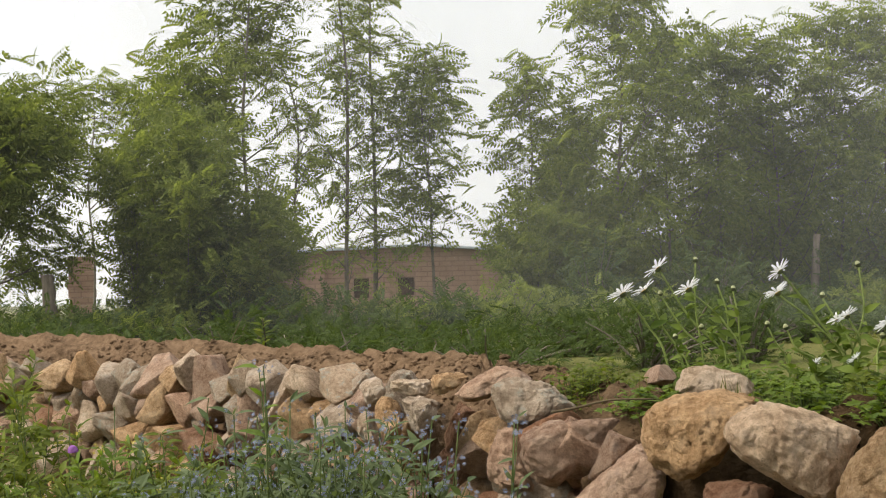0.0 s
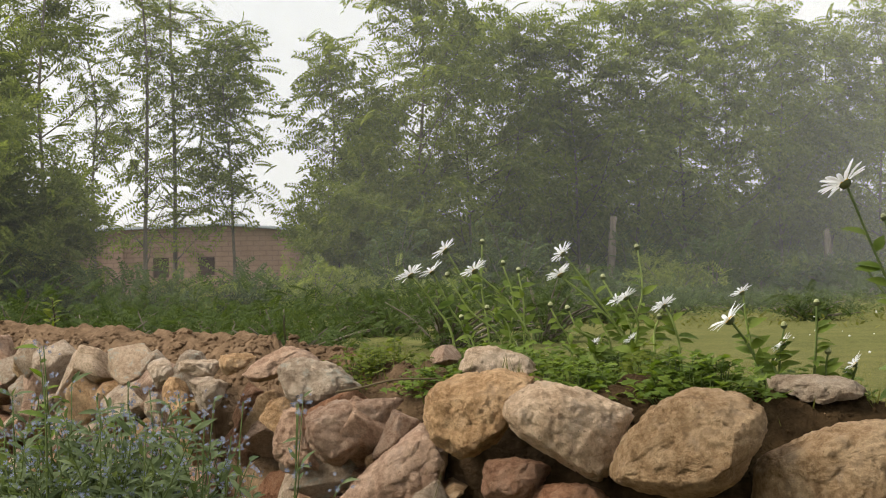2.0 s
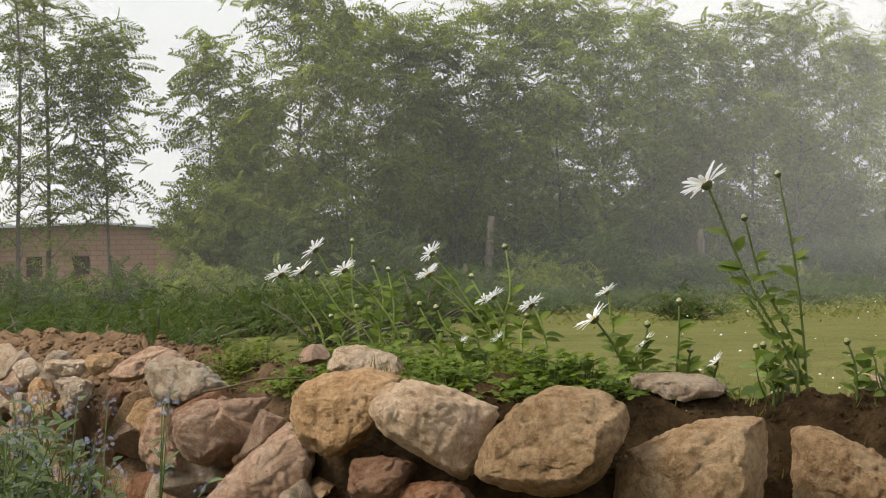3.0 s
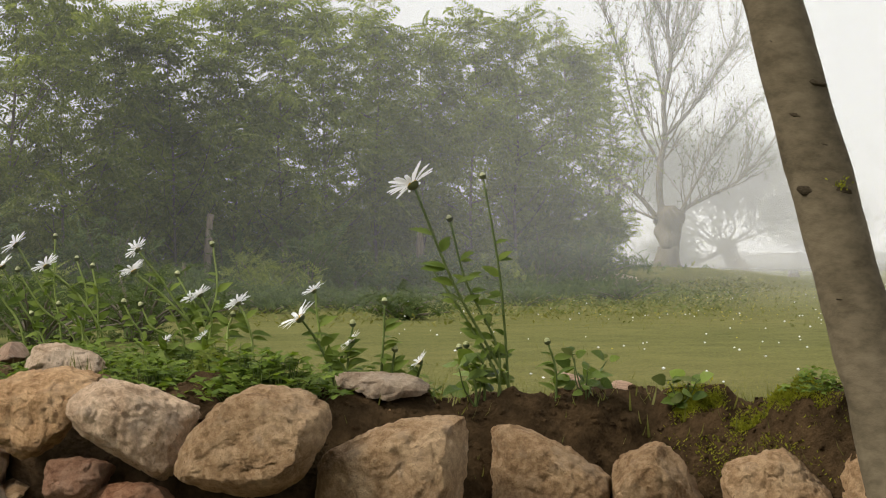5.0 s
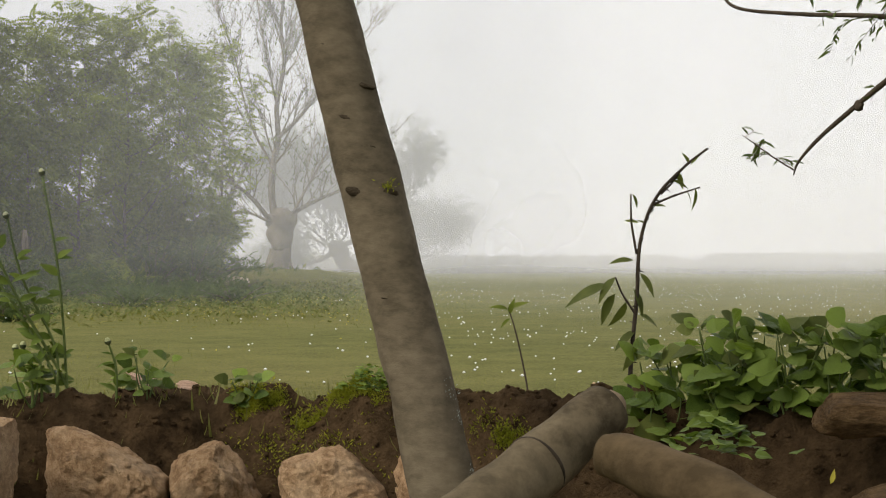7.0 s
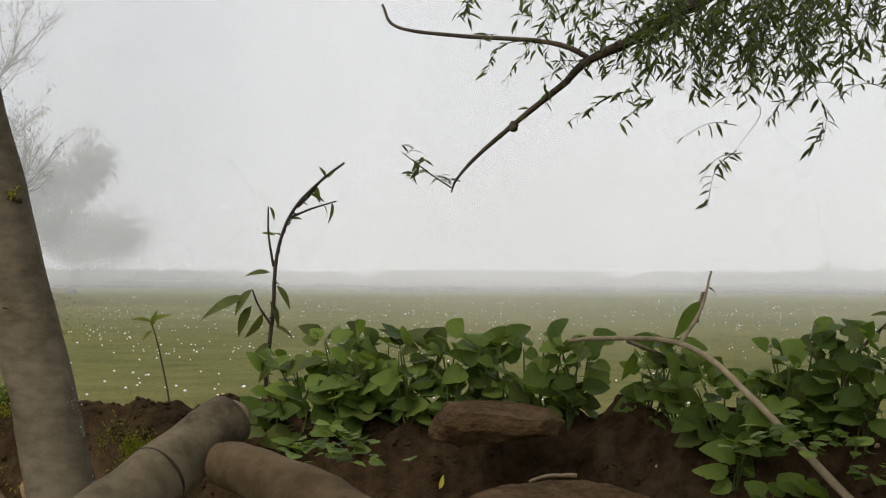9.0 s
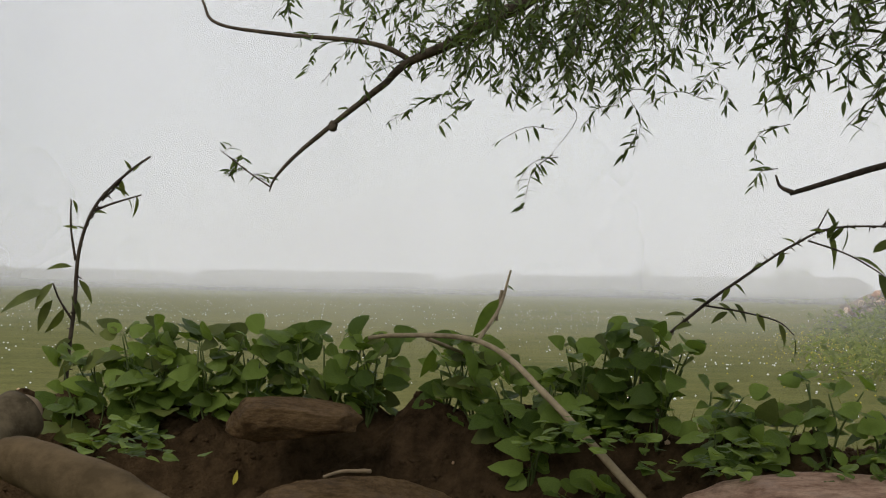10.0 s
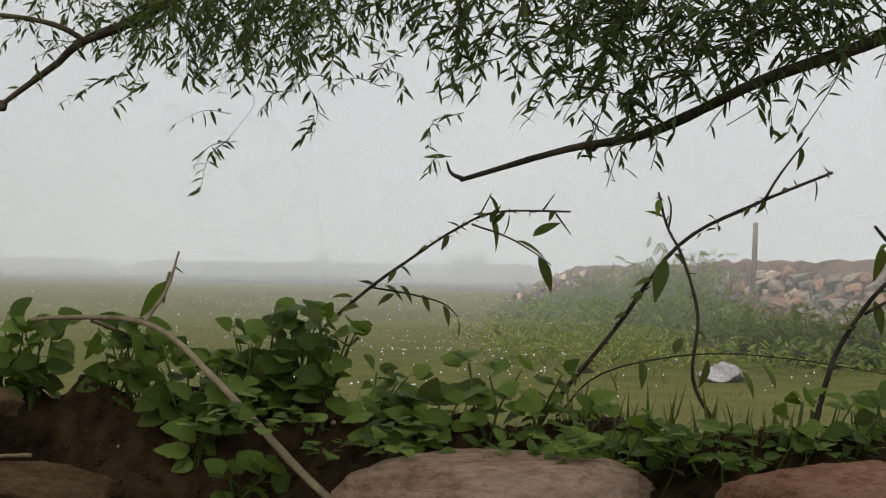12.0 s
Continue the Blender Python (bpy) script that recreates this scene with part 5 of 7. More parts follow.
# ---- leafy weeds on the wall ----
def ovate(width=0.74, teeth=0.04, fold=0.22, droop=0.22, rows=9):
    """A broad toothed leaf along x, length 1, with a short stalk and folded midrib."""
    v, f = [(-0.28, -0.012, 0.05), (-0.28, 0.012, 0.05), (0, -0.012, 0), (0, 0.012, 0)], [(0, 2, 3, 1)]
    k = len(v)
    for i in range(rows + 1):
        t = i / rows
        w = 0.5 * width * max(0.02, 1 - (2 * t ** 0.72 - 1) ** 2) ** 0.7 * (1 - 0.25 * t ** 3) + (teeth * 0.5 * (i % 2) if 0 < i < rows else 0)
        z = -droop * t * t + 0.02 * math.sin(i * 2.1)
        v += [(t - 0.04 * (w > 0.2), -w, z + fold * w * 0.6), (t, -w * 0.5, z + fold * w * 0.42), (t, 0, z), (t, w * 0.5, z + fold * w * 0.42), (t - 0.04 * (w > 0.2), w, z + fold * w * 0.6)]
    for i in range(rows):
        a = k + 5 * i
        for j in range(4):
            f.append((a + j, a + 5 + j, a + 6 + j, a + 1 + j))
    return np.array(v, float), f


BROAD = []
for i, (w, t, fo, dr) in enumerate(((0.84, 0.05, 0.3, 0.2), (0.76, 0.05, 0.15, 0.4), (0.92, 0.06, 0.45, 0.1), (0.70, 0.06, -0.25, 0.3), (0.86, 0.06, 0.3, 0.5), (0.88, 0.05, 0.2, 0.3))):
    s = Shape()
    s.add(*ovate(w, t, fo, dr))
    me = bpy.data.meshes.new("leaf")
    me.from_pydata(s.v, [], s.f)
    me.shade_smooth()
    me.materials.append((M_NETTLE, M_NETTLE, M_NETTLE, M_NETTLE, M_NETTLE, M_OLIVE)[i])
    BROAD.append(me)


def leafy(x, y, z, tall, n, label="leafy green weed with broad soft leaves", size=0.031):
    """A weed with stems and broad leaves in rising tiers, each leaf a part."""
    serial[0] += 1
    rnd = random.Random(900 + serial[0])
    k = seat(x, y, z)
    x, y, z = outward((x, y, z), k)
    tall, size = tall * k, size * k
    foot = Vector((x, y, min(z, land(x, y)) - 0.01))
    root = thing("weed", foot, label, "plant", "weeds along the top of the wall")
    n = int(n * 2.4)
    if x > 1.15 and y < 1.35:
        n, size = int(n * 0.7), size * 0.82
    n_stem = 2 + n // 11
    k = 0
    for j in range(n_stem):
        top = Vector((x + rnd.uniform(-0.034, 0.034), y + rnd.uniform(-0.04, 0.03), z + tall * rnd.uniform(0.45, 0.88)))
        s = Shape()
        line = s.tube((foot, foot.lerp(top, 0.5) + Vector((rnd.uniform(-0.01, 0.01), 0, 0)), top), 0.0016, 0.0009, 5, 5)
        link("stem", s, M_HERBSTEM, root)
        for i in range(n // n_stem + 1):
            t = 1 - 0.92 * (max(0, i - 2) / (n // n_stem + 1)) ** 0.8
            p = line[min(len(line) - 1, int(t * (len(line) - 1)))]
            a = rnd.uniform(0, 6.283)
            size_i = size * rnd.uniform(0.75, 1.45) * (0.85 if t > 0.93 else 1)
            rise = rnd.uniform(-0.35, 0.45) + (0.5 if t > 0.93 else 0)
            way = Vector((math.cos(a), math.sin(a), rise)).normalized()
            m = aim(p + way * size_i * 0.28, way, (rnd.uniform(-0.9, 0.8), -0.8 + rnd.uniform(-0.7, 0.6), 0.8), size_i * 0.82)
            ob = new("leaf", BROAD[rnd.choice((0, 0, 1, 1, 2, 2, 3, 3, 4, 5))])
            ob.parent = root
            ob.matrix_basis = root.matrix_basis.inverted() @ Matrix([*(list(r) for r in m), [0, 0, 0, 1]])


leafy(0.603, 1.832, 1.107, 0.057, 14)
leafy(0.640, 1.791, 1.109, 0.085, 20)
leafy(0.684, 1.809, 1.114, 0.074, 20)
leafy(0.717, 1.767, 1.116, 0.075, 20)
leafy(0.758, 1.752, 1.120, 0.067, 18)
leafy(0.815, 1.752, 1.122, 0.061, 16)
leafy(0.870, 1.762, 1.121, 0.079, 18)
leafy(0.906, 1.746, 1.121, 0.060, 14)
leafy(0.632, 1.710, 1.082, 0.048, 10)
leafy(0.569, 1.748, 1.074, 0.048, 10)
leafy(0.962, 1.664, 1.129, 0.031, 10)
leafy(0.983, 1.631, 1.125, 0.061, 14)
leafy(0.958, 1.496, 1.082, 0.081, 16)
leafy(0.990, 1.478, 1.083, 0.075, 14)
leafy(1.058, 1.519, 1.119, 0.082, 20)
leafy(1.095, 1.496, 1.120, 0.095, 22)
leafy(1.133, 1.494, 1.108, 0.089, 14)
leafy(0.941, 1.448, 1.048, 0.045, 8)
leafy(1.110, 1.336, 1.067, 0.056, 14)
leafy(1.154, 1.329, 1.071, 0.065, 14)
leafy(1.238, 1.339, 1.079, 0.079, 14)
leafy(1.275, 1.310, 1.074, 0.079, 14)
leafy(1.264, 1.240, 1.069, 0.051, 12)
leafy(1.284, 1.195, 1.067, 0.044, 14)
leafy(1.306, 1.146, 1.065, 0.044, 12)
leafy(1.162, 1.247, 1.051, 0.038, 12)
leafy(1.204, 1.212, 1.047, 0.038, 12)
leafy(1.247, 1.147, 1.046, 0.037, 14)
leafy(1.329, 1.123, 1.055, 0.044, 10)
leafy(1.439, 1.091, 1.069, 0.062, 14)
leafy(1.467, 1.058, 1.071, 0.056, 14)
leafy(1.503, 1.045, 1.076, 0.073, 12)
leafy(1.143, 1.435, 1.080, 0.065, 8, size=0.024)
leafy(0.031, 2.403, 1.074, 0.063, 10, size=0.024)
leafy(0.159, 2.417, 1.060, 0.052, 9, size=0.024)
leafy(-0.121, 2.361, 1.091, 0.037, 6)
leafy(0.916, 1.341, 1.033, 0.026, 8)


# ---- low mats of herbs between the stones ----
def lobed():
    """A small three-lobed leaf."""
    v = [(-0.3, 0, 0), (0, 0, 0), (0.25, -0.2, 0.03), (0.42, -0.5, 0.0), (0.5, -0.18, 0.02), (0.78, -0.22, 0.0), (1, 0, -0.08), (0.78, 0.22, 0.0), (0.5, 0.18, 0.02), (0.42, 0.5, 0.0), (0.25, 0.2, 0.03), (0.5, 0, -0.02)]
    return np.array(v, float), [(1, 2, 11), (2, 3, 4), (2, 4, 11), (4, 5, 11), (5, 6, 11), (6, 7, 11), (7, 8, 11), (8, 10, 11), (8, 9, 10), (10, 1, 11), (0, 1, 2)]


LOBED = lobed()
ROUNDED = ovate(0.9, 0.04, 0.25, 0.2, 5)


def herb_mat(x, y, z, wide, deep, tall, n, size, material, seed, label, name="herb_clump"):
    rnd = random.Random(seed)
    s, st, mats = Shape(), Shape(), []
    root = thing(name, (x, y, z), label, "plant", "herb clumps on the wall")
    ang = -math.atan2(x, y)
    for i in range(n):
        u, v = rnd.gauss(0, 0.42), rnd.gauss(0, 0.42)
        if u * u + v * v > 1.2:
            continue
        q = Vector((u * wide * 0.5 * 1.1, v * deep * 0.5, 0))
        q.rotate(Euler((0, 0, ang)))
        p = Vector((x, y, 0)) + q
        h = tall * max(0.08, (1 - 0.8 * (u * u + v * v))) * rnd.uniform(0.0, 1.1) * (1 + 0.35 * noise.noise(p * 25))
        p.z = z + h
        if i % 4 == 0:
            st.tube((Vector((x, y, z - 0.02)) + q * 0.7, Vector((x, y, z + h * 0.5)) + q * 0.9, p), 0.0009, 0.0006, 3, 2)
        a = rnd.uniform(0, 6.283)
        mats.append(aim(p, (math.cos(a), math.sin(a), rnd.uniform(-0.2, 0.6)), (rnd.uniform(-0.4, 0.4), -0.3 + rnd.uniform(-0.4, 0.4), 1), size * rnd.uniform(0.5, 1.3)))
    s.place(ROUNDED if material is M_NETTLE else LOBED, mats)
    if tall > 0.045:
        link("stalkwork", st, M_HERBSTEM, root)
    link("foliage", s, material, root, smooth=False)


herb_mat(-1.03, 2.82, 1.055, 0.23, 0.26, 0.072, 1500, 0.0125, M_HERB_Y, 1, "low yellow-green herb clump between the stones")
herb_mat(-0.88, 2.66, 1.058, 0.16, 0.2, 0.041, 420, 0.016, M_HERB, 2, "low green herb clump between the stones")
herb_mat(-0.615, 2.56, 1.063, 0.17, 0.2, 0.051, 520, 0.016, M_HERB, 3, "low green herb clump behind the round stone")
herb_mat(-0.52, 2.62, 1.068, 0.14, 0.2, 0.058, 360, 0.016, M_HERB_Y, 8, "low yellow-green herb clump among the daisies")
herb_mat(-0.43, 2.46, 1.066, 0.20, 0.18, 0.061, 620, 0.02, M_HERB, 4, "dense dark-green herb clump on the wall")
herb_mat(-0.80, 2.95, 1.048, 0.5, 0.3, 0.068, 900, 0.018, M_HERB, 5, "mixed green herbs at the daisies' feet")
herb_mat(-0.35, 2.72, 1.028, 0.35, 0.25, 0.061, 500, 0.016, M_HERB, 6, "mixed green herbs at the daisies' feet")
herb_mat(-0.92, 3.12, 1.058, 0.34, 0.2, 0.058, 420, 0.024, M_DAISY, 11, "leafy daisy foliage at the flowers' feet")
herb_mat(-0.66, 2.93, 1.058, 0.34, 0.2, 0.054, 400, 0.024, M_DAISY, 12, "leafy daisy foliage at the flowers' feet")
herb_mat(-0.30, 2.60, 1.048, 0.26, 0.12, 0.048, 240, 0.02, M_DAISY, 13, "leafy daisy foliage at the flowers' feet")
herb_mat(0.345, 2.40, 1.075, 0.10, 0.1, 0.03, 160, 0.013, M_HERB, 7, "small grassy herb tuft beside the leaning trunk")
for i, (x, y, z) in enumerate(((0.60, 1.66, 1.06), (1.10, 1.33, 1.06), (1.22, 1.20, 1.06), (1.34, 1.13, 1.06), (1.46, 1.1, 1.06), (1.0, 1.42, 1.08))):
    herb_mat(x, y, z, 0.14, 0.09, 0.035, 50, 0.017, M_NETTLE, 40 + i, "small-leaved weeds creeping over the earth")


# ---- moss on the bank ----
def moss(az, back, wide, n, seed):
    rnd = random.Random(seed)
    s, mats = Shape(), []
    for i in range(n):
        a = az + rnd.gauss(0, wide)
        d = face(a) + back + rnd.gauss(0, 0.009)
        p = polar(a, d)
        p.z = bank(a, d - face(a)) + 0.030 * noise.fractal(p * 9, 1.0, 2.1, 4) + 0.009 * noise.noise(p * 45) + 0.018 * abs(noise.noise(p * 22)) + rnd.uniform(-0.002, 0.012) * max(0, 0.4 + noise.noise(p * 30))
        if noise.noise(p * 30) < rnd.uniform(-0.3, 0.3):
            continue
        b = rnd.uniform(0, 6.283)
        mats.append(aim(p, (math.cos(b), math.sin(b) - 0.5, 0.5), (math.cos(b), math.sin(b), 0.1), rnd.uniform(0.003, 0.0075)))
    s.place(lance(0.35, 1, 0.2, 0.3), mats)
    tagged(link("moss", s, M_MOSS, smooth=False), "bright yellow-green moss on the dark earth", "moss", kind="stuff")


moss(4.4, 0.185, 0.45, 4200, 1)
moss(7.7, 0.19, 0.5, 5600, 2)
moss(6.2, 0.17, 0.35, 2200, 6)
moss(-6.6, 0.13, 0.4, 1300, 3)
moss(12.6, 0.17, 0.5, 1800, 4)
moss(6.0, 0.14, 1.2, 1500, 5)
grass("wall_grass", 500, -8, 10, 2.42, 2.75, 0.03, 41, "short thin grass blades on the bank", M_GRASS, power=1.0)
grass("wall_grass", 220, 36, 53, 1.85, 2.2, 0.05, 42, "thin green grass blades on the bank", M_GRASS, power=1.0, wide=0.6)
grass("wall_grass", 170, 45, 53, 1.72, 2.0, 0.085, 45, "long dark blades of grass at the wall's end", M_OLIVE, power=1.0, wide=0.75)
grass("wall_grass", 700, -20, -6, 2.6, 3.3, 0.045, 43, "thin green grass among the daisies", M_GRASS, power=1.0, wide=0.5)


# ---- loose crumbs of earth and pebbles on the bank ----
def crumbs(az0, az1, count, big, seed, material, label):
    rnd = random.Random(seed)
    lumps = [rock_mesh("crumb", 60 + i, 1, 4, 0.2, material) for i in range(3)]
    forms = [(np.array([v.co for v in me.vertices], float), [tuple(q.vertices) for q in me.polygons]) for me in lumps]
    s = Shape()
    for i in range(count):
        az = rnd.uniform(az0, az1)
        t = 0.09 + rnd.random() ** 1.3 * 0.35
        p = polar(az, face(az) + t)
        p.z = bank(az, t) + 0.030 * noise.fractal(p * 9, 1.0, 2.1, 4) + 0.009 * noise.noise(p * 45) + 0.018 * abs(noise.noise(p * 22))
        k = big * rnd.uniform(0.25, 1) ** 1.6
        a = rnd.uniform(0, 6.283)
        s.place(forms[i % 3], [aim(p, (math.cos(a), math.sin(a), rnd.uniform(-0.4, 0.4)), (0, 0.1, 1), (k, k * rnd.uniform(0.6, 1), k * rnd.uniform(0.5, 0.9)))])
    tagged(link("earth_crumbs", s, material, smooth=False), label, "earth", kind="stuff")


crumbs(-40, -21, 4200, 0.019, 1, M_SOIL, "crumbs and clods of brown earth")
crumbs(-21, 53, 5200, 0.012, 2, M_SOIL, "crumbs and clods of earth, coloured dark for shade")
crumbs(-40, 53, 90, 0.009, 3, M_TAN, "small pale pebbles in the earth")


# ---- bare shoots and canes on the wall ----
def shoot(name, paths, leaves, label, r=0.004, size=0.03, seed=1, material=None, twig=None, thorns=0):
    """A thin woody shoot: paths of points; leaves at (x, y, z, way x, way z, size)."""
    first = Vector(paths[0][0])
    root = thing(name, first, label, "twig")
    for i, p in enumerate(paths):
        s = Shape()
        s.tube([Vector(q) for q in p], r if i == 0 else r * 0.55, r * 0.5 if i == 0 else r * 0.3, 7, 5, 0.25)
        link("stem" if i == 0 else "side_shoot", s, twig or M_TWIG, root)
    rnd = random.Random(seed)
    if thorns:
        s, line = Shape(), [Vector(q) for q in paths[0]]
        for i in range(thorns):
            k = rnd.randint(0, len(line) - 2)
            q = line[k].lerp(line[k + 1], rnd.random())
            s.tube((q, q + Vector((rnd.uniform(-1, 1), rnd.uniform(-1, 1), rnd.uniform(-0.6, 1))).normalized() * rnd.uniform(0.004, 0.012)), r * 0.45, r * 0.12, 4, 1)
        ob = link("thorn", s, twig or M_TWIG, root)
        ob["kind"] = "stuff"
        leaves = list(leaves)
        for i in range(thorns // 4):
            k = rnd.randint(len(line) // 3, len(line) - 2)
            q = line[k].lerp(line[k + 1], rnd.random())
            leaves.append((q.x, q.y, q.z, rnd.choice((-1, 1)) * rnd.uniform(0.4, 1), rnd.uniform(-0.9, 0.8), rnd.uniform(0.014, 0.028)))
    for x, y, z, wx, wz, k in leaves:
        s = Shape()
        s.place(STEM_LEAF, [aim((x, y, z), (wx, rnd.uniform(-0.5, 0.3), wz), (rnd.uniform(-0.6, 0.6), -0.6, 0.8), k)])
        link("leaf", s, material or M_HERB, root)
    return root


M_CANE = plain_mat("dry_cane", (0.14, 0.108, 0.060), (0.33, 0.262, 0.155), 60, 0.8, 0.4, 0.002)
shoot("bare_shoot", (((0.745, 2.488, 1.015), (0.749, 2.487, 1.110), (0.757, 2.484, 1.201), (0.762, 2.483, 1.283), (0.783, 2.478, 1.347), (0.823, 2.467, 1.394), (0.859, 2.456, 1.424)),
                     ((0.780, 2.479, 1.340), (0.810, 2.472, 1.353), (0.848, 2.460, 1.366)), ((0.757, 2.484, 1.266), (0.750, 2.487, 1.313), (0.749, 2.487, 1.357)), ((0.755, 2.484, 1.176), (0.736, 2.490, 1.207), (0.726, 2.492, 1.232)), ((0.792, 2.476, 1.356), (0.812, 2.472, 1.377), (0.822, 2.468, 1.393))),
      ((0.726, 2.492, 1.232, -1, -0.9, 0.048), (0.718, 2.492, 1.220, -1, -0.25, 0.075), (0.726, 2.492, 1.207, -0.6, -1, 0.054), (0.742, 2.489, 1.195, -0.4, -1, 0.048), (0.752, 2.484, 1.214, 0.5, -1, 0.044), (0.760, 2.484, 1.176, 0.9, -0.3, 0.041), (0.755, 2.484, 1.152, -0.8, -0.5, 0.044),
       (0.752, 2.484, 1.257, -1, 0.1, 0.038), (0.762, 2.484, 1.238, 0.7, -0.9, 0.041), (0.757, 2.484, 1.127, -0.6, -0.9, 0.041), (0.755, 2.484, 1.108, 0.6, 0.6, 0.035), (0.841, 2.461, 1.365, 0.1, -1, 0.035), (0.829, 2.466, 1.360, 0.5, -0.6, 0.025), (0.819, 2.469, 1.389, 0.1, -1, 0.027), (0.760, 2.484, 1.313, -0.8, 0.3, 0.022), (0.751, 2.484, 1.356, 0.5, -1, 0.022)),
      "bare dark shoot with a few drooping olive leaves", 0.0038, seed=3, thorns=26, material=M_OLIVE)
shoot("sprout", (((0.727, 3.105, 0.998), (0.722, 3.107, 1.040), (0.706, 3.111, 1.118), (0.691, 3.114, 1.171)),),
      ((0.691, 3.114, 1.168, 0.8, 0.5, 0.040), (0.691, 3.114, 1.168, -0.9, 0.3, 0.036), (0.693, 3.114, 1.158, 0.1, 1, 0.032), (0.695, 3.114, 1.151, -0.6, -0.4, 0.028)), "thin brown sprout with a yellow-green leafy tip", 0.0022, seed=4, material=M_HERB_Y)
shoot("dry_cane", (((1.06, 1.33, 1.0), (1.04, 1.388, 1.04), (1.018, 1.45, 1.09), (0.995, 1.51, 1.138), (0.982, 1.56, 1.168), (0.965, 1.62, 1.183), (0.93, 1.72, 1.182), (0.905, 1.74, 1.178)),
                   ((0.972, 1.60, 1.18), (1.03, 1.66, 1.215), (1.075, 1.717, 1.258)), ((0.95, 1.68, 1.18), (1.0, 1.70, 1.165), (1.04, 1.70, 1.15)), ((1.05, 1.69, 1.235), (1.045, 1.69, 1.215), (1.043, 1.69, 1.20))),
      ((1.04, 1.68, 1.225, -0.6, -0.8, 0.05), (1.06, 1.70, 1.24, 0.8, -0.2, 0.02), (1.043, 1.69, 1.215, 0.1, -1, 0.022), (0.99, 1.66, 1.17, 0.2, -1, 0.045), (0.96, 1.68, 1.17, -0.2, -1, 0.04)),
      "pale dry cane bent over the wall", 0.0046, seed=5, twig=M_CANE)
shoot("thorny_shoot", (((1.20, 1.64, 1.09), (1.211, 1.63, 1.161), (1.255, 1.6, 1.215), (1.302, 1.568, 1.258), (1.34, 1.535, 1.292), (1.379, 1.508, 1.313), (1.445, 1.453, 1.315)),
                       ((1.355, 1.525, 1.298), (1.385, 1.50, 1.285), (1.41, 1.48, 1.268), (1.429, 1.467, 1.252)), ((1.262, 1.595, 1.222), (1.30, 1.57, 1.215), (1.33, 1.545, 1.205), (1.345, 1.535, 1.19)), ((1.36, 1.52, 1.305), (1.372, 1.51, 1.335)), ((1.42, 1.475, 1.315), (1.43, 1.465, 1.335)), ((1.43, 1.465, 1.315), (1.445, 1.452, 1.288))),
      ((1.245, 1.605, 1.21, -0.9, 0.2, 0.027), (1.25, 1.60, 1.20, -0.9, 0.0, 0.027), (1.275, 1.585, 1.225, 0.8, -0.4, 0.033), (1.29, 1.575, 1.225, 0.7, -0.6, 0.030), (1.285, 1.58, 1.215, -0.7, -0.3, 0.024), (1.31, 1.56, 1.215, 0.5, -0.9, 0.024), (1.33, 1.545, 1.203, 0.5, -0.8, 0.030), (1.344, 1.535, 1.19, 0.4, -1, 0.030), (1.37, 1.51, 1.31, 0.4, -0.9, 0.045),
       (1.39, 1.50, 1.313, 0.2, -1, 0.030), (1.38, 1.508, 1.31, -0.4, 0.8, 0.027), (1.395, 1.492, 1.28, 0.9, -0.3, 0.045), (1.415, 1.475, 1.262, 0.4, -1, 0.045), (1.41, 1.48, 1.285, 0.7, 0.6, 0.039), (1.37, 1.51, 1.30, 0.1, 0.9, 0.024), (1.43, 1.467, 1.316, -0.5, -0.4, 0.018)),
      "arching brown shoot with small curled leaves", 0.0023, seed=6, thorns=40, material=M_OLIVE)
shoot("long_shoot", (((1.385, 1.44, 1.06), (1.398, 1.427, 1.091), (1.45, 1.38, 1.18), (1.501, 1.332, 1.277), (1.56, 1.27, 1.325), (1.616, 1.208, 1.361)), ((1.565, 1.262, 1.33), (1.578, 1.25, 1.36), (1.60, 1.23, 1.40))),
      ((1.49, 1.34, 1.262, -0.5, -0.9, 0.052), (1.497, 1.335, 1.268, 0.5, -0.4, 0.026), (1.605, 1.225, 1.355, 0.5, -1, 0.029), (1.592, 1.235, 1.39, 0.4, -0.8, 0.034), (1.42, 1.41, 1.13, 0.9, 0.2, 0.039)), "long dark shoot slanting over the wall", 0.0032, seed=7, thorns=40, material=M_OLIVE)
shoot("crooked_shoot", (((1.52, 1.26, 1.05), (1.496, 1.266, 1.082), (1.478, 1.283, 1.13), (1.482, 1.281, 1.2), (1.470, 1.294, 1.262), (1.457, 1.306, 1.297), (1.45, 1.313, 1.334)), ((1.458, 1.305, 1.292), (1.46, 1.303, 1.315), (1.457, 1.305, 1.33))),
      ((1.462, 1.30, 1.285, 0.8, -0.2, 0.012),), "crooked bare brown shoot on the wall", 0.0026, seed=8, thorns=18)
shoot("leaf_spray", (((1.40, 1.42, 1.08), (1.43, 1.38, 1.13), (1.49, 1.30, 1.155), (1.55, 1.22, 1.155), (1.62, 1.12, 1.14)),),
      tuple((1.41 + 0.022 * i, 1.40 - 0.03 * i, 1.115 + 0.04 * math.sin(i * 0.5), 0.5 if i % 2 else -0.2, -0.9 if i % 3 else 0.6, 0.034) for i in range(10)), "low spray of long drooping leaves", 0.0012, seed=9, material=M_OLIVE)
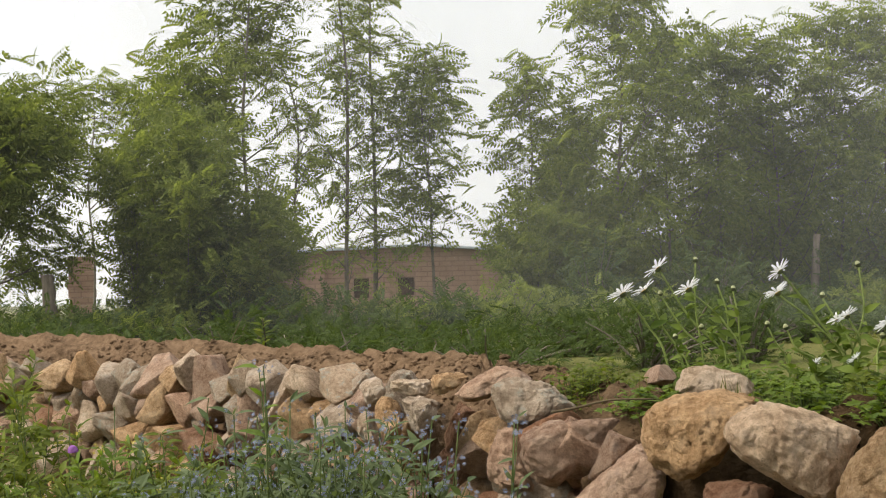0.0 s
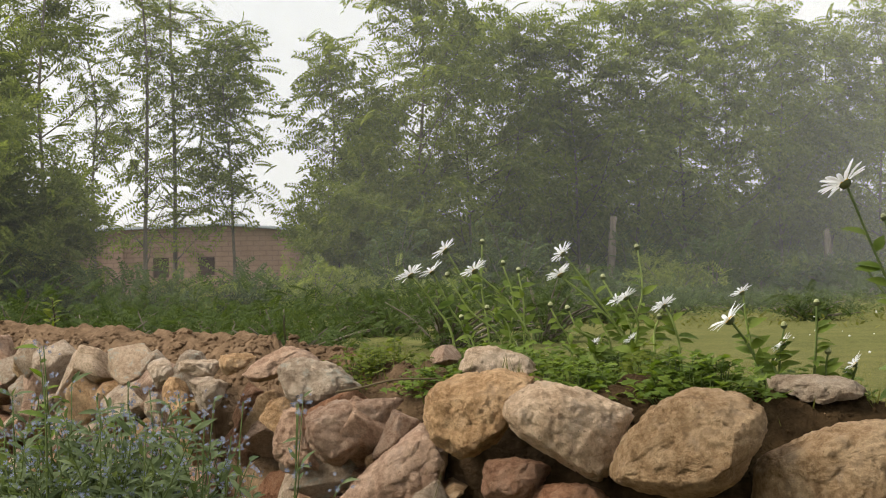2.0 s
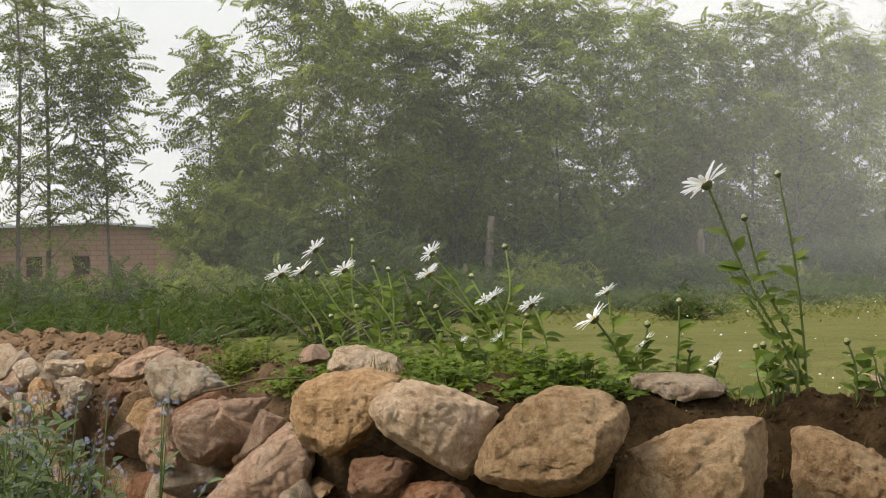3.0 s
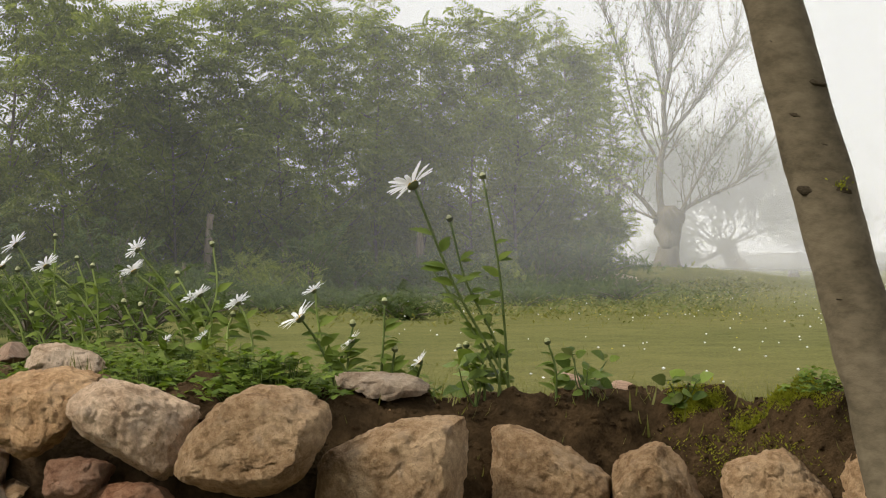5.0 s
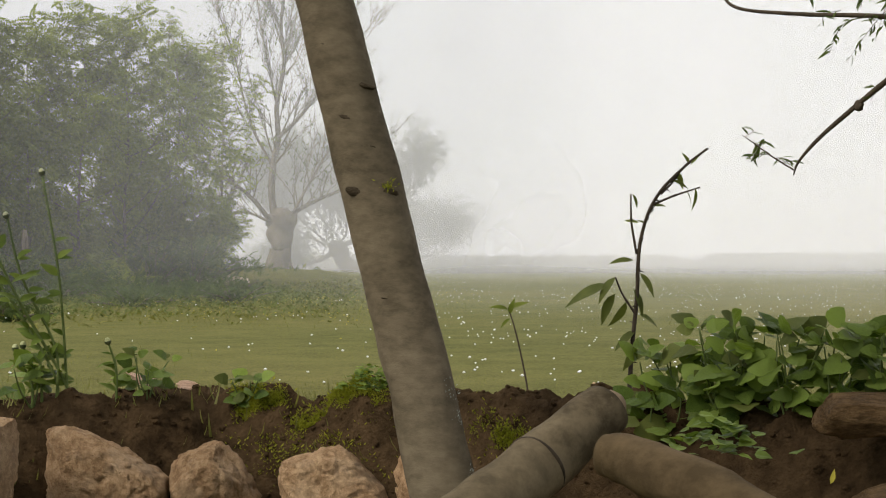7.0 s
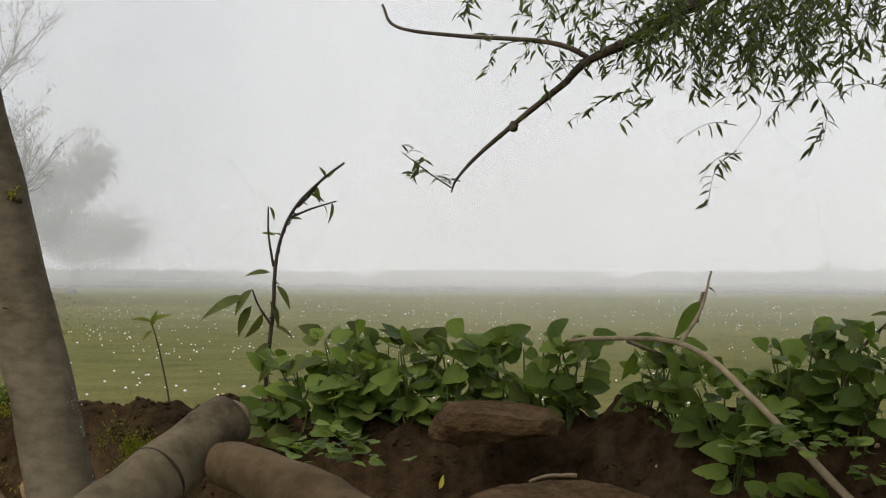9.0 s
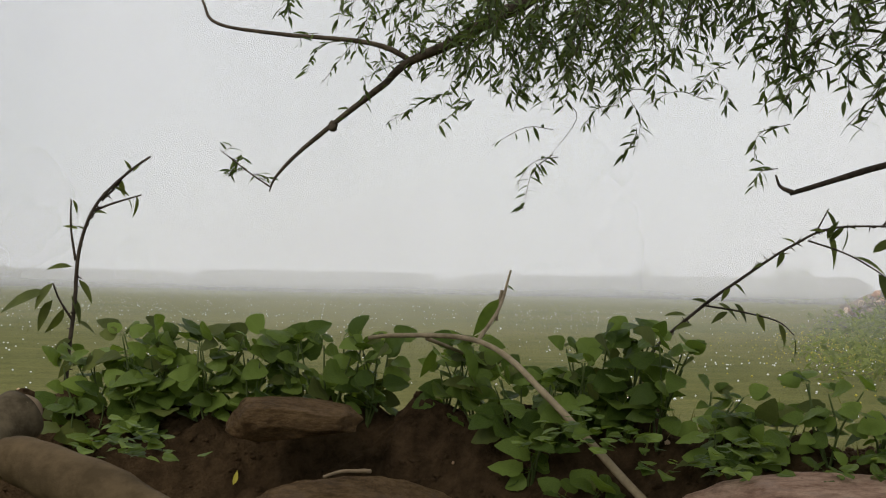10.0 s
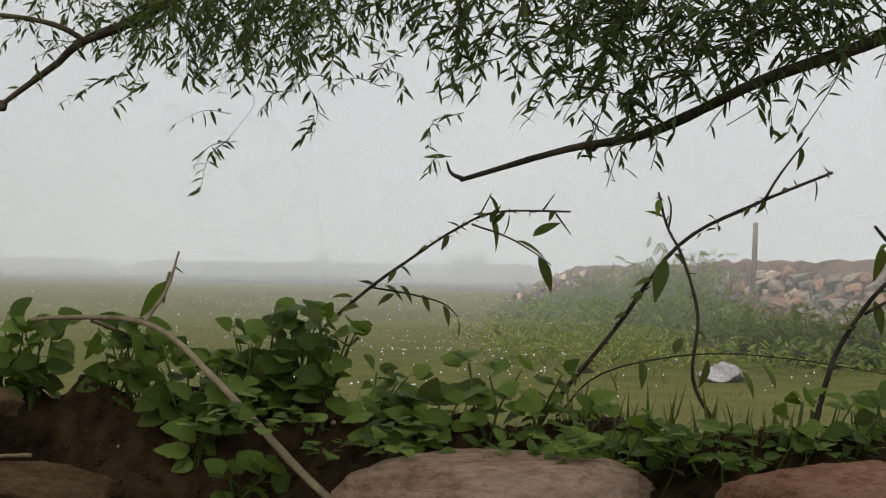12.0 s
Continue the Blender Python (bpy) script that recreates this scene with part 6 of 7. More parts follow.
shoot("edge_shoot", (((1.565, 1.19, 1.06), (1.571, 1.183, 1.104), (1.58, 1.17, 1.16), (1.60, 1.148, 1.212), (1.62, 1.12, 1.26), (1.605, 1.14, 1.30)), ((1.60, 1.148, 1.205), (1.62, 1.12, 1.225), (1.64, 1.1, 1.235))),
      ((1.61, 1.135, 1.28, 0.2, -1, 0.045), (1.605, 1.14, 1.22, 0.3, -1, 0.04), (1.59, 1.155, 1.19, -0.9, 0.1, 0.02), (1.62, 1.12, 1.262, 0.4, 0.9, 0.05)), "dark shoot with large leaves at the wall's end", 0.0036, seed=10, thorns=18, material=M_OLIVE)

s = Shape()
s.tube(((-1.0, 2.50, 1.072), (-0.965, 2.52, 1.078), (-0.92, 2.55, 1.088), (-0.85, 2.55, 1.09)), 0.0021, 0.0014, 6, 5, 0.3)
tagged(link("fallen_twig", s, M_LOGBARK), "dry grey twig lying between the stones", "twig")
s = Shape()
s.tube(((0.755, 1.50, 1.052), (0.775, 1.505, 1.056), (0.805, 1.50, 1.056)), 0.0015, 0.0022, 6, 4, 0.4)
tagged(link("wood_chip", s, M_CUT), "pale strip of wood on the earth", "wood chip")
s = Shape()
s.place(STEM_LEAF, [aim((0.684, 1.56, 1.04), (0.4, 0, 1), (0, -1, 0.2), 0.015)])
tagged(link("fallen_leaf", s, M_YELLOW), "small yellow leaf on the dark earth", "leaf")


# ---- weeds in front of the wall, on the low side ----
M_BLUE = plain_mat("blue_floret", (0.11, 0.13, 0.185), (0.21, 0.235, 0.29), 100, 0.7, 0.1)
M_HAIRY = leaf_mat("grey_green_leaf", (0.06, 0.088, 0.034), (0.15, 0.185, 0.085), 0.3, vein=1)
M_PURPLE = plain_mat("thistle_purple", (0.17, 0.06, 0.21), (0.30, 0.13, 0.34), 100, 0.8, 0.4)
LEAF_S = lance(0.3, 2, 0.2, 0.35)
FLORET = (np.array([(0, 0, 0), (1, -0.3, 0.1), (1, 0.3, 0.1), (0.4, 0.9, 0.1), (-0.25, 1.0, 0.1), (-0.9, 0.5, 0.1), (-1.0, -0.2, 0.1), (-0.6, -0.8, 0.1), (0.1, -1.0, 0.1), (0.6, -0.8, 0.1)], float),
          [(0, 1, 2), (0, 3, 4), (0, 5, 6), (0, 7, 8), (0, 9, 1)])


def tall_weed(az, d, top, seed, label, flower=None, leaf=0.04, leaves=26, material=None, name="tall_weed", branches=5, floret=0.0032):
    """A weed from the low ground: stem, side branches, narrow leaves, small flowers at the tips."""
    rnd = random.Random(seed)
    foot = polar(az, d, 0)
    root = thing(name, foot - Vector((0, 0, 0.01)), label, "plant", "weeds before the wall")
    st, lf, fl = Shape(), [], []
    tip = Vector((foot.x + rnd.uniform(-0.13, 0.13), foot.y + rnd.uniform(-0.1, 0.1), top))
    main = st.tube((foot - Vector((0, 0, 0.02)), foot.lerp(tip, 0.5) + Vector((rnd.uniform(-0.03, 0.03), 0, 0)), tip), 0.0022, 0.0009, 5, 8)
    lines = [main[len(main) // 3:]]
    for i in range(branches):
        k = rnd.randint(int(len(main) * 0.55), len(main) - 3)
        a = rnd.uniform(0, 6.283)
        e = main[k] + Vector((math.cos(a) * rnd.uniform(0.03, 0.09), math.sin(a) * rnd.uniform(0.03, 0.09), rnd.uniform(0.04, 0.16)))
        e.z = min(e.z, top + 0.02)
        lines.append(st.tube((main[k], main[k].lerp(e, 0.5) + Vector((0, 0, -0.01)), e), 0.0014, 0.0008, 4, 4))
    for line in lines:
        for i in range(leaves // len(lines) + 2):
            k = rnd.randint(0, len(line) - 1)
            a = rnd.uniform(0, 6.283)
            lf.append(aim(line[k], (math.cos(a), math.sin(a), rnd.uniform(0.0, 1.6)), (rnd.uniform(-0.8, 0.8), -0.5, 1), leaf * rnd.uniform(0.5, 1.25)))
        if flower:
            e = line[-1]
            for i in range(rnd.randint(5, 9)):
                q = e + Vector((rnd.gauss(0, 0.008), rnd.gauss(0, 0.008), rnd.gauss(-0.004, 0.007)))
                fl.append(aim(q, (rnd.uniform(-1, 1), rnd.uniform(-0.3, 0.3), rnd.uniform(-0.5, 0.5)), (rnd.uniform(-0.6, 0.6), -1, 0.6), floret * rnd.uniform(0.6, 1.2)))
    link("stem", st, M_HERBSTEM, root)
    s = Shape()
    s.place(LEAF_S, lf)
    link("foliage", s, material or M_HERB, root, smooth=False)
    if fl:
        s = Shape()
        s.place(FLORET, fl)
        link("bloom", s, flower, root, "tiny pale blue florets" if flower is M_BLUE else "", smooth=False)


rnd = random.Random(41)
for i in range(64):
    az = rnd.uniform(-33.5, -26.8)
    tall_weed(az, rnd.uniform(2.25, 2.65), rnd.uniform(0.96, 1.11) - 0.012 * max(0, -30.5 - az), 600 + i, "hairy weed with tiny pale blue flowers", M_BLUE, 0.030, 190, M_HAIRY, "blue_flower_weed", 10, 0.0027)
tall_weed(-28.7, 2.4, 1.165, 640, "tall leafy stem with tiny blue flowers", M_BLUE, 0.04, 34, M_HERB, "blue_flower_weed", 3)
tall_weed(-29.6, 2.42, 1.13, 641, "tall leafy stem with tiny blue flowers", M_BLUE, 0.04, 34, M_HAIRY, "blue_flower_weed", 4)
for i in range(11):
    tall_weed(rnd.uniform(-27.6, -24.0), rnd.uniform(2.3, 2.6), rnd.uniform(1.0, 1.09), 650 + i, "thin hairy weed with tiny pale blue flowers", M_BLUE, 0.03, 16, M_HAIRY, "blue_flower_weed")
for i in range(66):
    az = rnd.uniform(-39.5, -32.0)
    tall_weed(az, rnd.uniform(2.9, 3.9), rnd.uniform(0.82, 0.99), 680 + i, "green thistle and tall weeds before the wall", M_YELLOW if i % 5 == 0 else None, 0.033, 210, M_HERB_Y if i % 3 else M_HERB, branches=7, floret=0.003)
for i in range(10):
    tall_weed(rnd.uniform(-39.2, -37.4), rnd.uniform(3.6, 4.6), rnd.uniform(1.02, 1.15), 740 + i, "yellow-green leafy weed against the wall", None, 0.042, 120, M_HERB_Y, branches=7)
for i in range(5):
    tall_weed((-36.5, -35.2, -34.2, -37.0, -33.6)[i], 3.3, (1.03, 1.06, 1.08, 0.98, 1.04)[i], 760 + i, "thin thistle stem before the wall", None, 0.05, 24, M_HAIRY, "thistle", 2)
s = Shape()
dome(s, polar(-37.0, 3.3, 0.985), (0, -0.2, 1), 0.010, 0.013, 10, 4)
tagged(link("thistle_flower", s, M_PURPLE), "single purple thistle flower head", "flower")
grass("low_grass", 500, -42, -23, 1.9, 4.4, 0.9, 44, "tall grass before the wall on the low side", M_GRASS, 0.0, 1.0, 0.10)
bush_y = polar(-30.3, 5.4)
shoot("yellow_sprig", (((bush_y.x, bush_y.y, 1.06), (bush_y.x + 0.01, bush_y.y, 1.12), (bush_y.x + 0.0, bush_y.y, 1.20)),),
      tuple((bush_y.x + 0.006 * math.sin(i), bush_y.y, 1.10 + 0.0065 * i, math.cos(i * 2.4), 0.5, 0.034) for i in range(15)), "small yellow-green sprig on the bank", 0.003, seed=12, material=M_HERB_Y)
bx = polar(-31.4, 5.6)
shoot("dry_twig", (((bx.x, bx.y, 1.06), (bx.x + 0.01, bx.y, 1.12), (bx.x + 0.045, bx.y, 1.19)), ((bx.x, bx.y, 1.10), (bx.x - 0.04, bx.y, 1.16)), ((bx.x + 0.01, bx.y, 1.12), (bx.x + 0.06, bx.y, 1.15)), ((bx.x - 0.01, bx.y, 1.08), (bx.x - 0.07, bx.y, 1.14))), (), "dry pale twig sticking out of the bank", 0.0028, seed=13, twig=M_LOGBARK)


# ---- the far dry wall with its post, and the pale rock ----
far_stones = thing("far_stone_wall", polar(49, 27.5, FIELD), "far dry stone wall topped with reddish earth", "stone wall", kind="structure")
rnd = random.Random(52)
M_FARSTONE = stone_mat("weathered_stone", (0.10, 0.08, 0.06), (0.215, 0.175, 0.135), (0.33, 0.28, 0.225))
FAR_ROCKS = [hull_rock("stone", 820 + i, 0.10, m) for i, m in enumerate((M_FARSTONE, M_FARSTONE, M_GREY, M_FARSTONE, M_RED, M_FARSTONE))]


def far_line(az):
    return float(np.interp(az, (39, 42, 44.5, 46, 47.5, 52, 60), (58, 46, 39, 33, 29, 25.5, 24)))


for row in range(7):
    az = 39.4 + 0.25 * row
    while az < 56:
        d = far_line(az)
        w = rnd.uniform(0.22, 0.48)
        az += math.degrees(w * 0.34 / d)
        p = polar(az, d + rnd.uniform(-0.06, 0.06) + 0.05 * row, FIELD + 0.08 + row * 0.135 + rnd.uniform(-0.05, 0.05))
        ob = link("stone", rnd.choice(FAR_ROCKS), None, far_stones)
        ob.matrix_basis = Matrix.LocRotScale(p, Euler((rnd.uniform(-0.3, 0.3), rnd.uniform(-0.5, 0.5), rnd.uniform(0, 6))), (w, w * 0.9, rnd.uniform(0.18, 0.3)))
        az += math.degrees(w * 0.34 / d)
cap = Shape()
for i in range(114):
    az = 39.5 + 0.15 * i
    d = far_line(az)
    for o, z in ((-0.3, 0.0), (-0.2, 0.9), (0.05, 1.12), (0.7, 1.2), (1.7, 1.0), (2.6, -0.1)):
        p = polar(az, d + 0.75 + o)
        cap.v.append((p.x, p.y, FIELD + z * min(1, 0.3 + i * 0.05) + (0.10 * noise.noise(p * 1.3) + 0.05 * noise.noise(p * 4)) * (0.1 < z)))
for i in range(113):
    for k in range(5):
        a = i * 6 + k
        cap.f.append((a, a + 6, a + 7, a + 1))
tagged(link("earth_cap", cap, plain_mat("red_earth", (0.08, 0.056, 0.04), (0.19, 0.13, 0.09), 4, 0.95, 0.8, 0.06)), "reddish earth heaped on the far wall", "earth bank", kind="structure")
post(47.45, 27.2, 2.2, 0.048, 61, "leaning grey wooden post by the far wall", lean=0.07)
for i, (az, d, h, w) in enumerate(((40.6, 31, 0.5, 2.2), (42.0, 30, 0.65, 2.0), (43.4, 28, 1.0, 1.7), (44.3, 27, 1.35, 1.7), (45.3, 26, 1.3, 1.6), (46.2, 25, 0.8, 1.6), (44.9, 22, 0.6, 1.8), (43.2, 23, 0.5, 1.8))):
    bush(az, d, h, w, 330 + i, 620, 0.2, M_LOCUST, "hazy yellow-green bush before the far wall")
for i, (az, d, h) in enumerate(((46.6, 19.5, 0.42), (47.6, 18.5, 0.46), (48.5, 18, 0.44), (49.4, 17.5, 0.5), (50.3, 17, 0.5), (51.2, 17, 0.52))):
    bush(az, d, h, 1.3, 340 + i, 420, 0.14, M_FIELDWEED, "dark green weeds on the meadow's edge", "weed_thicket")
M_ROCK = stone_mat("grey_rock", (0.17, 0.165, 0.155), (0.30, 0.295, 0.28), (0.42, 0.41, 0.395))
ob = link("rock", rock_mesh("rock", 83, 4, 14, 0.12, M_ROCK, 0.26, ((0.5, -0.4, 0.7, 0.3), (-0.6, -0.3, 0.7, 0.28))), None)
ob.matrix_basis = Matrix.LocRotScale((10.11, 9.50, FIELD + 0.05), Euler((0.1, 0.1, 0.9)), (0.55, 0.42, 0.24))
tagged(ob, "pale grey rock lying in the meadow", "rock")
for i, (az, d, w) in enumerate(((1.6, 50, 0.9), (2.6, 51, 1.2), (0.4, 49, 0.7), (4.9, 54, 0.6))):
    ob = link("rock", rock_mesh("rock", 90 + i, 2, 8, 0.1, M_GREY), None)
    ob.matrix_basis = Matrix.LocRotScale(polar(az, d, FIELD + 0.28), Euler((0, 0, i)), (w, w * 0.8, w * 0.45))
    tagged(ob, "grey field rock in the weeds by the willow", "rock")

# ---- stone wall ----
stone_wall = thing("stone_wall", polar(-10, 2.3, 0), "dry wall of rough tan and pink field stones", "stone wall", kind="structure")


count = [0]


def stone(x, y, z, w, h, soft, tint, facets=(), deep=0.85):
    """One large stone of the wall; soft: from angular to rounded."""
    count[0] += 1
    cuts = 7 if facets else int(round(16 * (1 - soft))) + 1
    me = rock_mesh("stone", 100 + count[0], 5, cuts, (0.06 if soft < 0.6 else 0.085), STONES[tint], 0.28 + 0.16 * soft, facets, 46 if soft < 0.6 else 22)
    ob = link("stone", me, None, stone_wall)
    az = math.degrees(math.atan2(x, y))
    ob.matrix_basis = Matrix.LocRotScale((x, y, z), Euler((0, 0, radians(-az + (0 if facets else R.uniform(-8, 8))))), (w * 1.04, w * deep, h * 1.04))
    return ob


def boulder(x, y, z, tint, worn, sides, deep=1.1):
    """One large stone of the wall, cut out of a lump by planes: sides gives each side's bearing in degrees and its reach in millimetres; worn rounds the edges."""
    count[0] += 1
    rnd = random.Random(300 + count[0])
    bm = bmesh.new()
    bmesh.ops.create_icosphere(bm, subdivisions=6, radius=1.0)
    co = np.array([v.co for v in bm.verts])
    reach = max(r for _, r in sides) / 1000
    low = min(r for _, r in sides) / 1000
    co *= reach * 1.3
    half = deep * (reach + low) * 0.5
    planes = []
    for a, r in sides:
        c, q = math.cos(radians(a)), math.sin(radians(a))
        planes.append((Vector((c, rnd.uniform(-0.45, -0.12), q)), r / 1000, worn))
        planes.append((Vector((c, rnd.uniform(0.2, 0.6), q)), r / 1000, worn))
    for i in range(4):
        planes.append((Vector((rnd.uniform(-0.45, 0.45), -1, rnd.uniform(-0.12, 0.55))), half * rnd.uniform(0.72, 1.0), worn * 1.5))
    planes.append((Vector((0, 1, 0)), half, worn))
    for nv, h, k in planes:
        g = np.array(nv / nv.length)
        over = (co @ g - h / nv.length) / k
        co -= np.outer(k * np.where(over > 30, over, np.log1p(np.exp(np.minimum(over, 30)))), g)
    for i in range(26):
        nv = Vector((rnd.gauss(0, 1), -abs(rnd.gauss(0.5, 0.8)), rnd.gauss(0, 1))).normalized()
        g = np.array(nv)
        co -= np.outer(np.maximum(co @ g - ((co @ g).max() - rnd.uniform(0.001, 0.006)), 0), g)
    for axis, pick in ((0, math.cos), (2, math.sin)):
        grow = [r / 1000 / (co @ np.array((math.cos(radians(a)), 0, math.sin(radians(a))))).max() for a, r in sides if abs(pick(radians(a))) > 0.6]
        co[:, axis] *= sum(grow) / len(grow)
    co[:, 1] *= half / -co[:, 1].min()
    shift = Vector((rnd.uniform(0, 50), rnd.uniform(0, 50), rnd.uniform(0, 50)))
    for v, q in zip(bm.verts, co):
        p = Vector(q)
        k = 0.0045 * noise.fractal(p * 22 + shift, 1.0, 2.0, 3) + 0.0026 * noise.fractal(p * 75 + shift, 0.8, 2.0, 3)
        k -= 0.0032 * max(0, 1 - 7 * abs(noise.noise(p * 30 + shift)))
        k -= 0.0040 * max(0, noise.noise(p * 95 + shift) - 0.38) / 0.3
        v.co = (p + p.normalized() * k) / 0.18
    me = bpy.data.meshes.new("stone")
    bm.to_mesh(me)
    bm.free()
    me.shade_smooth()
    me.materials.append(STONES[tint])
    ob = link("stone", me, None, stone_wall)
    ob.matrix_basis = Matrix.LocRotScale((x, y, z), Euler((0, 0, -math.atan2(x, y))), (0.18, 0.18, 0.18))
    return ob


boulder(-1.082, 2.650, 1.077, 1, 0.005, ((-170, 66), (-155, 60), (-118, 54), (-78, 42), (-67, 42), (-38, 62), (44, 47), (76, 37), (119, 62)))
boulder(-1.206, 2.780, 1.100, 2, 0.006, ((-133, 59), (-74, 22), (19, 65), (73, 38), (113, 29), (137, 40)))
boulder(-1.416, 2.948, 1.032, 4, 0.005, ((-177, 39), (-155, 34), (-125, 36), (-41, 21), (-37, 22), (53, 37), (86, 38), (137, 44)))
boulder(-1.502, 2.984, 1.019, 0, 0.008, ((-172, 27), (-144, 33), (-46, 36), (6, 30), (15, 30), (66, 42), (136, 46)))
boulder(-1.464, 2.992, 1.082, 4, 0.005, ((-116, 22), (-84, 18), (1, 38), (87, 19), (101, 20), (179, 38)))
boulder(-1.343, 2.905, 1.093, 0, 0.005, ((-177, 35), (-120, 32), (-65, 17), (-46, 15), (52, 33), (84, 25), (108, 29)))
boulder(-1.563, 3.042, 1.069, 4, 0.006, ((-175, 28), (-137, 26), (-49, 20), (7, 29), (74, 28), (115, 33)))
boulder(-1.593, 3.072, 0.996, 1, 0.006, ((-140, 24), (-78, 37), (14, 16), (96, 36), (179, 25)))
boulder(-1.514, 2.933, 0.930, 2, 0.006, ((-167, 33), (-85, 38), (-17, 30), (19, 34), (92, 40), (171, 32)))
boulder(-1.092, 2.568, 0.985, 2, 0.004, ((-110, 45), (-106, 45), (-1, 44), (21, 24), (76, 52), (148, 46), (172, 38)))
boulder(-0.976, 2.529, 1.004, 2, 0.004, ((-155, 69), (-129, 66), (-56, 27), (-51, 24), (-42, 25), (52, 86), (93, 52), (117, 64), (174, 78)))
boulder(-0.899, 2.441, 0.956, 2, 0.005, ((-147, 104), (-79, 63), (-43, 72), (-7, 86), (19, 94), (58, 95), (112, 53), (134, 30), (138, 31)))
boulder(-0.738, 2.389, 1.049, 0, 0.010, ((-175, 81), (-146, 79), (-112, 70), (-74, 58), (-49, 53), (-25, 49), (81, 69), (97, 63), (119, 70), (164, 79)))
boulder(-0.594, 2.315, 1.032, 4, 0.004, ((-162, 79), (-140, 56), (-127, 44), (-123, 41), (-108, 57), (-54, 87), (-18, 78), (66, 66), (70, 65), (89, 74), (127, 82), (140, 89)))
boulder(-0.417, 2.262, 1.024, 0, 0.009, ((-136, 104), (-110, 83), (-91, 77), (-46, 83), (-32, 88), (-7, 101), (26, 108), (56, 95), (83, 79), (97, 75), (116, 73), (135, 74), (150, 76), (159, 84)))
boulder(-0.237, 2.328, 0.977, 0, 0.006, ((-178, 105), (-126, 104), (-83, 66), (-13, 103), (0, 105), (80, 89), (94, 70), (108, 65), (118, 64)))
boulder(-0.020, 2.460, 0.959, 0, 0.004, ((-90, 70), (-40, 92), (-8, 88), (38, 60), (53, 48), (65, 45), (79, 55), (106, 85), (176, 85), (180, 86)))
boulder(0.131, 2.437, 0.950, 0, 0.005, ((-89, 57), (-21, 70), (32, 43), (35, 42), (61, 50), (107, 55), (123, 56), (176, 64), (180, 65)))
boulder(0.293, 2.402, 0.949, 0, 0.005, ((-178, 78), (-89, 51), (-7, 79), (41, 47), (52, 47), (106, 48), (148, 74), (180, 78)))
boulder(0.452, 2.378, 0.961, 0, 0.006, ((-171, 82), (-90, 52), (-21, 61), (68, 68), (94, 49), (96, 49), (140, 71), (165, 75)))
boulder(-0.666, 2.327, 0.963, 3, 0.004, ((-92, 32), (-34, 35), (46, 45), (88, 32), (94, 32), (150, 53), (180, 51)))
boulder(-0.761, 2.340, 0.957, 0, 0.010, ((-104, 27), (-79, 28), (-4, 35), (32, 36), (78, 23), (116, 34), (180, 36)))
boulder(-0.583, 2.308, 0.938, 3, 0.005, ((-92, 27), (-27, 51), (56, 34), (74, 29), (96, 28), (150, 54), (177, 57)))
boulder(-0.785, 2.688, 1.114, 4, 0.006, ((-97, 29), (-83, 32), (34, 42), (71, 19), (118, 40), (163, 57)))
boulder(-0.890, 2.740, 1.113, 2, 0.006, ((-118, 24), (-71, 19), (-12, 25), (70, 23), (107, 21), (162, 24)))
boulder(-0.268, 2.536, 1.084, 4, 0.006, ((-168, 71), (-95, 20), (-81, 17), (57, 37), (85, 18), (92, 19)))
boulder(0.027, 2.700, 1.061, 2, 0.005, ((-159, 30), (-104, 16), (-79, 15), (53, 13), (72, 9), (135, 25)))
boulder(0.107, 2.698, 1.059, 2, 0.005, ((-166, 31), (-98, 13), (-71, 19), (61, 9), (102, 16)))
stone(0.813, 1.728, 1.088, 0.147, 0.046, 0.40, 5, ((0.3, -0.2, 1, 0.3), (-1, -0.2, 0.25, 0.44), (0.1, -1, 0, 0.34), (0.3, -0.1, -0.95, 0.34), (0.9, -0.2, 0.5, 0.42)))
stone(0.832, 1.599, 1.011, 0.206, 0.059, 0.50, 5)
stone(1.174, 1.261, 1.019, 0.319, 0.089, 0.50, 2)
stone(1.369, 1.015, 1.031, 0.178, 0.078, 0.50, 3)

# smaller stones of the lower and farther courses
ROCKS = [[hull_rock("stone", 400 + i * 7 + k, 0.10, m) for k in range(5)] for i, m in enumerate(STONES)]


def course(az0, az1, z, w, h, seed, keep=1.0):
    rnd = random.Random(seed)
    az = az0
    while az < az1:
        d = face(az)
        wi = w * rnd.uniform(0.6, 1.65)
        slope = abs(face(az + 1) - face(az - 1)) / (2 * radians(1) * d)
        az += math.degrees(wi * 0.5 / (d * math.sqrt(1 + min(slope, 2.5) ** 2)))
        p = polar(az, face(az) + 0.005 + rnd.uniform(-0.025, 0.02), z + rnd.uniform(-0.32, 0.32) * h)
        if rnd.random() < keep:
            ob = link("stone", rnd.choice(ROCKS[rnd.choice((0, 0, 1, 2, 2, 3, 4, 4))]), None, stone_wall)
            ob.matrix_basis = Matrix.LocRotScale(p, Euler((rnd.uniform(-0.4, 0.4), rnd.uniform(-0.75, 0.75), radians(-az) + rnd.uniform(-0.4, 0.4) + math.atan(slope) * 0.8)), (wi * 1.12, wi * 0.9, h * rnd.uniform(0.85, 1.6)))
        az += math.degrees(wi * 0.5 / (d * math.sqrt(1 + min(slope, 2.5) ** 2)))


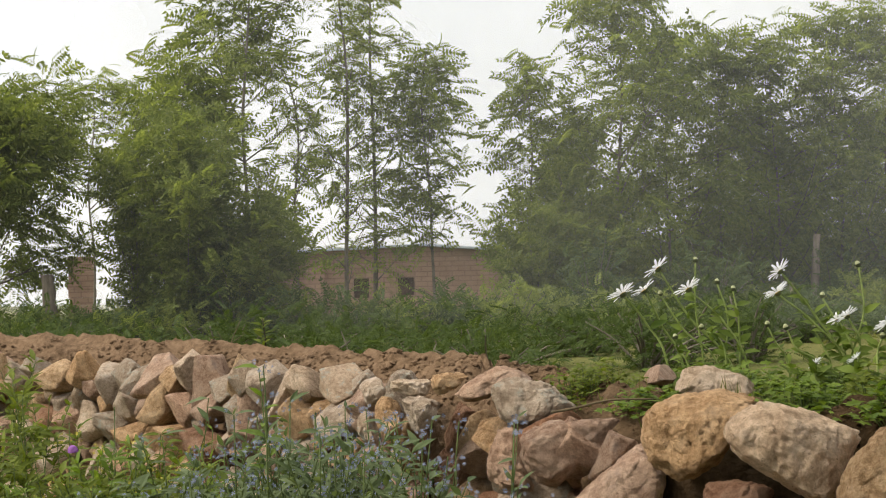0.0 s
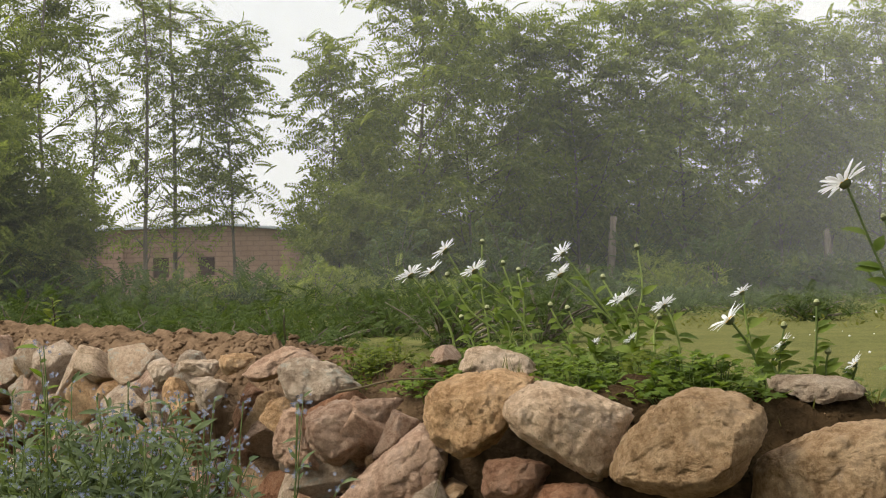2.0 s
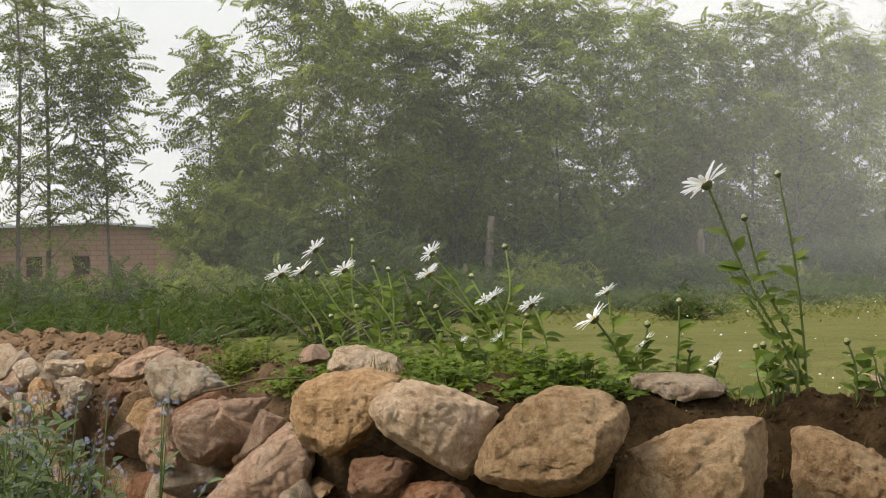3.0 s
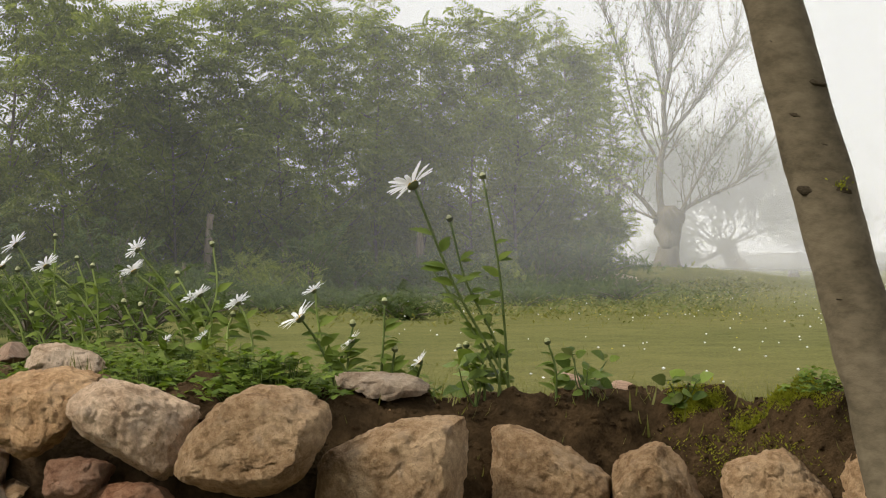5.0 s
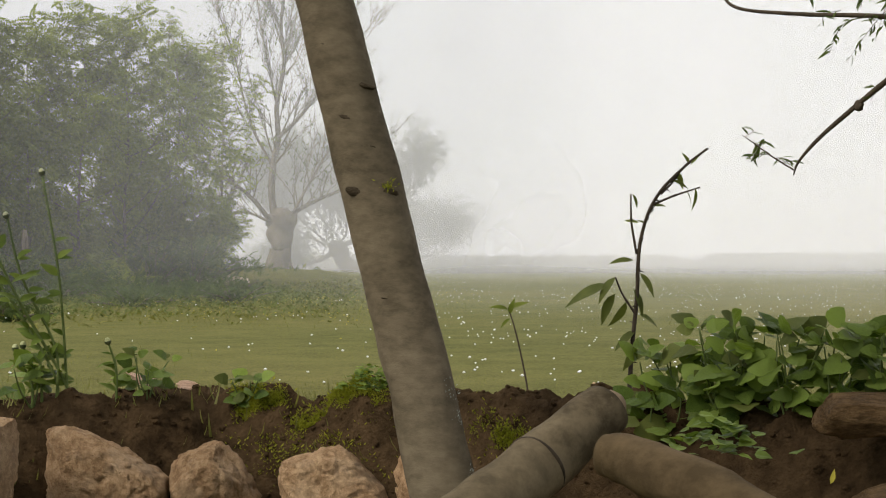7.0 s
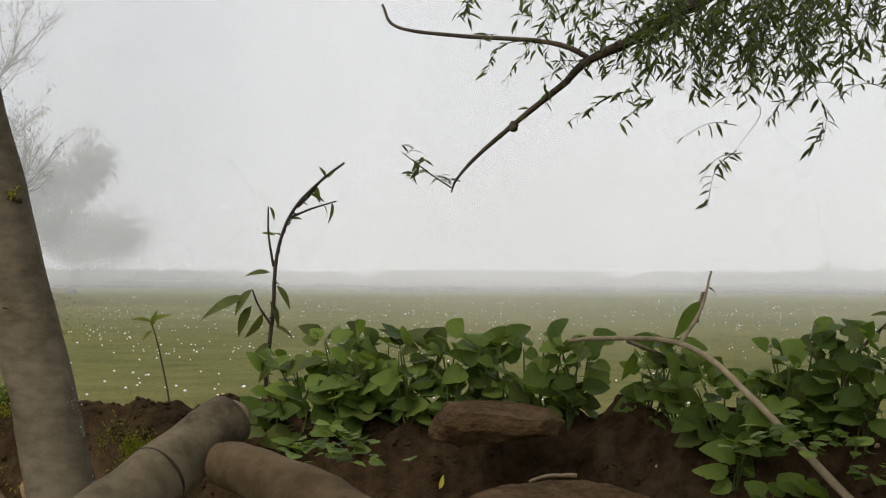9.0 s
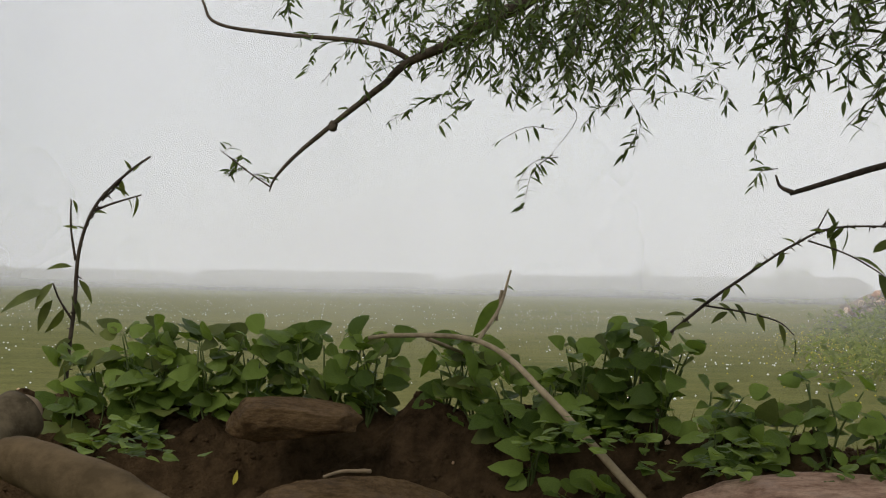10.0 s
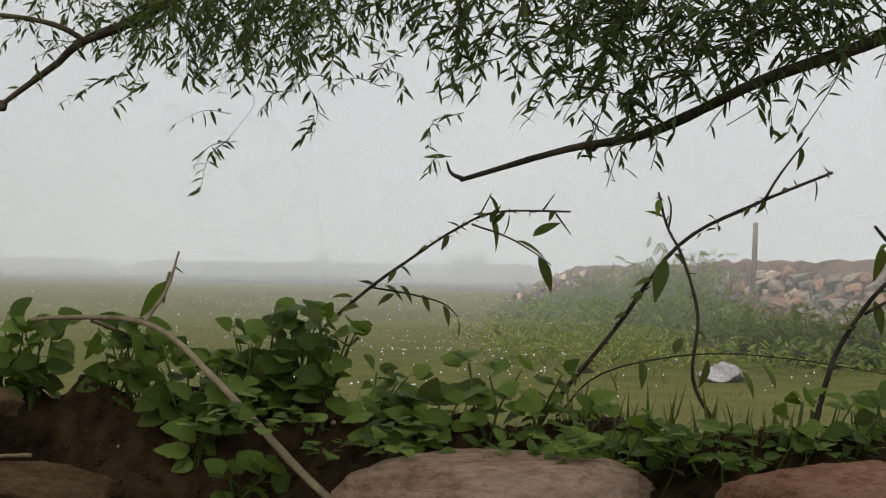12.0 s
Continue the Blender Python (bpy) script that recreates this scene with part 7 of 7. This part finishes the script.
for i in range(5):
    course(-40, -26.3 if i < 4 else -23.4, 1.045 - 0.075 * i, 0.10, 0.085, 700 + i)
for i in range(5):
    course(-40, -23.2, 0.66 - 0.135 * i, 0.17, 0.14, 720 + i)
for i in range(5):
    course(-24.6, -19.4, 1.005 - 0.07 * i, 0.085, 0.08, 760 + i)
for i in range(6):
    course(-23, 58, 0.79 - 0.145 * i, 0.19, 0.15, 740 + i)

# ---- mist: thin sheets of fog hanging between near and far, lit by the sky ----
def mist_mat(name, thick):
    m = bpy.data.materials.new(name)
    m.use_nodes = True
    n, l = m.node_tree.nodes, m.node_tree.links
    n.clear()
    c = n.new("ShaderNodeTexCoord")
    x = n.new("ShaderNodeSeparateXYZ")
    l.new(c.outputs["UV"], x.inputs[0])
    low = n.new("ShaderNodeMapRange")
    low.interpolation_type = "SMOOTHSTEP"
    l.new(x.outputs["Y"], low.inputs["Value"])
    low.inputs["From Max"].default_value = 1.0
    side = n.new("ShaderNodeMapRange")
    side.interpolation_type = "SMOOTHSTEP"
    l.new(x.outputs["X"], side.inputs["Value"])
    w = n.new("ShaderNodeTexNoise")
    w.inputs["Scale"].default_value, w.inputs["Detail"].default_value = 0.09, 3
    l.new(c.outputs["Object"], w.inputs["Vector"])
    wr = n.new("ShaderNodeMapRange")
    wr.inputs["From Min"].default_value, wr.inputs["From Max"].default_value = 0.3, 0.7
    wr.inputs["To Min"].default_value, wr.inputs["To Max"].default_value = 0.7, 1.15
    l.new(w.outputs["Fac"], wr.inputs["Value"])
    p = thick
    for s in (low.outputs[0], side.outputs[0], wr.outputs[0]):
        k = n.new("ShaderNodeMath")
        k.operation = "MULTIPLY"
        if isinstance(p, float):
            k.inputs[0].default_value = p
        else:
            l.new(p, k.inputs[0])
        l.new(s, k.inputs[1])
        p = k.outputs[0]
    tr = n.new("ShaderNodeBsdfTransparent")
    d1, d2, s1, s2, o = n.new("ShaderNodeBsdfDiffuse"), n.new("ShaderNodeBsdfTranslucent"), n.new("ShaderNodeMixShader"), n.new("ShaderNodeMixShader"), n.new("ShaderNodeOutputMaterial")
    for q in (d1, d2):
        q.inputs["Color"].default_value = (0.965, 0.97, 0.962, 1)
    l.new(d1.outputs[0], s1.inputs[1])
    l.new(d2.outputs[0], s1.inputs[2])
    l.new(p, s2.inputs[0])
    l.new(tr.outputs[0], s2.inputs[1])
    l.new(s1.outputs[0], s2.inputs[2])
    l.new(s2.outputs[0], o.inputs["Surface"])
    return m


def mist(d, az0, az1, fade, top, thick, low=0.9):
    """A curtain of fog at distance d; it thins out towards az0 over fade degrees and towards the ground."""
    s = Shape()
    n = 48
    zs = (FIELD, FIELD + 0.2, FIELD + 0.45, FIELD + 0.8, FIELD + 1.2, top * 0.5, top)
    for i in range(n):
        az = az0 + (az1 - az0) * i / (n - 1)
        dd = d * (1 + 0.06 * noise.noise((az * 0.11, d, 0)))
        for z in zs:
            s.v.append(tuple(polar(az, dd, z)))
    k = len(zs)
    for i in range(n - 1):
        for j in range(k - 1):
            a = i * k + j
            s.f.append((a, a + k, a + k + 1, a + 1))
    ob = link("mist", s, mist_mat("mist_%d" % d, thick))
    uv = ob.data.uv_layers.new(name="UVMap").data
    for poly in ob.data.polygons:
        for li, vi in zip(poly.loop_indices, poly.vertices):
            z = zs[vi % k]
            az = az0 + (az1 - az0) * (vi // k) / (n - 1)
            uv[li].uv = (min(1, (az - az0) / fade), min(1, (z - FIELD) / low))
    tagged(ob, "thin white fog drifting over the meadow", "fog", kind="structure")


mist(13.5, -2, 75, 30, 7, 0.04, 0.35)
mist(19, -2, 75, 34, 9, 0.08, 0.45)
mist(25, -50, 75, 50, 15, 0.11, 0.5)
mist(40, -13, 75, 22, 18, 0.18, 1.4)
mist(54, -16, 75, 28, 20, 0.19, 0.8)
mist(70, -42, 75, 10, 26, 0.32, 0.7)
mist(90, -42, 75, 10, 34, 0.36, 0.9)
mist(118, -42, 75, 10, 44, 0.30, 1.2)
